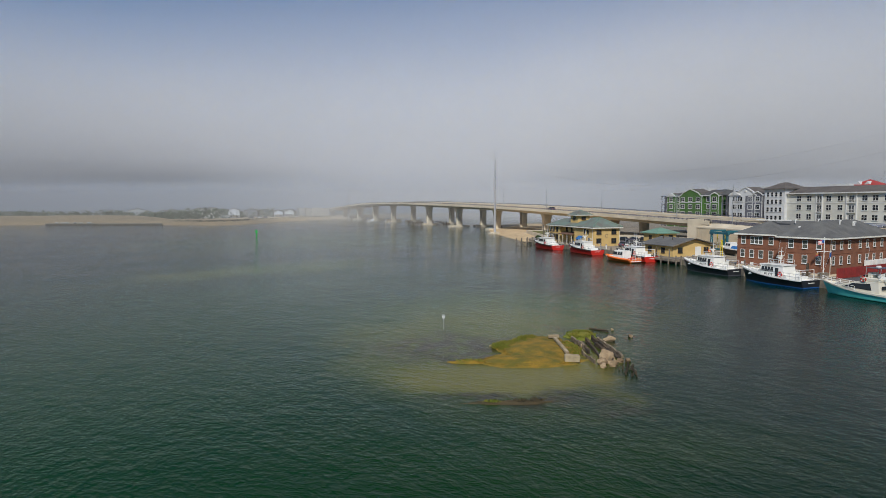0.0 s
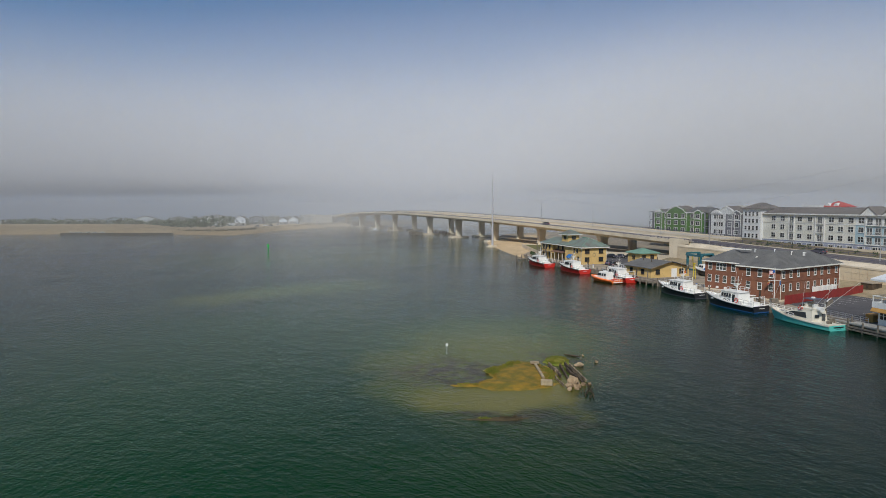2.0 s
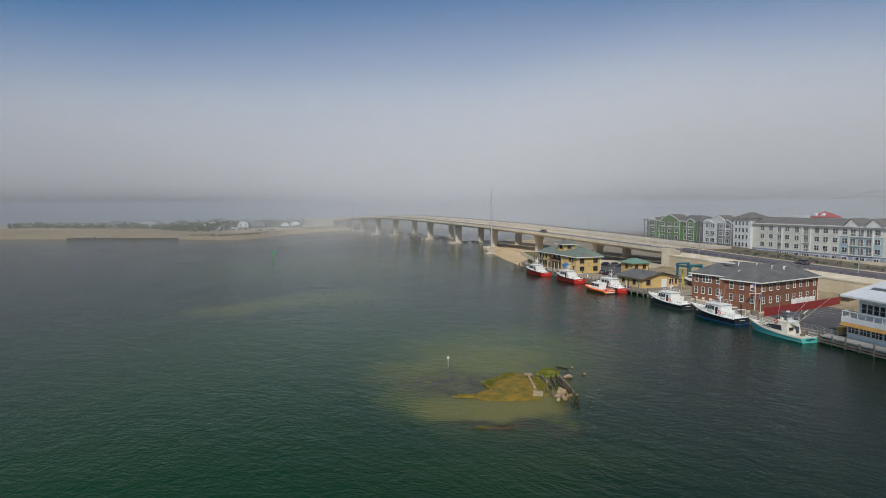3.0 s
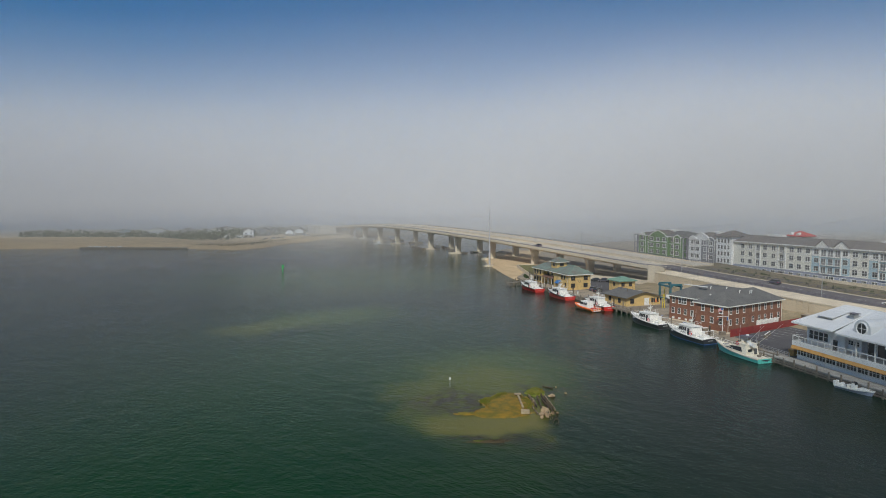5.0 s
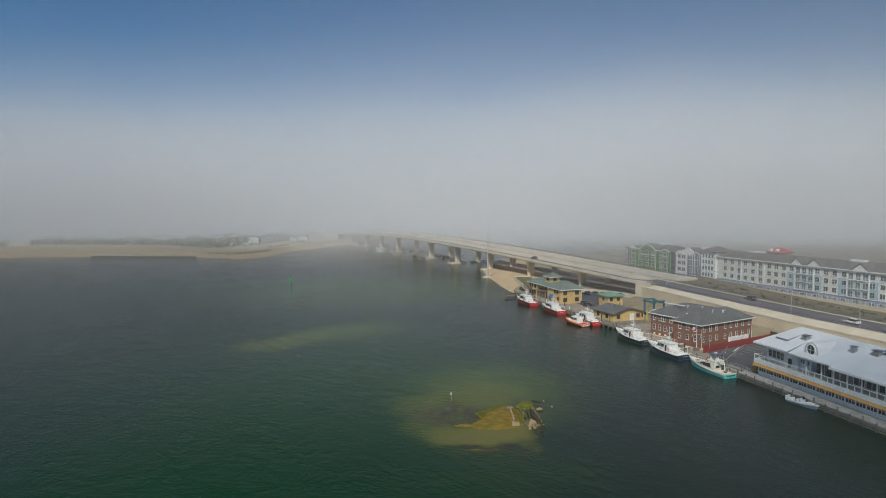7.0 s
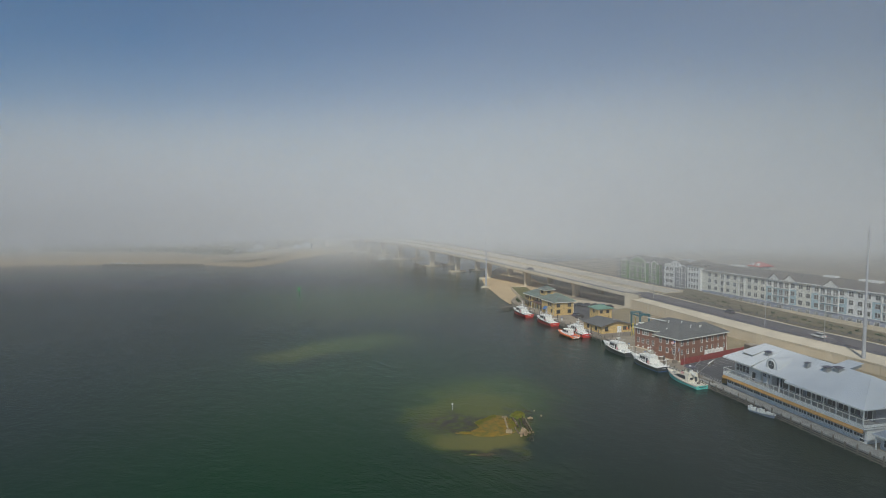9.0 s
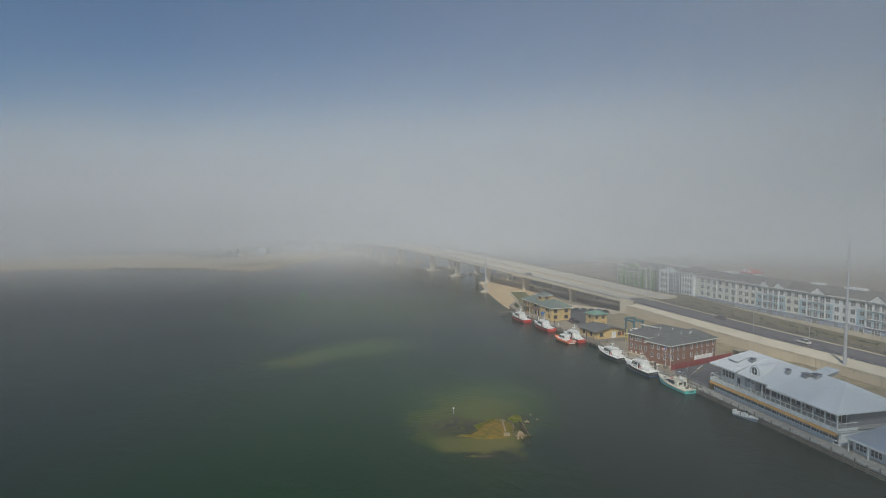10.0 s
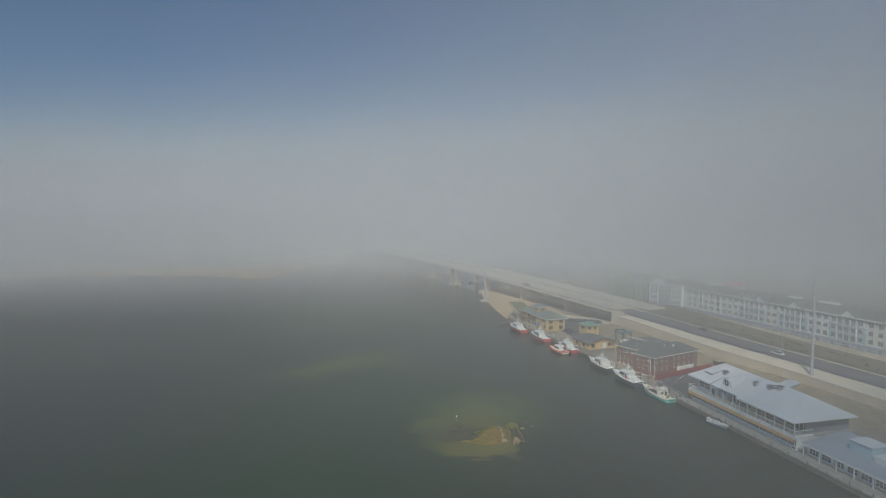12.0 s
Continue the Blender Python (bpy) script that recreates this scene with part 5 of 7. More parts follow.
def long_block():
    t = thing("apartment_block", APT.copy(), "long four-storey apartment block in cream, white and pale blue siding", "apartment building")
    E = 12.5
    S, D = -118.0, 17.0
    # wall sections: from, to, siding
    rows = [(3.6, -33.5, "cream"), (-33.5, -48.3, "siding_blue"), (-48.3, -55.0, "cream"), (-55.0, -69.5, "siding_blue"), (-69.5, -79, "siding_white"), (-79, -94, "siding_blue"), (-94, S, "cream")]
    for a, b, m in rows:
        part("wall", boxes((0, D, b, a, 3.1, 9.4 if m == "siding_blue" else E)), m, t)
        if m == "siding_blue":
            part("wall", boxes((0, D, b, a, 9.4, E)), "siding_white", t)
    part("base_wall", boxes((-0.06, D, S, 3.6, -1, 3.1)), "siding_slate", t, "slate blue ground storey")
    part("band", boxes((-0.14, 0.0, S, 3.6, 3.0, 3.2), (-0.1, 0.0, S, 3.6, 9.3, 9.45)), "white", t)
    part("eave", boxes((-0.75, -0.6, S - 0.5, 3.9, E - 0.1, E + 0.3)), "white", t)
    part("roof", loft(bmesh.new(), [[(-0.7, y, E + 0.05), (D + 0.7, y, E + 0.05), (D / 2 + 2, y, E + 2.5), (D / 2 - 2, y, E + 2.5)] for y in (S - 0.5, 3.9)]), "brown_shingle", t)
    pairs = [-1.3, -5.3, -12.6, -16.7, -24.9, -28.3, -31.9, -35.4, -46.6, -50.2, -53.6, -57.2, -67.6, -71.2, -74.6, -77.6, -81, -91.8, -96, -99.6, -107.5, -111, -114.6]
    stacks = [(-9.2, 2.2), (-20.6, 3.4), (-41.0, 8.2), (-62.4, 8.0), (-86.4, 8.0), (-103.5, 3.4)]
    for y in pairs:
        for z in (3.9, 7.0, 10.05):
            window(t, on_wall(0.0, y, z, "-x"), 1.7, 1.6, mull=2, trim=0.07)
        window(t, on_wall(-0.06, y, 0.7, "-x"), 1.75, 1.5, mull=2)
    for y, w in stacks:
        recess(t, y, w, 3.15, 3, None)
        window(t, on_wall(-0.06, y, 0.6, "-x"), min(w, 3.0), 1.7, mull=3)
    for y, w in ((-38.0, 5.2), (-45.5, 5.6), (-63.5, 6.2), (-87, 6.2)):
        g = part("gable", loft(bmesh.new(), [[(x, y - w / 2, E + 0.2), (x, y + w / 2, E + 0.2), (x, y, E + 2.55)] for x in (-0.72, 0.1)]), "white", t, "white boarded roof gable")
        part("gable_roof", loft(bmesh.new(), [[(x, y - w / 2 - 0.4, E + 0.15), (x, y, E + 2.75), (x, y + w / 2 + 0.4, E + 0.15), (x, y + w / 2 + 0.4, E + 0.32), (x, y, E + 2.95), (x, y - w / 2 - 0.4, E + 0.32)] for x in (-0.9, 6.0)]), "brown_shingle", g)
    for y, w in ((-10, 7), (-56, 5), (-72, 8)):
        part("roof_plant", boxes((7.5, 10, y - w / 2, y + w / 2, E + 2.4, E + 3.2)), "white", t)
    # corner tower
    part("wall", boxes((-1.2, 9, 3.6, 12.4, -1, 14.3)), "siding_white", t, "white boarded corner tower")
    part("roof", hip_roof(-1.2, 9, 3.6, 12.4, 14.3, 16.9, 0.7), "brown_shingle", t)
    for z in (3.2, 6.2, 9.0, 11.7):
        for y in (5.3, 7.2, 9.0, 10.8):
            window(t, on_wall(-1.2, y, z, "-x"), 0.95, 1.5)
    for z in (6.2, 9.0):
        window(t, on_wall(1.6, 3.6, z, "-y"), 0.9, 1.4)


def gabled_block(y0, y1, main, alt, name, label, gy, gw, ends, half=None, porch="siding_grey"):
    t = thing(name, APT.copy(), label, "apartment building")
    E, D, P = 12.4, 16.0, 15.0
    part("wall", boxes((0, D, y0, y1, -1, E)), main, t)
    part("roof", hip_roof(0, D, y0, y1, E, 15.0, 0.6, 6.0), "shingle", t)
    part("eave", boxes((-0.75, -0.6, y0 - 0.6, y1 + 0.6, E - 0.15, E + 0.25)), "white", t)
    big = dict(mull=2, trim=0.2)

    def bay(ya, yb, peak, wall, rows):
        """A projecting bay under a kinked gable with broad white trim."""
        ym, h = (ya + yb) / 2, (yb - ya) / 2
        b = part("bay", boxes((-1.1, 0, ya, yb, -1, E)), wall, t)
        prof = [(-1.0, 0.0), (-0.78, 0.16), (-0.62, 0.5), (0.0, 1.0), (0.62, 0.5), (0.78, 0.16), (1.0, 0.0)]
        part("gable", loft(bmesh.new(), [[(x, ym + h * u, E - 0.02 + peak * v) for u, v in prof] for x in (-1.1, -0.05)]), wall, b)
        part("gable_roof", loft(bmesh.new(), [[(x, ym + (h + 0.3) * u, E + 0.05 + (peak + 0.1) * v) for u, v in prof] for x in (-0.03, 7.0)]), "brown_shingle", b)
        out = [(x, ym + (h + 0.45) * u, E - 0.1 + (peak + 0.25) * v) for x in (0,) for u, v in prof]
        for d in ((-1.35, -1.1),):
            bm = bmesh.new()
            loft(bm, [[(x, p[1], p[2] - 0.3), (x, q[1], q[2] - 0.3), (x, q[1], q[2] + 0.12), (x, p[1], p[2] + 0.12)] for p, q in list(zip(out, out[1:]))[:1] for x in d])
            for p, q in list(zip(out, out[1:]))[1:]:
                loft(bm, [[(x, p[1], p[2] - 0.3), (x, q[1], q[2] - 0.3), (x, q[1], q[2] + 0.12), (x, p[1], p[2] + 0.12)] for x in d])
            part("verge_board", bm, "white", b, "white gable trim")
        part("corner_board", boxes((-1.16, -1.1, ya, ya + 0.3, -1, E), (-1.16, -1.1, yb - 0.3, yb, -1, E), (-1.16, -1.1, ya + 0.3, yb - 0.3, 9.55, 9.8)), "white", b)
        for z in (0.9, 4.0, 7.1, 10.2):
            for k in range(rows):
                window(b, on_wall(-1.1, ya + (yb - ya) * (k + 0.5) / rows, z, "-x"), 2.1, 1.55, **big)

    bay(gy - gw / 2, gy + gw / 2, 2.9, alt, 2 if gw < 11 else 3)
    if half:
        part("cladding", boxes((-1.15, -1.1, gy - gw / 2 + 0.3, gy - 0.1, -1, E - 0.3)), half, t, "dark grey boarding on half of the bay")
        part("gable_vent", rod(bmesh.new(), (-1.3, gy, E + 1.5), (-1.1, gy, E + 1.5), 0.55, 0.55, 16), "white", t, "round white gable vent")
    # open porches stacked at the far corner
    for k in range(4):
        z = -0.6 + 3.1 * k
        part("porch_floor", boxes((-1.6, 0.0, y1 + 0.05, y1 + 2.4, z, z + 0.22)), porch, t)
        part("porch_rail", boxes((-1.6, -1.5, y1 + 0.05, y1 + 2.4, z + 0.95, z + 1.05), (-1.6, -1.5, y1 + 0.05, y1 + 0.12, z + 0.22, z + 0.95), (-1.6, -1.5, y1 + 2.33, y1 + 2.4, z + 0.22, z + 0.95)), "white", t)
    part("porch_back", boxes((0.0, 0.2, y1, y1 + 2.4, -1, E)), porch, t)
    for y in (y1 + 0.1, y1 + 2.3):
        part("porch_column", boxes((-1.6, -1.35, y - 0.12, y + 0.12, -1, E)), porch, t)
    part("porch_roof", boxes((-1.9, 0.6, y1 - 0.3, y1 + 2.8, E, E + 0.3)), "shingle", t)
    # white pediment over the end bay
    part("pediment", loft(bmesh.new(), [[(x, y1 - 6.6, E - 0.1), (x, y1 - 0.2, E - 0.1), (x, y1 - 3.4, E + 1.5)] for x in (-1.5, -1.2)]), "white", t, "shallow white pediment")
    bay(y1 - 6.2, y1 - 0.6, 1.3, ends, 1)
    bay(y0 + 0.6, y0 + 5.4, 1.2, main, 1)
    part("roof_plant", boxes((6, 9, gy - 3, gy + 3, 14.4, 15.7)), "white", t)
    part("roof_plant", boxes((7, 8.2, y1 - 6, y1 - 4, 14.0, 15.4), (7, 8.2, y0 + 5, y0 + 6.5, 14.0, 15.2)), "steel", t)
    for z in (0.9, 4.0, 7.1, 10.2):
        for ya, yb in ((y0 + 5.4, gy - gw / 2), (gy + gw / 2, y1 - 6.2)):
            if yb - ya > 2.4:
                n = max(1, int((yb - ya) / 3.6))
                for k in range(n):
                    window(t, on_wall(0, ya + (yb - ya) * (k + 0.5) / n, z, "-x"), 1.5, 1.55, **big)
        for x in (3, 8, 13):
            window(t, on_wall(x, y1, z, "+y"), 1.6, 1.5, **big)
            window(t, on_wall(x, y0, z, "-y"), 1.6, 1.5, **big)
    for y in (y0, y1):
        part("corner_board", boxes((-0.08, 0.02, y - 0.2, y + 0.2, -1, E)), "white", t)
    for z in (2.95, 6.05, 9.1):
        part("band", boxes((-0.07, 0.0, y0, y1, z, z + 0.14)), "white", t)


def red_roof_house():
    t = thing("red_roofed_block", pose(210.3, 87.0, 4.9, 0, 0, -11.5), "pale block with a bright red hip roof behind the apartments", "building")
    part("wall", boxes((-3.2, 3.4, -3.4, 3.4, -1, 15.0)), "cream", t)
    part("roof", hip_roof(-3.2, 3.4, -3.4, 3.4, 15.0, 17.3, 0.6), "roof_red", t)
    for y in (-1.6, 1.6):
        part("roof_gable", loft(bmesh.new(), [[(x, y - 1.1, 15.5), (x, y + 1.1, 15.5), (x, y, 16.6)] for x in (-3.4, -1.5)]), "white", t)


def road_planting():
    t = thing("garden_wall", pose(0, 0, 0), "pale low wall and rail in front of the apartments", "low wall", kind="structure")
    ys = [100, 80, 60, 40, 20, 0, -20]
    o = lambda y: (APT @ Vector((-5.5, (y - 103) / 0.98, 0)))
    bm = bmesh.new()
    loft(bm, [[(o(y).x, o(y).y, 4.0), (o(y).x + 0.35, o(y).y, 4.0), (o(y).x + 0.35, o(y).y, 6.9), (o(y).x, o(y).y, 6.9)] for y in ys])
    part("wall", bm, "concrete", t)
    pm = mesh_of("post", boxes((-0.05, 0.05, -0.05, 0.05, 6.9, 7.8)), "white")
    for k in range(58):
        p = o(99 - 2 * k)
        shared("post", pm, t, pose(p.x + 0.17, p.y, 0))
    bm = bmesh.new()
    loft(bm, [[(o(y).x + 0.12, o(y).y, 7.7), (o(y).x + 0.22, o(y).y, 7.7), (o(y).x + 0.22, o(y).y, 7.8), (o(y).x + 0.12, o(y).y, 7.8)] for y in ys])
    part("rail", bm, "white", t)
    rnd = random.Random(4)
    base = None
    for k in range(17):
        y = 86 - k * 7.4 + rnd.uniform(-2, 2)
        x, zt, zr, off = road_at(y)
        m = pose(x + off + 17 + rnd.uniform(-1, 3), y, zr - 0.15, 0, 0, rnd.uniform(0, 360)) @ Matrix.Scale(rnd.uniform(0.55, 0.85), 4)
        if base is None:
            base = thing("young_tree", m, "small dark evergreen tree on the grass verge", "tree", "verge trees")
            part("trunk", rod(bmesh.new(), (0, 0, 0), (0, 0, 1.6), 0.07, 0.03), "bark", base)
            bm = bmesh.new()
            r2 = random.Random(9)
            for j in range(420):
                h = r2.random()
                r = 0.75 * (1 - h) + 0.08
                a = r2.uniform(0, math.tau)
                p = Vector((r * math.sqrt(r2.random()) * math.cos(a), r * math.sqrt(r2.random()) * math.sin(a), 0.35 + 2.3 * h))
                d = Vector((r2.gauss(0, 1), r2.gauss(0, 1), r2.gauss(0, 0.6))).normalized()
                e = d.orthogonal().normalized()
                f = d.cross(e)
                bm.faces.new([bm.verts.new(p + 0.16 * (u * e + v * f)) for u, v in ((-1, -0.5), (1, -0.5), (0.5, 0.8), (-0.5, 0.8))])
            part("crown", bm, "leaf", base)
        else:
            copy_thing(base, m)


def verge_shrubs():
    rnd = random.Random(15)
    bm = bmesh.new()
    for k in range(150):
        y = rnd.uniform(-60, 96)
        x, zt, zr, off = road_at(y)
        row = rnd.choice((15.6, 20.5, 26))
        c = Vector((x + off + row + rnd.gauss(0, 0.5), y, zr - 0.1))
        r = rnd.uniform(0.3, 0.7)
        for j in range(26):
            p = c + Vector((rnd.gauss(0, r * 0.6), rnd.gauss(0, r * 0.6), abs(rnd.gauss(0, r * 0.5))))
            d = Vector((rnd.gauss(0, 1), rnd.gauss(0, 1), rnd.gauss(0, 0.6))).normalized()
            e = d.orthogonal().normalized()
            f = d.cross(e)
            q = rnd.uniform(0.1, 0.2)
            bm.faces.new([bm.verts.new(p + q * (u * e + v * f)) for u, v in ((-1, -0.5), (1, -0.5), (0.5, 0.8), (-0.5, 0.8))])
    tagged(part("shrubs", bm, "leaf"), "low dark shrubs scattered over the dry verge", "shrubs", kind="stuff")
    r = thing("verge_fence", pose(0, 0, 0), "thin grey steel rail fence along the verge", "fence", kind="structure")
    post = mesh_of("post", boxes((-0.05, 0.05, -0.05, 0.05, -0.2, 0.95)), "rail_steel")
    ys = [96, 80, 64, 48, 32, 16, 0, -20, -40, -60]
    for k in range(52):
        y = 96 - 3 * k
        x, zt, zr, off = road_at(y)
        shared("post", post, r, pose(x + off + 14.2, y, zr + 0.15))
    for h in (0.5, 0.95):
        bm = bmesh.new()
        rows = []
        for y in ys:
            x, zt, zr, off = road_at(y)
            x, z = x + off + 14.2, zr + 0.15 + h
            rows.append([(x - 0.04, y, z - 0.06), (x + 0.04, y, z - 0.06), (x + 0.04, y, z + 0.06), (x - 0.04, y, z + 0.06)])
        loft(bm, rows)
        part("rail", bm, "rail_steel", r)


# ---- boats ----
def hull_rings(L, B, h0, h1, flare=0.82, n=12, fine=2.4, y0=0.0):
    """Port-to-starboard half sections from the stern (y 0) to the stem."""
    rings = []
    for i in range(n + 1):
        s = i / n
        b = B / 2 * (1 - max(0.0, (s - 0.35) / 0.65) ** fine) + 0.02
        h = h0 + (h1 - h0) * s ** 2
        y = L * s
        yk = L * (s - 0.07 * max(0.0, (s - 0.6) / 0.4) ** 1.5)
        rings.append([(-b, y, h), (-b * (flare - 0.12 * s), yk, 0.12), (-b * 0.45, yk, -0.35), (0, yk, -0.5), (b * 0.45, yk, -0.35), (b * (flare - 0.12 * s), yk, 0.12), (b, y, h)])
    return rings


def hull_parts(t, L, B, h0, h1, hull, deck, stripe=None, rub="rubber", flare=0.82, fine=2.4):
    R = hull_rings(L, B, h0, h1, flare, fine=fine)
    bm = bmesh.new()
    loft(bm, R, cap=False, closed=False)
    bm.faces.new([bm.verts.new(p) for p in R[0]])
    bmesh.ops.remove_doubles(bm, verts=bm.verts, dist=0.001)
    bmesh.ops.recalc_face_normals(bm, faces=bm.faces)
    part("hull", bm, hull, t)
    bm = bmesh.new()
    loft(bm, [[(r[0][0] * 0.97, r[0][1], r[0][2] - 0.12), (0, r[0][1], r[0][2] - 0.05), (r[-1][0] * 0.97, r[0][1], r[0][2] - 0.12)] for r in R], cap=False, closed=False)
    part("deck", bm, deck, t)
    for sgn in (0, -1):
        bm = bmesh.new()
        k = 1 if sgn == 0 else -1
        loft(bm, [[(r[sgn][0] - 0.07 * k, r[0][1], r[0][2] - 0.16), (r[sgn][0] + 0.06 * k, r[0][1], r[0][2] - 0.16), (r[sgn][0] + 0.06 * k, r[0][1], r[0][2] + 0.1), (r[sgn][0] - 0.07 * k, r[0][1], r[0][2] + 0.1)] for r in R])
        part("rub_rail", bm, rub, t)
    if stripe:
        for sgn in (1, -1):
            bm = bmesh.new()
            loft(bm, [[((r[1][0] - 0.02) * -sgn * -1 if sgn == 1 else (r[5][0] + 0.02), r[1][1], 0.0), ((r[1][0] * 1.03 - 0.03) if sgn == 1 else (r[5][0] * 1.03 + 0.03), r[1][1], 0.16)] for r in R], cap=False, closed=False)
            part("boot_stripe", bm, stripe, t)
        part("boot_stripe", boxes((R[0][1][0], R[0][5][0], -0.03, 0.0, 0.02, 0.15)), stripe, t)
    return R


def deckhouse(name, t, x, y0, y1, z0, z1, rake, material="gelcoat"):
    """A cabin with a raked front and slightly drawn-in sides."""
    q = 0.86
    bm = bmesh.new()
    loft(bm, [[(-x, y0, z0), (x, y0, z0), (x, y1, z0), (-x, y1, z0)], [(-x * q, y0 + 0.1, z1), (x * q, y0 + 0.1, z1), (x * q, y1 - rake, z1), (-x * q, y1 - rake, z1)]])
    bmesh.ops.bevel(bm, geom=list(bm.edges), offset=0.08, segments=2, affect="EDGES")
    h = part(name, bm, material, t)
    return h


def side_windows(h, x, ys, z0, z1, w, q=0.93):
    for s in (-1, 1):
        for y in ys:
            bm = bmesh.new()
            xa, xb = x * 0.98 * s, x * 0.915 * s
            loft(bm, [[(xa + 0.03 * s, y - w / 2, z0), (xa + 0.03 * s, y + w / 2, z0), (xb + 0.03 * s, y + w / 2 - 0.06, z1), (xb + 0.03 * s, y - w / 2, z1)], [(xa - 0.1 * s, y - w / 2, z0), (xa - 0.1 * s, y + w / 2, z0), (xb - 0.1 * s, y + w / 2 - 0.06, z1), (xb - 0.1 * s, y - w / 2, z1)]])
            part("cabin_window", bm, "pane", h)


def front_windows(h, x, y1, rake, z0, z1, zt0, zt1, n=3):
    f = lambda z: y1 - rake * (z - zt0) / (zt1 - zt0)
    for k in range(n):
        w = 2 * x * 0.8 / n
        xc = -x * 0.8 + (k + 0.5) * w
        bm = bmesh.new()
        loft(bm, [[(xc - w * 0.43, f(z0) + d, z0), (xc + w * 0.43, f(z0) + d, z0), (xc + w * 0.41, f(z1) + d, z1), (xc - w * 0.41, f(z1) + d, z1)] for d in (0.035, -0.1)])
        part("cabin_window", bm, "pane", h)


def guard(t, R, i0, i1, h, name="guard_rail", r=0.03, inset=0.12, mat="steel"):
    """Stanchions and rails that follow the sheer between two stations."""
    for s in (0, -1):
        k = 1 if s == 0 else -1
        bm = bmesh.new()
        pts = [Vector((r_[s][0] + inset * k, r_[0][1], r_[0][2])) for r_ in R[i0:i1 + 1]]
        for p in pts:
            rod(bm, p - Vector((0, 0, 0.1)), p + Vector((0, 0, h)), r, n=5)
        for a, b in zip(pts, pts[1:]):
            for f in (0.5, 1.0):
                rod(bm, a + Vector((0, 0, h * f)), b + Vector((0, 0, h * f)), r, n=5)
        part(name, bm, mat, t)


def ring_buoy(t, c, axis, R=0.38):
    b = part("life_ring", torus(bmesh.new(), c, R, 0.1, axis), "red_paint", t, "red life ring with white bands")
    bm = bmesh.new()
    q = Vector(axis).to_track_quat("Z", "Y")
    for k in range(4):
        a = math.radians(45 + 90 * k)
        p = Vector(c) + q @ Vector((R * math.cos(a), R * math.sin(a), 0))
        rod(bm, p - q @ Vector((0.07 * -math.sin(a), 0.07 * math.cos(a), 0)), p + q @ Vector((0.07 * -math.sin(a), 0.07 * math.cos(a), 0)), 0.115)
    part("ring_band", bm, "gelcoat", b)


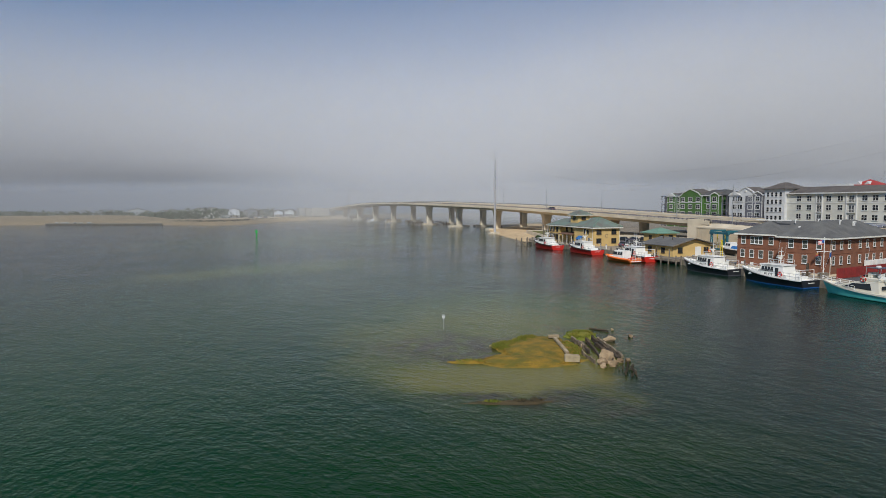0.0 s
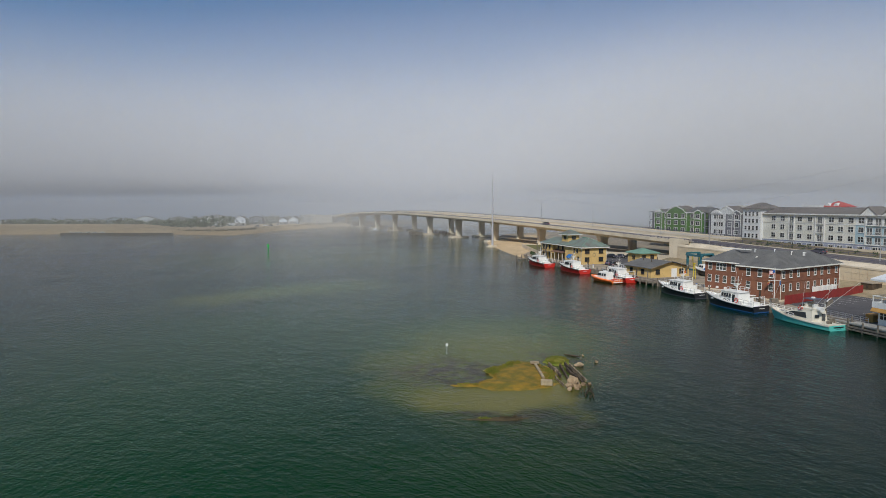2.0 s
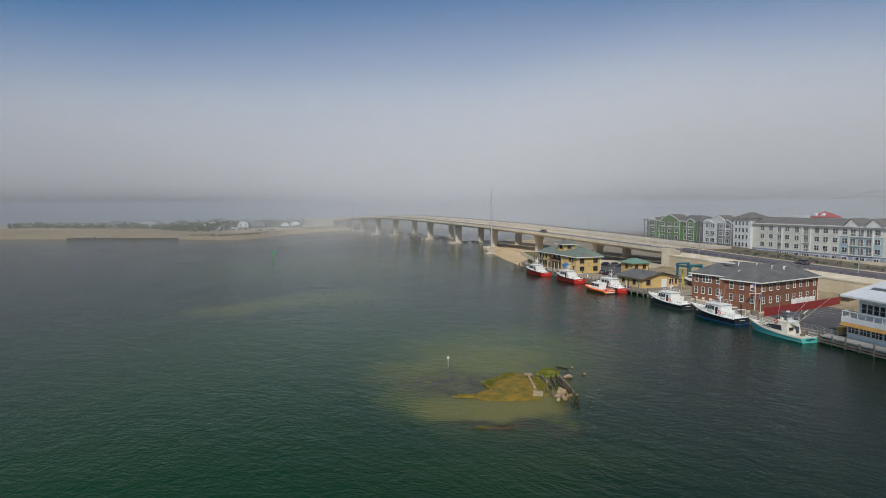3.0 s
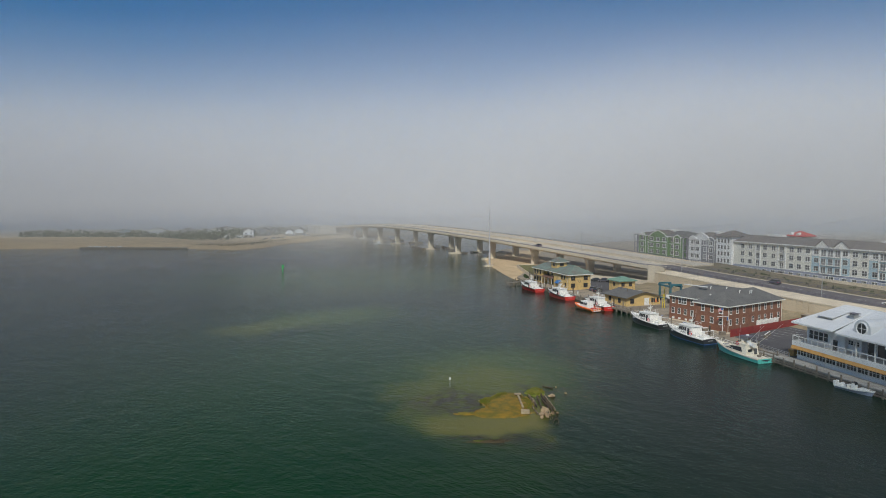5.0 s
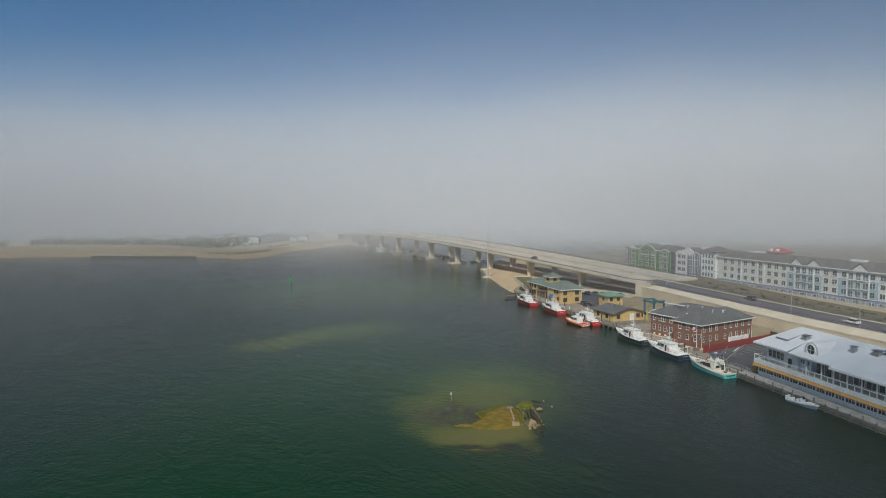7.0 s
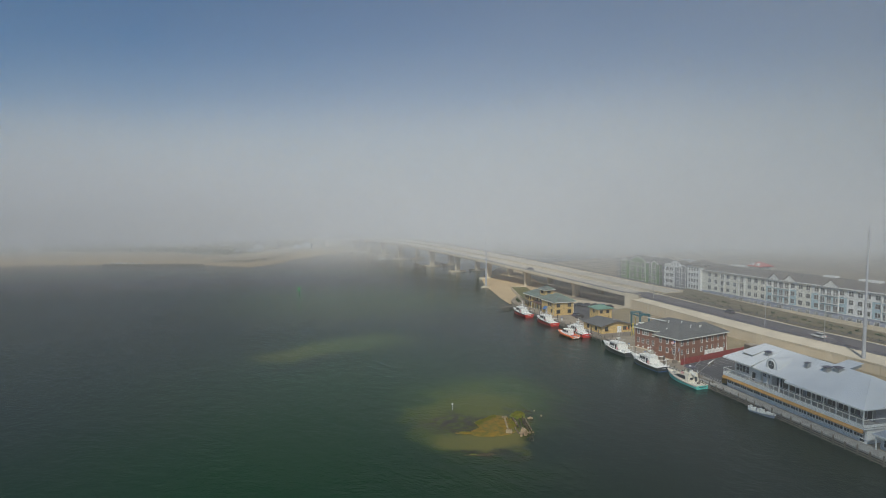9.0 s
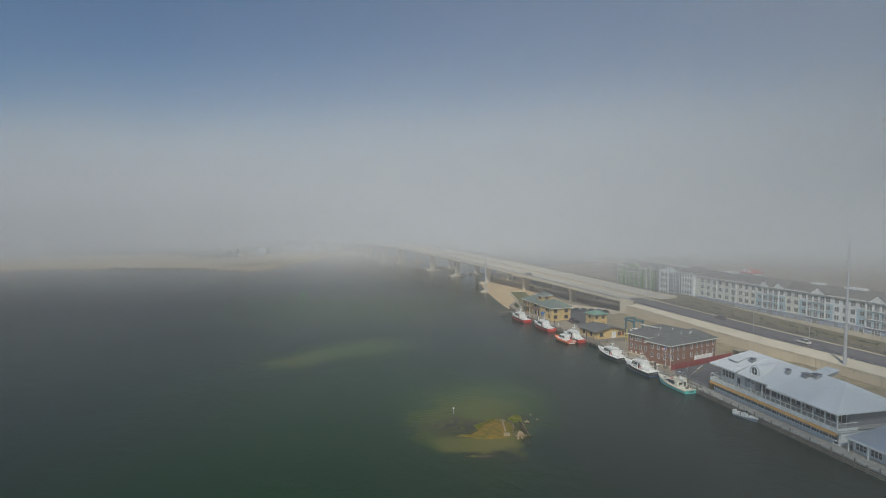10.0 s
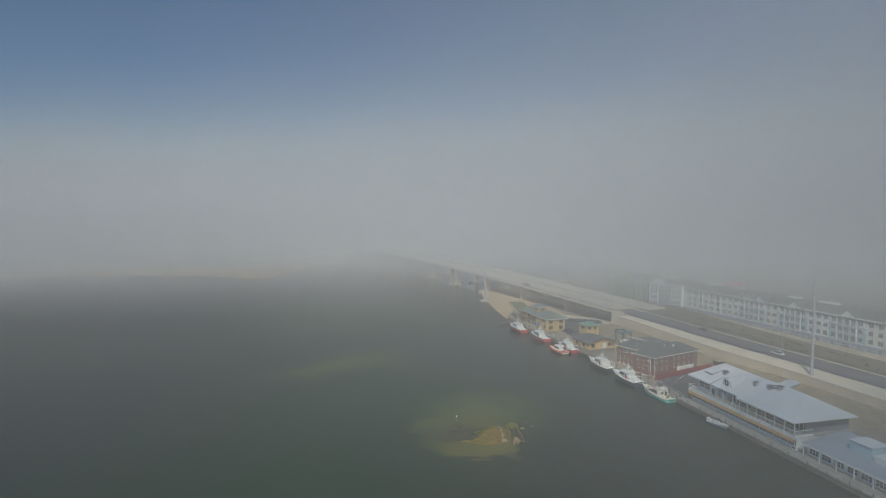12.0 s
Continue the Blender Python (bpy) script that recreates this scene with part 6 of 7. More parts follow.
def pilot_boat(x, y, turn, L, B, hull, stripe, label, name="pilot_boat", word="", rub="rubber", scale=1.0):
    t = thing(name, pose(x, y, 0, 0, 0, turn) @ Matrix.Diagonal((1, 1, 1.04, 1)), label, "boat", "working boats at the quay")
    h0, h1 = 1.3, 2.4
    R = hull_parts(t, L, B, h0, h1, hull, "gelcoat" if hull != "orange_paint" else "deck_grey", stripe, rub)
    c0, c1 = L * 0.29, L * 0.67
    bw = B * 0.36
    trunk = deckhouse("trunk_cabin", t, bw * 0.9, c1 - 0.3, L * 0.82, 1.3, 2.2, 0.9)
    house = deckhouse("wheelhouse", t, bw, c0, c1, 1.15, 3.35, 0.75)
    n = 4
    side_windows(house, bw, [c0 + 2.0 + (c1 - 2.9 - c0) * (k + 0.5) / n for k in range(n)], 2.2, 3.0, (c1 - c0 - 2.6) / n * 0.74)
    front_windows(house, bw, c1, 0.75, 2.15, 3.1, 1.15, 3.35, 4)
    part("side_door", boxes((-bw * 1.0 - 0.03, -bw * 0.85, c0 + 1.0, c0 + 1.55, 1.3, 2.9)), "pane", house, "dark side door")
    part("visor", boxes((-bw * 0.9, bw * 0.9, c0 - 0.1, c1 - 0.6, 3.33, 3.43, 0.04)), "gelcoat", house)
    part("house_stripe", boxes((-bw * 1.0, -bw * 0.9, c0 + 0.1, c1 - 0.4, 2.3, 2.36), (bw * 0.9, bw * 1.0, c0 + 0.1, c1 - 0.4, 2.3, 2.36)), "deck_grey", house)
    part("hand_rail", rods(0.03, ((-bw * 0.93, c0 + 0.2, 3.2), (-bw * 0.9, c1 - 0.9, 3.2))), "steel", house)
    # flying rails, mast, radar and aerials
    for xx in (-bw * 0.75, bw * 0.75):
        bm = bmesh.new()
        for k in range(4):
            yy = c0 + 0.2 + k * (c1 - c0 - 2.3) / 3
            rod(bm, (xx, yy, 3.42), (xx, yy, 4.25), 0.03, n=5)
        rod(bm, (xx, c0 + 0.2, 4.25), (xx, c1 - 2.1, 4.25), 0.03, n=5)
        rod(bm, (xx, c0 + 0.2, 3.9), (xx, c1 - 2.1, 3.9), 0.025, n=5)
        part("roof_rail", bm, "gelcoat", house)
    ym = c0 + (c1 - c0) * 0.35
    m = part("mast", rod(bmesh.new(), (0, ym, 3.5), (0, ym - 0.2, 6.4), 0.1, 0.04), "gelcoat", t, "white mast with radar")
    part("spreader", boxes((-0.9, 0.9, ym - 0.1, ym, 4.9, 4.97), (-0.5, 0.5, ym - 0.14, ym - 0.04, 5.6, 5.66)), "gelcoat", m)
    part("radar", boxes((-0.7, 0.7, ym + 0.05, ym + 0.35, 4.55, 4.72), (-0.18, 0.18, ym - 0.05, ym + 0.4, 4.3, 4.55)), "gelcoat", m)
    part("aerial", rods(0.018, ((-0.8, ym - 0.1, 4.95), (-0.85, ym - 0.5, 7.6)), ((0.8, ym - 0.1, 4.95), (0.85, ym - 0.5, 7.2)), n=4), "gelcoat", m)
    part("search_light", rod(bmesh.new(), (0.5, c1 - 1.3, 3.62), (0.5, c1 - 1.0, 3.75), 0.16, 0.16), "steel", house)
    guard(t, R, 7, 11, 0.85)
    guard(t, R, 0, 3, 0.95, "stern_rail")
    part("engine_box", boxes((-bw * 0.7, bw * 0.7, L * 0.1, L * 0.22, 1.1, 1.75, 0.06)), "gelcoat", t)
    part("locker", boxes((-bw, -bw * 0.5, L * 0.24, L * 0.29, 1.1, 1.9, 0.05), (bw * 0.4, bw, L * 0.24, L * 0.28, 1.1, 2.3, 0.05)), "gelcoat", t)
    part("stern_arch", rods(0.05, ((-bw, L * 0.06, 1.2), (-bw, L * 0.06, 2.9)), ((bw, L * 0.06, 1.2), (bw, L * 0.06, 2.9)), ((-bw, L * 0.06, 2.9), (bw, L * 0.06, 2.9))), "gelcoat", t)
    ring_buoy(t, (-bw * 1.02 - 0.06, c0 + 0.45, 1.85), (1, 0, 0.08))
    fm = mesh_of("fender", rod(bmesh.new(), (0, 0, -0.3), (0, 0, 0.35), 0.14, 0.14), "rubber")
    for k in (2, 4, 6):
        shared("fender", fm, t, pose(R[k][-1][0] + 0.1, R[k][0][1], 0.75))
    if word:
        cu = bpy.data.curves.new("lettering", "FONT")
        cu.body, cu.size, cu.extrude, cu.align_x = word, 0.66, 0.012, "CENTER"
        cu.materials.append(M["black_paint"])
        tx = new("lettering", cu)
        tx.parent = t
        tx.matrix_local = pose(-bw * 1.0 - 0.03, c0 + 2.9, 1.5, 84, 0, -90)
        tagged(tx, "black capital lettering on the cabin side")
    # name bars on the quarter
    part("name_bar", boxes((-B * 0.16, B * 0.16, -0.05, -0.02, 0.78, 0.9)), "gelcoat", t)
    return t


def orange_boat(x, y, turn):
    t = thing("response_boat", pose(x, y, 0, 0, 0, turn), "small response boat with a white hull and an orange foam collar", "boat", "working boats at the quay")
    L, B = 11.4, 3.5
    R = hull_parts(t, L, B, 0.85, 1.25, "orange_paint", "deck_grey", None, "orange_paint")
    for s in (0, -1):
        bm = bmesh.new()
        k = 1 if s == 0 else -1
        loft(bm, [[(a[s][0] + 0.02 * k + 0.28 * math.cos(j * math.tau / 8), a[0][1], a[0][2] - 0.1 + 0.28 * math.sin(j * math.tau / 8)) for j in range(8)] for a in R])
        part("collar", bm, "orange_paint", t, "bright orange foam collar")
    house = deckhouse("wheelhouse", t, 1.25, 3.0, 7.4, 0.75, 2.75, 0.7)
    side_windows(house, 1.25, [3.8, 4.8, 5.8, 6.5], 1.7, 2.4, 0.75)
    front_windows(house, 1.25, 7.4, 0.7, 1.75, 2.5, 0.75, 2.75)
    part("fore_deck", boxes((-1.0, 1.0, 7.4, 10.2, 0.95, 1.2, 0.05)), "gelcoat", t)
    guard(t, R, 0, 3, 0.8, "stern_rail", mat="gelcoat")
    m = part("mast", rods(0.05, ((-0.9, 3.4, 2.7), (-0.6, 3.2, 4.2)), ((0.9, 3.4, 2.7), (0.6, 3.2, 4.2)), ((-0.6, 3.2, 4.2), (0.6, 3.2, 4.2))), "gelcoat", t)
    part("radar", boxes((-0.3, 0.3, 2.95, 3.45, 4.2, 4.5)), "gelcoat", m)
    part("aerial", rods(0.018, ((0.6, 3.2, 4.2), (0.7, 2.8, 6.6)), ((-0.6, 3.2, 4.2), (-0.7, 2.8, 6.2)), n=4), "gelcoat", m)
    part("swim_platform", boxes((-1.3, 1.3, -0.7, 0.0, 0.3, 0.42)), "gelcoat", t)
    part("stern_frame", rods(0.04, *[((xx, -0.6, 0.4), (xx, -0.6, 1.5)) for xx in (-1.2, -0.4, 0.4, 1.2)], ((-1.2, -0.6, 1.5), (1.2, -0.6, 1.5)), ((-1.2, -0.6, 1.0), (1.2, -0.6, 1.0))), "gelcoat", t)
    part("bench", boxes((-0.9, 0.9, 0.8, 1.5, 0.7, 1.15)), "red_paint", t)


def sport_boat(x, y, turn):
    t = thing("sport_fishing_boat", pose(x, y, 0, 0, 0, turn) @ Matrix.Diagonal((1, 1, 0.88, 1)), "turquoise sport fishing boat with a cream cabin and bow rail", "boat", "working boats at the quay")
    L, B = 14.4, 4.6
    R = hull_parts(t, L, B, 1.05, 2.25, "teal_paint", "cream_gel", None, "cream_gel", 0.93, 2.1)
    bw = 1.75
    # long raked cabin
    bm = bmesh.new()
    prof = [(3.6, 0.9), (11.0, 1.75), (8.6, 2.5), (6.8, 3.1), (3.9, 3.15)]
    loft(bm, [[(s * bw * (1 - 0.1 * (z - 1) / 2), y_, z) for y_, z in prof] for s in (-1, 1)])
    bmesh.ops.bevel(bm, geom=list(bm.edges), offset=0.07, segments=2, affect="EDGES")
    house = part("cabin", bm, "cream_gel", t)
    for s in (-1, 1):
        bm = bmesh.new()
        loft(bm, [[(s * bw * 0.985 + 0.02 * d, 4.9, 1.65), (s * bw * 0.985 + 0.02 * d, 9.6, 1.8), (s * bw * 0.935 + 0.02 * d, 7.9, 2.55), (s * bw * 0.925 + 0.02 * d, 5.2, 2.75)] for d in (-1.5, 1.5)])
        part("cabin_window", bm, "pane", house)
    part("cockpit_window", boxes((-1.3, -0.35, 3.52, 3.62, 1.9, 2.5)), "pane", house)
    part("cockpit_door", boxes((0.35, 1.05, 3.52, 3.62, 1.2, 2.6)), "grey_pane", house)
    part("fly_bridge", boxes((-1.45, 1.45, 3.9, 6.7, 3.1, 3.75, 0.12)), "cream_gel", t)
    part("fly_visor", loft(bmesh.new(), [[(xx, 6.5, 3.6), (xx, 7.1, 3.55), (xx, 6.3, 4.2), (xx, 6.1, 4.2)] for xx in (-1.3, 1.3)]), "pane", t)
    part("helm_seat", boxes((-0.5, 0.5, 4.5, 5.0, 3.7, 4.4, 0.08)), "gelcoat", t)
    part("fly_console", boxes((-0.8, 0.8, 5.6, 6.3, 3.7, 4.55, 0.1)), "cream_gel", t)
    for xx in (-1.38, 1.38):
        part("fly_rail", rods(0.03, ((xx, 3.9, 3.7), (xx, 3.9, 4.4)), ((xx, 5.2, 3.7), (xx, 5.2, 4.4)), ((xx, 3.9, 4.4), (xx, 5.6, 4.4))), "gelcoat", t)
    top = part("hard_top", boxes((-1.3, 1.3, 3.9, 6.3, 5.35, 5.47, 0.05)), "rail_steel", t, "dark canvas hard top")
    part("top_leg", rods(0.05, *[((xx, yy, 3.7), (xx * 0.95, yy - 0.1, 5.4)) for xx in (-1.3, 1.3) for yy in (4.0, 6.2)]), "steel", top)
    part("radar_dome", rod(bmesh.new(), (0, 5.2, 5.5), (0, 5.2, 5.75), 0.35, 0.3, 12), "gelcoat", top)
    part("tender_cover", rod(bmesh.new(), (-0.3, 3.0, 3.5), (-0.3, 4.4, 3.6), 0.5, 0.45, 10), "gelcoat", t)
    for s in (-1, 1):
        part("outrigger", rods(0.03, ((s * 1.6, 4.6, 3.0), (s * 2.4, -1.5, 9.5))), "gelcoat", t)
    part("aerial", rods(0.02, ((-1.4, 6.0, 5.4), (-1.5, 5.6, 9.0)), ((1.2, 3.5, 5.4), (1.3, 3.0, 8.2)), n=4), "gelcoat", t)
    guard(t, R, 6, 12, 0.75, "bow_rail", 0.035, 0.15, "gelcoat")
    part("cockpit_coaming", boxes((-2.2, -1.85, 0.3, 3.6, 0.95, 1.25), (1.85, 2.2, 0.3, 3.6, 0.95, 1.25), (-1.85, 1.85, 0.1, 0.4, 0.95, 1.2)), "cream_gel", t)
    part("fighting_chair", boxes((-0.35, 0.35, 1.6, 2.2, 0.9, 1.5, 0.05), (-0.35, 0.35, 1.5, 1.6, 1.4, 2.1)), "timber", t)
    part("hatch", boxes((-0.5, 0.5, 10.9, 11.8, 1.85, 2.05, 0.05)), "deck_grey", t)
    ring_buoy(t, (-1.7, 6.2, 3.45), (1, 0, 0.1))
    part("name_bar", boxes((-1.3, 0.9, -0.06, -0.02, 0.6, 0.8), (-0.6, 0.4, -0.06, -0.02, 0.38, 0.46)), "black_paint", t, "dark bars of unreadable lettering")


def skiff(x, y, turn):
    t = thing("motor_skiff", pose(x, y, 0, 0, 0, turn), "small white open motor boat with a grey-blue hull", "boat")
    L, B = 6.6, 2.2
    R = hull_parts(t, L, B, 0.62, 0.95, "siding_slate", "gelcoat", None, "gelcoat", 0.8, 2.0)
    part("fore_deck", boxes((-0.7, 0.7, 4.0, 5.6, 0.75, 1.0, 0.06)), "gelcoat", t)
    part("console", boxes((-0.35, 0.35, 2.6, 3.4, 0.6, 1.4, 0.06)), "gelcoat", t)
    part("wind_screen", loft(bmesh.new(), [[(xx, 3.3, 1.35), (xx, 3.45, 1.35), (xx, 3.2, 1.8), (xx, 3.15, 1.8)] for xx in (-0.35, 0.35)]), "pane", t)
    part("seat", boxes((-0.6, 0.6, 1.6, 2.2, 0.6, 1.05, 0.05), (-0.7, 0.7, 0.4, 0.9, 0.6, 0.95, 0.05)), "gelcoat", t)
    part("folded_top", rods(0.05, ((-0.9, 2.0, 1.2), (0.9, 2.0, 1.2)), ((-0.9, 2.3, 0.7), (-0.9, 2.0, 1.5)), ((0.9, 2.3, 0.7), (0.9, 2.0, 1.5))), "rail_steel", t)
    for xx in (-0.35, 0.35):
        part("outboard", boxes((xx - 0.18, xx + 0.18, -0.6, -0.05, 0.45, 1.2, 0.08), (xx - 0.07, xx + 0.07, -0.4, -0.2, -0.4, 0.45)), "gelcoat", t)


long_block()
gabled_block(34.5, 67.2, "siding_green", "siding_green", "green_apartment_house", "bright green four-storey house with white trim and a gable", 51.5, 14.0, "siding_green")
gabled_block(12.8, 30.2, "siding_grey", "siding_white", "grey_apartment_house", "grey and white four-storey house with a two-tone gabled bay", 21.5, 10.0, "siding_white", "siding_grey")
red_roof_house()
road_planting()
verge_shrubs()
BT = -8.6
sport_boat(79.9, 19.9, -12.4)
pilot_boat(84.9, 36.8, BT, 14.2, 4.7, "black_paint", "blue_paint", "black-hulled pilot boat with a white wheelhouse", word="PILOT", rub="gelcoat")
pilot_boat(90.3, 54.4, BT, 14.0, 4.6, "black_paint", "rail_steel", "black-hulled pilot boat with a white deckhouse and rails", word="PILOT", rub="gelcoat")
orange_boat(93.6, 83.2, BT)
pilot_boat(98.4, 82.4, BT, 13.6, 4.4, "red_paint", None, "red-hulled pilot boat moored behind an orange boat")
pilot_boat(102.3, 104.7, BT, 14.6, 4.6, "red_paint", None, "red-hulled pilot boat with a white wheelhouse at the quay")
pilot_boat(105.8, 125.4, BT, 14.8, 4.6, "red_paint", None, "red-hulled pilot boat moored before the yellow house")
skiff(75.1, 3.4, 172)


# ---- the islet with its wreck ----
def blob(rng, sx, sy, sz, n=10, rough=0.25):
    """An uneven boulder."""
    bm = bmesh.new()
    bmesh.ops.create_icosphere(bm, subdivisions=3, radius=1)
    for k in range(7):
        d = Vector((rng.gauss(0, 1), rng.gauss(0, 1), rng.gauss(0, 0.8))).normalized()
        for v in bm.verts:
            e = v.co.dot(d) - rng.uniform(0.62, 0.64)
            if e > 0:
                v.co -= d * e
    o = Vector((rng.uniform(-50, 50), rng.uniform(-50, 50), rng.uniform(-50, 50)))
    for v in bm.verts:
        k = 1 + rough * noise.noise(v.co * 1.3 + o) + rough * 0.6 * noise.noise(v.co * 3.1 + o)
        v.co = Vector((v.co.x * sx * k, v.co.y * sy * k, v.co.z * sz * k))
    return bm


def mound(cx, cy, rx, ry, turn, h, wob, res, seed):
    """A low bank of marsh soil: a grid with a noisy outline that sinks below the water."""
    bm = bmesh.new()
    rows = []
    for i in range(res + 1):
        row = []
        for j in range(res + 1):
            u, v = -1.3 + 2.6 * i / res, -1.3 + 2.6 * j / res
            d = math.hypot(u, v) + wob * noise.noise((u * 1.4 + seed, v * 1.4, 0)) + 0.25 * wob * noise.noise((u * 5 + seed, v * 5, 2))
            z = h * (1 - d ** 2) + 0.06 * noise.noise((u * 9, v * 9, seed)) - 0.02
            row.append(bm.verts.new((u * rx, v * ry, max(z, -0.5))))
        rows.append(row)
    for i in range(res):
        for j in range(res):
            q = (rows[i][j], rows[i + 1][j], rows[i + 1][j + 1], rows[i][j + 1])
            if max(p.co.z for p in q) > -0.25:
                bm.faces.new(q)
    loose = [v for v in bm.verts if not v.link_faces]
    bmesh.ops.delete(bm, geom=loose, context="VERTS")
    bmesh.ops.transform(bm, matrix=pose(cx, cy, 0, 0, 0, turn), verts=bm.verts)
    return bm


def tufts(cx, cy, rx, ry, turn, n, h, seed, fall=1.0):
    """Marsh grass: thin upright blades in a patch."""
    rnd = random.Random(seed)
    bm = bmesh.new()
    m = pose(cx, cy, 0, 0, 0, turn)
    for k in range(n):
        a, r = rnd.uniform(0, math.tau), math.sqrt(rnd.random())
        if noise.noise((r * math.cos(a) * 3 + seed, r * math.sin(a) * 3, 5)) < -0.15:
            continue
        p = m @ Vector((rx * r * math.cos(a), ry * r * math.sin(a), 0.1))
        hh = h * rnd.uniform(0.5, 1.2) * (1 - 0.5 * r * fall)
        d = Vector((rnd.gauss(0, 0.35), rnd.gauss(0, 0.35), 1)).normalized() * hh
        s = Vector((rnd.gauss(0, 1), rnd.gauss(0, 1), 0)).normalized() * 0.045
        bm.faces.new([bm.verts.new(q) for q in (p - s, p + s, p + d * 0.6 + s * 0.7 + d.orthogonal() * 0.05, p + d)])
    return bm


def islet():
    t = thing("marsh_islet", pose(0, 0, 0), "small low marsh islet of brown and green grass", "islet")
    part("bank", mound(18.0, 26.6, 6.0, 4.3, 46, 0.5, 0.22, 70, 3.0), "marsh", t, "yellow-brown grassy bank")
    part("bank", mound(14.2, 23.6, 5.0, 2.4, -30, 0.42, 0.25, 60, 14.0), "marsh", t, "yellow-brown grassy foot of the bank")
    part("bank", mound(26.0, 29.2, 2.3, 1.9, 40, 0.45, 0.3, 24, 8.0), "reed", t, "green grassy bank")
    part("bank", mound(9.6, 26.0, 2.1, 0.75, -32, 0.2, 0.4, 24, 12.0), "marsh", t, "low grassy tail of the bank")
    part("grass", tufts(18.0, 26.6, 5.2, 3.7, 46, 5000, 0.2, 2), "marsh", t)
    part("grass", tufts(18.6, 30.0, 3.0, 1.2, 35, 2000, 0.5, 6), "reed", t, "taller green grass")
    part("grass", tufts(20.8, 25.0, 2.6, 1.0, 60, 1200, 0.35, 16), "reed", t, "taller green grass")
    part("grass", tufts(26.0, 29.2, 2.0, 1.6, 40, 2200, 0.55, 7), "reed", t)
    part("grass", tufts(9.6, 26.0, 1.5, 0.5, -32, 300, 0.3, 17), "reed", t)
    part("grass", tufts(14.0, 23.6, 4.6, 1.9, -30, 2600, 0.16, 21), "marsh", t, "short brown grass along the foot")
    part("grass", tufts(15.6, 29.4, 1.8, 1.1, 40, 1300, 0.5, 22), "reed", t, "taller green grass")
    g = thing("driftwood_log", pose(14.6, 30.3, 0.0, 0, 0, 2), "pale driftwood log stranded beside the islet", "log")
    part("trunk", rod(bmesh.new(), (0, 0, 0), (2.9, 0.2, 0.05), 0.13, 0.08), "old_concrete", g)
    part("branch", rod(bmesh.new(), (1.7, 0.1, 0.05), (2.3, 0.6, 0.12), 0.05, 0.03), "old_concrete", g)
    b = thing("mud_bar", pose(0, 0, 0), "thin brown mud bar with sparse reeds awash", "mud bar")
    part("bank", mound(5.9, 14.9, 3.3, 0.55, -29, 0.09, 0.5, 40, 21.0), "mud", b)
    part("reeds", tufts(4.6, 15.5, 0.7, 0.25, -29, 120, 0.3, 9), "reed", b)
    part("reeds", tufts(7.2, 14.3, 1.2, 0.25, -29, 160, 0.35, 10), "mud", b)
    # the broken concrete frame
    f = thing("concrete_frame", pose(0, 0, 0), "broken H-shaped pale concrete frame lying on the islet", "concrete ruin")
    bm = boxes((-0.16, 0.16, -3.2, 3.2, 0.2, 0.48, 0.04))
    part("beam", bm, "old_concrete", f, "", pose(19.75, 25.3, 0.15, 0, 1, -30))
    part("head", boxes((-0.68, 0.68, -0.34, 0.34, -0.05, 0.6, 0.06)), "old_concrete", f, "", pose(17.5, 21.2, 0.1, 0, 2, -32))
    part("head", boxes((-0.58, 0.55, -0.22, 0.22, 0.2, 0.52, 0.04)), "old_concrete", f, "", pose(21.9, 28.9, 0.1, 0, -2, -32))
    # fallen beams
    rnd = random.Random(12)
    w = thing("wreck_timbers", pose(0, 0, 0), "rows of dark rotten wreck timbers and cormorant-like pegs in the shallows", "wreck")
    for (xa, ya), (xb, yb), wd, z in (((23.4, 27.8), (21.3, 23.0), 0.13, 0.3), ((22.4, 25.0), (21.0, 22.7), 0.15, 0.22), ((20.5, 23.1), (18.9, 19.7), 0.09, 0.15), ((24.4, 26.7), (20.6, 20.6), 0.15, 0.3), ((25.2, 26.6), (21.9, 19.6), 0.15, 0.42), ((25.7, 26.3), (22.6, 19.9), 0.13, 0.25), ((23.9, 24.8), (22.4, 21.2), 0.16, 0.2)):
        ln = math.hypot(xb - xa, yb - ya)
        bm = bmesh.new()
        n = 14
        rings = []
        for i in range(n + 1):
            y = ln * i / n
            k = 0.8 * wd * (1 + 0.5 * noise.noise((xa + y * 1.7, ya, 1)))
            dz = 0.16 * noise.noise((y * 0.9, xa, 4))
            up = 0.24 + 0.14 * noise.noise((y * 2.1, ya, 8))
            rings.append([(-k, y, -0.25 + dz), (k, y, -0.25 + dz), (k * 0.8, y, up * 0.8 + dz), (-k * 0.7, y, up + dz)])
        loft(bm, rings)
        part("beam", bm, "driftwood" if wd < 0.14 else "dark_timber", w, "", pose(xa, ya, z, rnd.uniform(-3, 2), 0, math.degrees(math.atan2(-(xb - xa), yb - ya))))
    # short dark pegs added in place of perched cormorants
    for i in range(16):
        s = i / 15
        x, y = 20.9 - 2.6 * s + rnd.uniform(-0.6, 1.0), 18.4 - 3.2 * s + rnd.uniform(-0.5, 0.5)
        part("cormorant_peg", rod(bmesh.new(), (0, 0, -0.6), (rnd.uniform(-0.1, 0.1), 0, rnd.uniform(0.12, 0.5)), 0.11, 0.06), "dark_timber", w, "", pose(x, y, 0))
    for i in range(5):
        part("cormorant_peg", rod(bmesh.new(), (0, 0, -0.6), (0, 0, rnd.uniform(0.2, 0.5)), 0.1, 0.06), "dark_timber", w, "", pose(19.3 + 0.25 * i, 15.2 + 0.35 * i, 0))
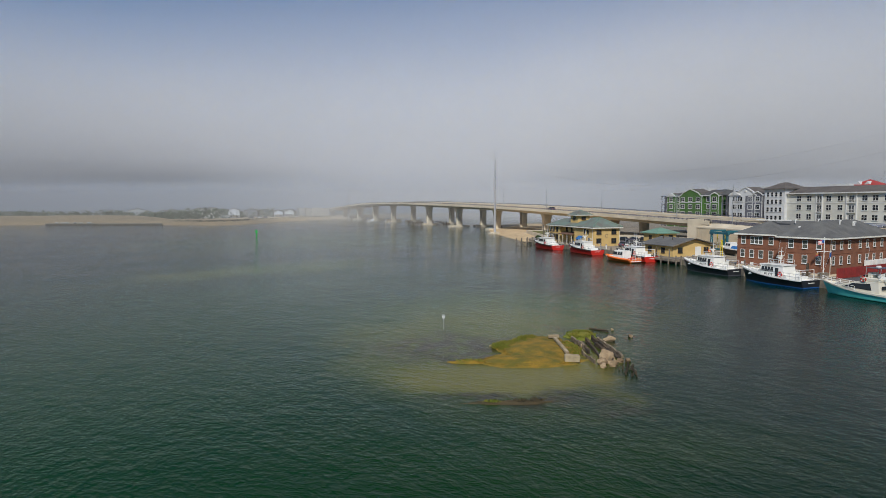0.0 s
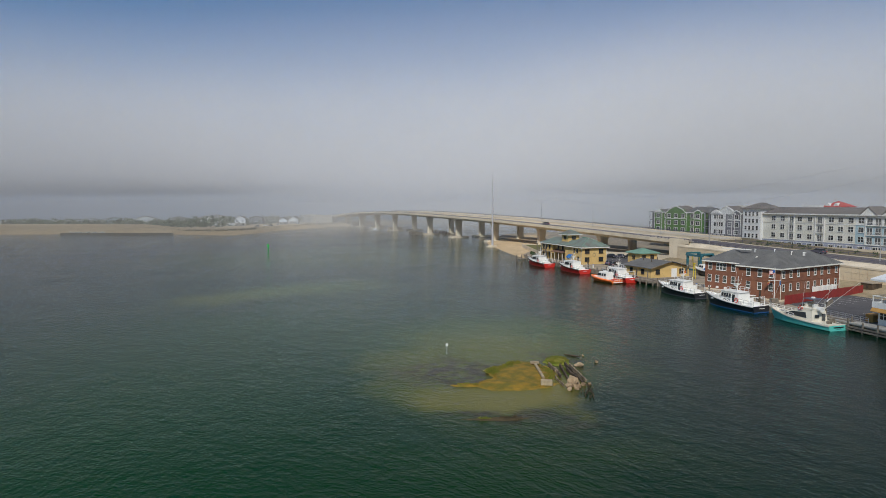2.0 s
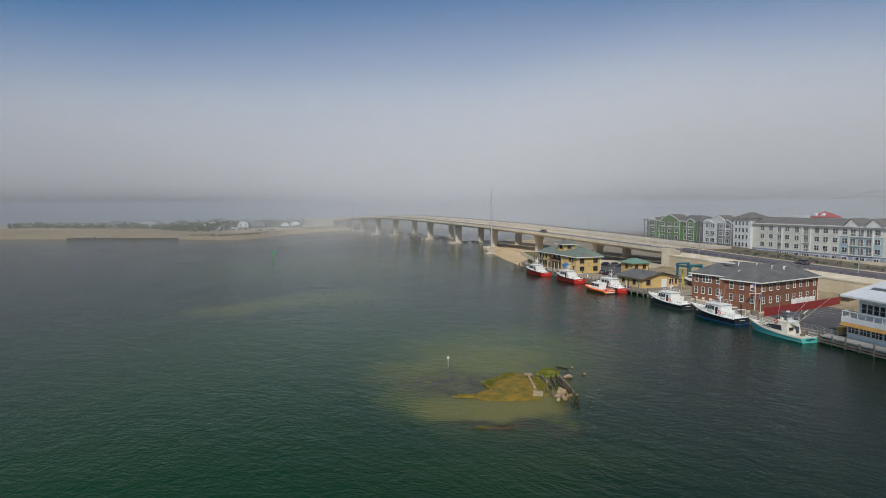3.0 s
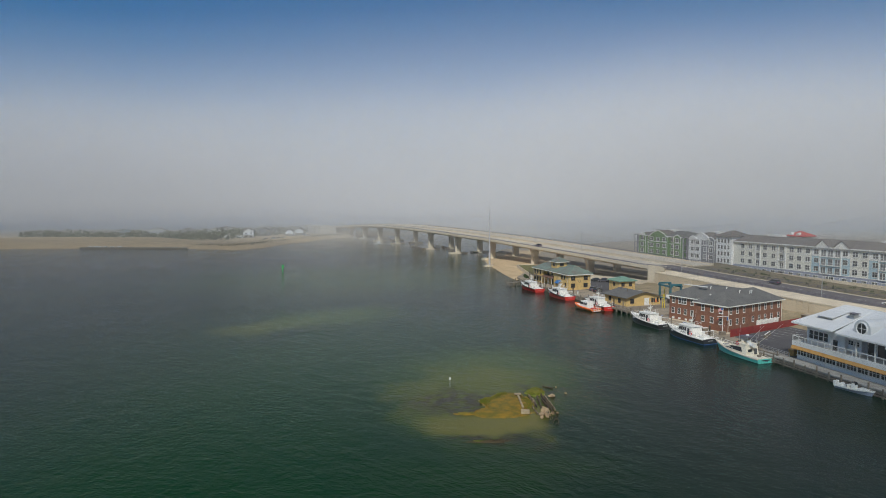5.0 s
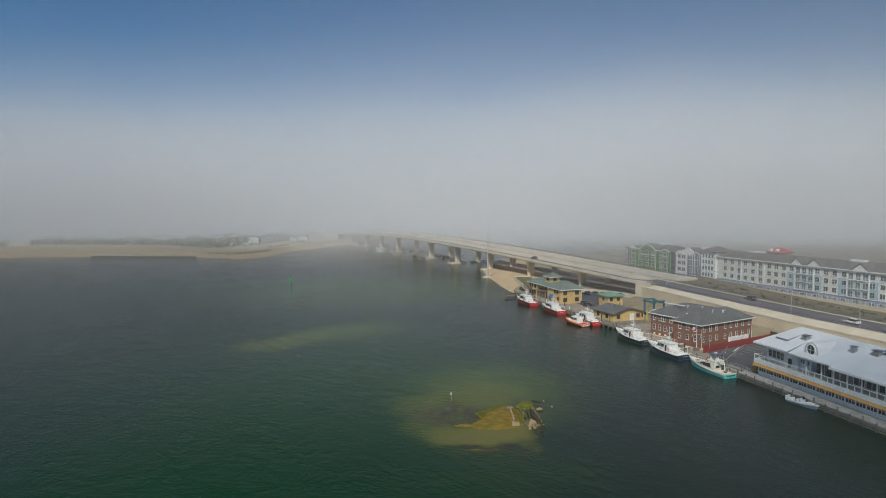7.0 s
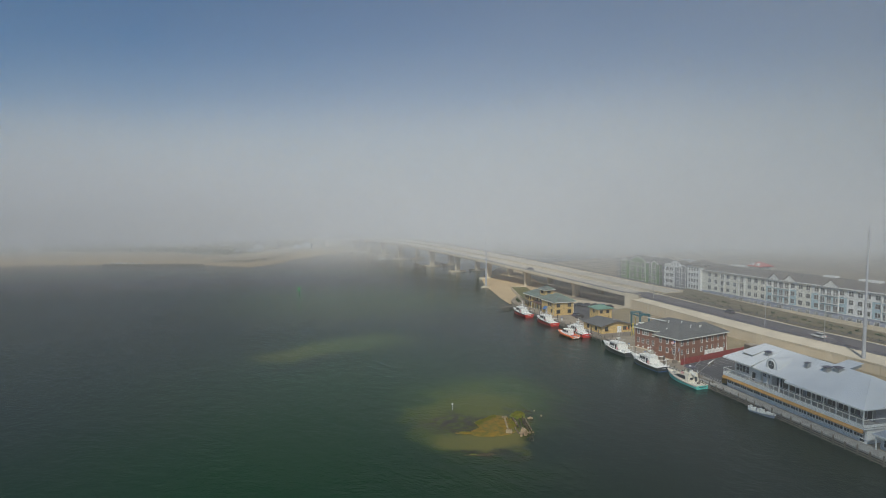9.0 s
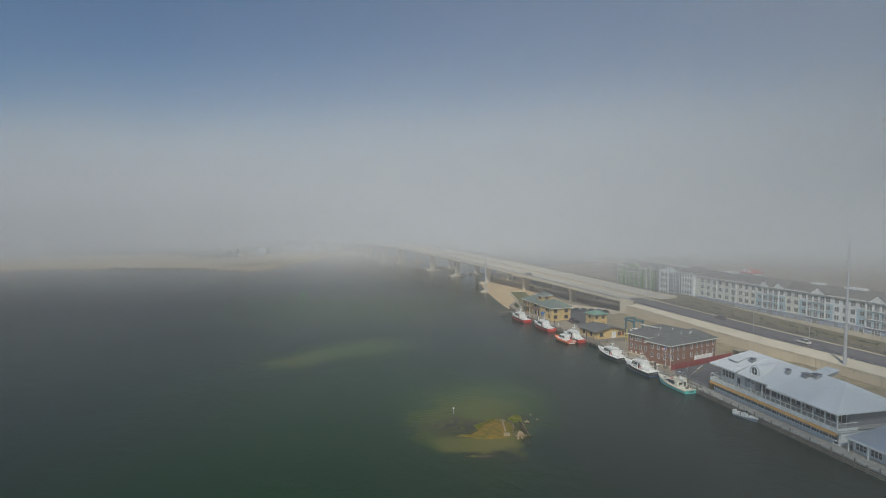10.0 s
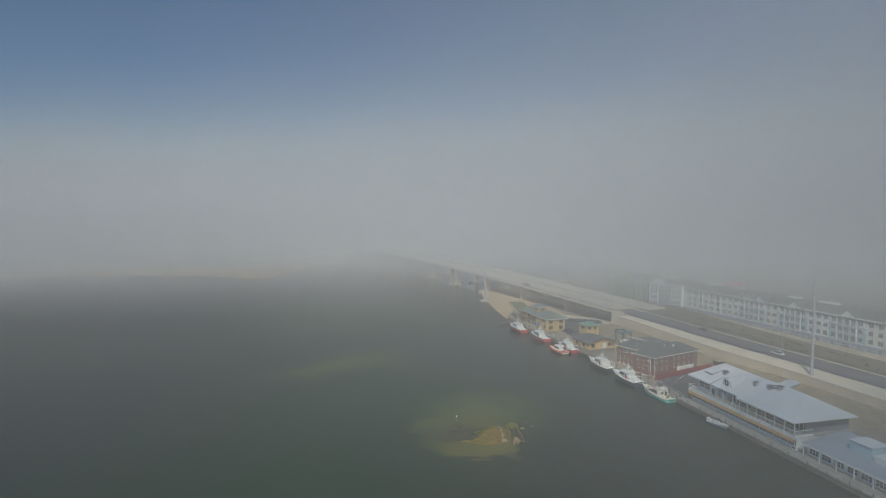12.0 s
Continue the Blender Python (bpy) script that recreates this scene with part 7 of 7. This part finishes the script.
    part("beam", rod(bmesh.new(), (29.4, 31.4, 0.05), (30.0, 29.0, 0.15), 0.13, 0.1), "dark_timber", w)
    # boulders
    for x, y, sx, sy, sz in ((20.1, 19.6, 0.8, 0.6, 0.9), (19.3, 19.2, 0.5, 0.45, 0.5), (20.9, 19.5, 0.5, 0.35, 0.4), (21.3, 18.9, 0.45, 0.35, 0.3), (18.7, 18.4, 0.4, 0.3, 0.35), (19.6, 18.2, 0.35, 0.3, 0.4), (21.2, 20.6, 0.35, 0.3, 0.4), (26.8, 25.7, 0.7, 0.4, 0.4), (30.1, 25.9, 0.4, 0.3, 0.3), (22.0, 24.6, 0.22, 0.18, 0.45), (31.0, 29.4, 0.25, 0.2, 0.2), (22.0, 18.6, 0.3, 0.25, 0.3), (20.3, 18.6, 0.28, 0.25, 0.3)):
        ob = part("boulder", blob(rnd, sx, sy, sz), "rock", None, "pale brown weathered boulder by the islet", pose(x, y, sz * 0.35, 0, 0, rnd.uniform(0, 360)))
        tagged(ob, category="boulder", group="islet boulders")


def marker_posts():
    t = thing("warning_sign", pose(14.8, 40.0, 0), "small white warning board on a thin post in the shallows", "sign")
    part("post", rod(bmesh.new(), (0, 0, -1.2), (0, 0, 1.5), 0.05, 0.045), "steel", t)
    b = part("board", boxes((-0.17, 0.17, -0.03, 0.0, 1.3, 1.72)), "white", t, "", pose(0, 0, 0, 0, 0, -32))
    part("print_bar", boxes((-0.13, 0.13, -0.036, -0.031, 1.6, 1.66), (-0.12, 0.12, -0.036, -0.031, 1.45, 1.5)), "rail_steel", b)
    g = thing("channel_marker", pose(43.2, 252.0, 0), "green square daymark on a dark pile", "channel marker")
    part("pile", rod(bmesh.new(), (0, 0, -2), (0, 0, 2.4), 0.25, 0.22), "marker_green", g)
    part("daymark", boxes((-0.5, 0.5, -0.36, -0.28, 1.9, 3.2), (-0.36, -0.28, -0.28, 0.7, 1.9, 3.2)), "marker_green", g, "", pose(0, 0, 0, 0, 0, -20))
    masts = ((144.9, 215.4, 0.0), (193.4, 526.0, 0.0), (127.0, 3.8, GZ))
    for x, y, z in masts:
        m = thing("utility_mast", pose(x, y, z), "very tall grey steel power mast on a concrete foot", "mast", "power masts")
        part("footing", boxes((-1.6, 1.6, -1.6, 1.6, -1.5, 1.0), (-2.6, 0, -0.8, 1.8, -1.5, 0.55)), "concrete", m)
        part("pole", rod(bmesh.new(), (0, 0, 0.9), (0, 0, 41), 0.55, 0.16, 12), "mast_steel", m)
    for (xa, ya, _), (xb, yb, _), sag in ((masts[0], masts[2], 16.0), (masts[0], masts[1], 19.0)):
        for z0, dx in ((36.0, 0.5), (40.0, -0.5)):
            bm = bmesh.new()
            n = 24
            run = [Vector((xa + dx + (xb - xa) * k / n, ya + (yb - ya) * k / n, z0 - 4 * sag * (k / n) * (1 - k / n))) for k in range(n + 1)]
            loft(bm, [[p + Vector((u, 0, w)) for u, w in ((0.014, 0), (0, 0.014), (-0.014, 0), (0, -0.014))] for p in run])
            tagged(part("power_cable", bm, "rail_steel"), "thin dark power cable sagging between tall masts", "cable", "power cables")


# ---- quay-side things ----
def flag(t, x, z, w, h, rows, canton=None):
    n = len(rows)
    for k, mat in enumerate(rows):
        bm = bmesh.new()
        z0, z1 = z - h * k / n, z - h * (k + 1) / n
        top, bot = [], []
        for i in range(9):
            xx = x - w * i / 8
            yy = 0.14 * math.sin(i * 1.3)
            sag = -0.22 * (i / 8) ** 1.3
            top.append((xx, yy, z0 + sag))
            bot.append((xx, yy, z1 + sag))
        loft(bm, [[a, b, (b[0], b[1] + 0.02, b[2]), (a[0], a[1] + 0.02, a[2])] for a, b in zip(top, bot)])
        part("flag_stripe", bm, mat, t)


def flag_pole():
    t = thing("flag_pole", pose(91.9, 38.6, GZ, 0, 0, -30), "white yard-armed flag pole with hanging flags", "flag pole")
    part("pole", rod(bmesh.new(), (0, 0, 0), (0, 0, 7.2), 0.09, 0.05), "gelcoat", t)
    part("yard_arm", rod(bmesh.new(), (-1.3, 0, 4.6), (1.3, 0, 4.6), 0.05, 0.04), "gelcoat", t)
    part("halyard", rods(0.012, ((-1.25, 0, 4.6), (0, 0.05, 0.9)), ((1.25, 0, 4.6), (0, 0.05, 0.9)), n=4), "gelcoat", t)
    f = part("flag", boxes((-0.62, -0.05, -0.03, 0.03, 6.2, 6.7)), "blue_paint", t, "striped red and white flag with a blue corner")
    flag(f, -0.05, 6.7, 1.2, 0.75, ["cloth_red", "white", "cloth_red", "white", "cloth_red", "white", "cloth_red"])
    f = part("flag", boxes((1.0, 1.04, -0.02, 0.02, 3.4, 4.5)), "gelcoat", t, "dark blue hanging flag")
    flag(f, 1.3, 4.5, 0.35, 0.8, ["blue_paint", "blue_paint"])
    f = part("flag", boxes((-1.2, -1.16, -0.02, 0.02, 3.6, 4.5)), "gelcoat", t, "faded orange pennant")
    flag(f, -1.0, 4.4, 0.5, 0.5, ["awning", "cloth_red"])
    part("foot_box", boxes((-0.7, 0.7, -0.5, 0.5, 0, 0.9)), "timber", t)


def travel_lift():
    t = thing("travel_lift", pose(120.6, 77.6, GZ, 0, 0, -17), "teal steel boat hoist on four tall legs", "boat hoist")
    W, D, H = 3.8, 6.0, 5.1
    for x in (0, W):
        for y in (0, D):
            leg = part("leg", boxes((x - 0.25, x + 0.25, y - 0.25, y + 0.25, 0.8, H)), "teal_steel", t)
            part("wheel", rod(bmesh.new(), (x - 0.3, y, 0.5), (x + 0.3, y, 0.5), 0.5, 0.5, 14), "tyre", leg)
        part("side_beam", boxes((x - 0.2, x + 0.2, 0.25, D - 0.25, 1.0, 1.4), (x - 0.3, x + 0.3, -0.6, D + 0.6, H, H + 0.55)), "teal_steel", t)
    part("cross_beam", boxes((-0.3, W + 0.3, D - 0.25, D + 0.3, H + 0.55, H + 1.05)), "teal_steel", t)
    part("cross_beam", boxes((-0.3, W + 0.3, -0.3, 0.25, H + 0.55, H + 1.05)), "teal_steel", t)
    for x in (1.0, W - 1.0):
        part("winch", boxes((x - 0.35, x + 0.35, 0.5, 1.3, H + 0.1, H + 0.7)), "teal_steel", t)
    for y in (2.0, 5.0):
        s = loft(bmesh.new(), [[(0.9, y, 5.4), (0.9, y + 0.3, 5.4), (0.96, y + 0.3, 5.4), (0.96, y, 5.4)], [(1.4, y, 1.4), (1.4, y + 0.3, 1.4), (1.46, y + 0.3, 1.4), (1.46, y, 1.4)]])
        part("sling", s, "yellow_steel", t, "yellow lifting strap")
    b = thing("covered_boat", pose(118.6, 71.6, GZ + 0.7, 0, 0, -17), "laid-up boat with a dark cabin and a blue tarpaulin", "boat")
    R = hull_parts(b, 8.5, 2.9, 1.0, 1.5, "black_paint", "gelcoat", None, "gelcoat")
    part("tarpaulin", loft(bmesh.new(), [[(-1.45, y, 0.9), (-0.9, y, 1.7), (0.9, y, 1.7), (1.45, y, 0.9)] for y in (-0.1, 1.5, 3.2)]), "blue_cloth", b)
    hs = deckhouse("cabin", b, 1.1, 3.4, 6.0, 1.0, 2.6, 0.5)
    side_windows(hs, 1.1, [4.0, 4.9], 1.8, 2.3, 0.7)
    part("cradle", boxes((-1.3, 1.3, 1.0, 1.3, -0.7, 0.0), (-1.3, 1.3, 6.0, 6.3, -0.7, 0.0)), "timber", b)
    y = thing("yellow_jack", pose(110.6, 72.4, GZ, 0, 0, 10), "yellow steel lifting frame on the quay", "lifting frame")
    part("leg", rods(0.1, ((0, 0, 0), (0.5, 0, 4.2)), ((1.4, 0, 0), (0.9, 0, 4.2))), "yellow_steel", y)
    part("head", boxes((0.4, 1.0, -0.15, 0.15, 4.1, 4.4)), "yellow_steel", y)
    part("rung", boxes((0.2, 1.2, -0.06, 0.06, 1.6, 1.75), (0.3, 1.1, -0.06, 0.06, 2.9, 3.05)), "yellow_steel", y)


def car(x, y, z, turn, paint, label):
    t = thing("parked_car", pose(x, y, z, 0, 0, turn), label, "car", "parked cars")
    bm = bmesh.new()
    prof = [(-2.2, 0.35), (2.2, 0.35), (2.25, 0.75), (1.3, 0.95), (-2.1, 1.0), (-2.25, 0.7)]
    loft(bm, [[(s, a, b) for a, b in prof] for s in (-0.88, 0.88)])
    bmesh.ops.bevel(bm, geom=list(bm.edges), offset=0.07, segments=2, affect="EDGES")
    part("body", bm, paint, t)
    bm = bmesh.new()
    prof = [(-1.9, 0.95), (1.1, 0.93), (0.35, 1.48), (-1.45, 1.5)]
    loft(bm, [[(s * (1 - 0.18 * (b - 0.95) / 0.55), a, b) for a, b in prof] for s in (-0.82, 0.82)])
    part("cabin_glass", bm, "pane", t)
    part("roof", boxes((-0.66, 0.66, -1.4, 0.3, 1.47, 1.54)), paint, t)
    wm = mesh_of("wheel", rod(bmesh.new(), (-0.12, 0, 0), (0.12, 0, 0), 0.34, 0.34, 14), "tyre")
    hm = mesh_of("rim", rod(bmesh.new(), (-0.13, 0, 0), (0.13, 0, 0), 0.2, 0.2, 10), "steel")
    for xx in (-0.8, 0.8):
        for yy in (-1.4, 1.4):
            w = shared("wheel", wm, t, pose(xx, yy, 0.34))
            shared("rim", hm, w, Matrix.Identity(4))
    part("head_light", boxes((-0.8, -0.5, 2.18, 2.28, 0.62, 0.74), (0.5, 0.8, 2.18, 2.28, 0.62, 0.74)), "gelcoat", t)
    part("tail_light", boxes((-0.8, -0.5, -2.28, -2.18, 0.68, 0.82), (0.5, 0.8, -2.28, -2.18, 0.68, 0.82)), "red_paint", t)
    return t


def quay_clutter():
    rnd = random.Random(31)
    for x, y, s in ((94.6, 60.5, 1.0), (96.0, 64.0, 0.8), (93.0, 47.5, 0.7), (92.6, 44.0, 0.9), (91.2, 41.2, 0.8), (106.5, 97, 1.0)):
        k = thing("dock_box", pose(x, y, GZ, 0, 0, rnd.uniform(-25, 5)), "pale storage box standing on the quay", "dock box", "dock boxes")
        part("body", boxes((-s * 0.8, s * 0.8, -s * 0.4, s * 0.4, 0, s * 0.8)), "white" if rnd.random() < 0.6 else "timber", k)
        part("lid", boxes((-s * 0.85, s * 0.85, -s * 0.45, s * 0.45, s * 0.8, s * 0.9)), "white", k)
    for x, y in ((92.1, 50.0), (95.8, 60.0), (108.9, 108), (111.8, 125), (110.4, 117)):
        p = thing("water_pedestal", pose(x, y, GZ), "slim white dock pedestal", "dock pedestal", "dock pedestals")
        part("post", boxes((-0.14, 0.14, -0.14, 0.14, 0, 1.15)), "white", p)
        part("cap", boxes((-0.18, 0.18, -0.18, 0.18, 1.15, 1.3)), "blue_paint", p)
    s = thing("white_spar", pose(96.5, 30.6, GZ + 0.03, 0, 0, -70), "long white painted spar lying on trestles", "spar")
    part("spar", rod(bmesh.new(), (0, 0, 1.0), (0, 5.2, 1.0), 0.13, 0.1), "white", s)
    part("trestle", boxes((-0.4, 0.4, 0.7, 0.8, 0, 0.9), (-0.4, 0.4, 4.2, 4.3, 0, 0.9)), "timber", s)


# ---- the far shore ----
FAR = [(-700, 560), (-420, 560), (-230, 545), (-90, 532), (-47, 507), (-9, 480), (26, 455), (36, 440), (55, 419), (78, 433), (111, 476), (154, 515), (196, 540), (320, 575), (520, 600)]


def far_shore():
    bm = bmesh.new()
    rows = []
    pts = []
    for (xa, ya), (xb, yb) in zip(FAR, FAR[1:]):
        for k in range(4):
            f = k / 4
            pts.append((xa + (xb - xa) * f + 3 * noise.noise((xa + f * 9, 1, 1)), ya + (yb - ya) * f + 4 * noise.noise((xa + f * 9, 5, 1))))
    pts.append(FAR[-1])
    for x, y in pts:
        d = min(1.0, max(0.0, (45 - x) / 40))
        d = d * d * (3 - 2 * d)
        wave = noise.noise((x * 0.02, 7, 2))
        rows.append([(x, y - 6, -0.4), (x, y, 0.15), (x + 1, y + 10, 1.6 + 0.5 * noise.noise((x * 0.03, 2, 2))), (x + 2, y + 32, 2.6 + 1.2 * wave + 1.4 * d), (x + 3, y + 60, 2.3 + d * (3.6 + 0.8 * wave)), (x + 4, y + 85, 2.2 + d * (3.0 - wave)), (x + 4, y + 130, 2.2), (x, y + 400, 2.0)])
    loft(bm, rows, cap=False, closed=False)
    for f in bm.faces:
        if f.normal.z < 0:
            f.normal_flip()
    tagged(part("far_shore", bm, "sand"), "pale sand spit across the inlet fading into fog", "shore", kind="structure")
    bm = bmesh.new()
    rnd = random.Random(77)
    for k in range(2600):
        i = rnd.randrange(len(pts) - 1)
        x, y = pts[i]
        if x < -420:
            continue
        c = Vector((x + rnd.uniform(-8, 8), y + rnd.uniform(100, 190), 2 + rnd.random() ** 1.4 * (6 + 3 * noise.noise((x * 0.02, 3, 3)))))
        for j in range(3):
            p = c + Vector((rnd.gauss(0, 1.6), rnd.gauss(0, 1.6), rnd.gauss(0, 0.9)))
            d = Vector((rnd.gauss(0, 1), rnd.gauss(0, 1), rnd.gauss(0, 1))).normalized()
            e = d.orthogonal().normalized()
            f = d.cross(e)
            s = rnd.uniform(0.7, 1.7)
            bm.faces.new([bm.verts.new(p + s * (a * e + b * f)) for a, b in ((-1, -0.6), (0.9, -0.5), (0.6, 0.8), (-0.6, 0.6))])
    tagged(part("far_trees", bm, "leaf"), "band of dark low trees behind the far beach", "trees", kind="stuff")
    # houses behind the beach: x, y, width, wall height, wall, turn
    for x, y, w, h, wall, turn in ((20.8, 638, 17, 6.6, "cream", -8), (50.8, 632, 12, 6.0, "siding_grey", 4), (69, 583, 15, 6.8, "cream", -20), (94, 553, 9.5, 7.0, "white", -14), (117.8, 588, 12, 5.8, "siding_grey", -25), (136.7, 561, 8, 4.6, "white", -20), (152, 575, 9, 5.2, "cream", -30), (-6, 662, 12, 5.5, "siding_blue", 0), (84, 606, 11, 7.4, "cream", 10)):
        t = thing("shore_house", pose(x, y, 2.0, 0, 0, turn), "pale two-storey house with a grey roof behind the far beach", "house", "far shore houses")
        part("wall", boxes((-w / 2, w / 2, -5, 5, -0.5, h)), wall, t)
        part("roof", gable_roof(-w / 2, w / 2, -5, 5, h, h + 2.4, 0.5), "shingle", t)
        part("gable", loft(bmesh.new(), [[(-w / 2, yy, h), (w / 2, yy, h), (0, yy, h + 2.3)] for yy in (-5.0, 5.0)]), wall, t)
        n = max(2, int(w / 3.4))
        for zz in (0.9, 3.9) if h > 5.4 else (1.0,):
            for k in range(n):
                window(t, on_wall(-w / 2 + w * (k + 0.5) / n, -5, zz, "-y"), 1.5, 1.4, mull=2)
        part("porch", boxes((-w / 2, w / 2, -7.2, -5.04, 2.75, 2.95)), "white", t)
        for k in range(4):
            part("porch_post", boxes((-w / 2 + 0.1 + k * (w - 0.3) / 3, -w / 2 + 0.3 + k * (w - 0.3) / 3, -7.1, -6.9, -0.3, 2.75)), "white", t)
    g = thing("white_boundary_wall", pose(79.2, 556, 1.8, 0, 0, -32), "long low white wall behind the far beach", "wall")
    part("wall", boxes((-12, 12, -0.2, 0.2, -0.5, 2.5)), "white", g)
    part("coping", boxes((-12.1, 12.1, -0.3, 0.3, 2.5, 2.65)), "white", g)
    a = thing("far_abutment", pose(186.5, 588, 0, 0, 0, -4), "pale concrete approach wall at the bridge's far end", "abutment", kind="structure")
    part("face", boxes((-8, 9.5, 0, 60, 1.0, 9.6)), "concrete", a)
    part("coping", boxes((-8.2, 9.6, -0.2, 60, 9.6, 10.2)), "concrete", a)
    for x, y in ((124, 532), (151.8, 527), (60, 590), (102, 600)):
        p = thing("utility_pole", pose(x, y, 1.8), "slim timber utility pole with a cross arm", "utility pole", "far utility poles")
        part("pole", rod(bmesh.new(), (0, 0, -0.5), (0, 0, 9.5), 0.2, 0.14), "timber", p)
        part("cross_arm", boxes((-1.2, 1.2, -0.08, 0.08, 8.6, 8.8)), "timber", p)
    for x, y in ((107, 512), (112, 514), (117, 513.5), (98, 505), (147, 540)):
        car(x, y, 2.4, rnd.uniform(40, 80), rnd.choice(("gelcoat", "gelcoat", "rail_steel")), "pale car parked behind the far beach")
    bm = bmesh.new()
    for k in range(900):
        i = rnd.randrange(int(len(pts) * 0.5), int(len(pts) * 0.85))
        x, y = pts[i]
        c = Vector((x + rnd.uniform(-6, 6), y + rnd.uniform(14, 34), 2.2 + 0.7 * rnd.random()))
        d = Vector((rnd.gauss(0, 1), rnd.gauss(0, 1), rnd.gauss(0, 1))).normalized()
        e = d.orthogonal().normalized()
        f = d.cross(e)
        q = rnd.uniform(0.25, 0.6)
        bm.faces.new([bm.verts.new(c + q * (a_ * e + b_ * f)) for a_, b_ in ((-1, -0.6), (0.9, -0.5), (0.6, 0.8), (-0.6, 0.6))])
    tagged(part("dune_scrub", bm, "dry_grass"), "dry brown scrub on the far beach", "scrub", kind="stuff")
    b = thing("low_bulkhead", pose(-47, 501.5, 0, 0, 0, -35.5), "long dark timber bulkhead on the far shore", "bulkhead")
    part("face", boxes((0, 88, -0.6, 0.4, -1, 1.1)), "timber", b)
    part("cap", boxes((0, 88, -0.8, 0.5, 1.1, 1.25)), "grey_plank", b)
    for k in range(9):
        d = 9 + k * 2.9 + (2.2 if k > 4 else 0)
        p = thing("beached_dinghy", pose(-47 + d * 0.814, 503.2 - d * 0.581, 1.25, 0, 0, rnd.uniform(-90, 90)), "small white dinghy drawn up on the bulkhead", "dinghy", "white dinghies")
        hull_parts(p, 3.0, 1.4, 0.5, 0.8, "gelcoat", "gelcoat", None, "gelcoat")
    s = thing("motor_yacht", pose(175, 419, 0, 0, 0, 70), "small white motor boat under the bridge", "boat")
    hull_parts(s, 7.5, 2.6, 0.8, 1.2, "gelcoat", "gelcoat", None, "gelcoat")
    deckhouse("cabin", s, 0.9, 2.2, 5.0, 0.8, 2.4, 0.6)


islet()
marker_posts()
flag_pole()
travel_lift()
for i, (x, y, tn) in enumerate(((140.0, 131.5, 60), (142.3, 129.0, 60), (144.4, 126.2, 60), (146.4, 123.4, 60), (147.6, 120.2, 60), (121.0, 112.5, -75), (119.0, 108.6, -75))):
    car(x, y, GZ + 0.03, tn, ("black_paint", "rail_steel", "black_paint", "blue_paint")[i % 4], "dark saloon car parked in the yard")
for y, off, p, lab in ((63, 9, "rail_steel", "dark car on the approach road"), (24, 4.0, "gelcoat", "white car on the approach road")):
    x, zt, zr, o = road_at(y)
    car(x + o + off, y, zr + 0.06, -15, p, lab)
x, z = span_at(196)
car(x + 4.0, 196, z - 0.94, -6, "rail_steel", "dark car crossing the bridge")
quay_clutter()
far_shore()
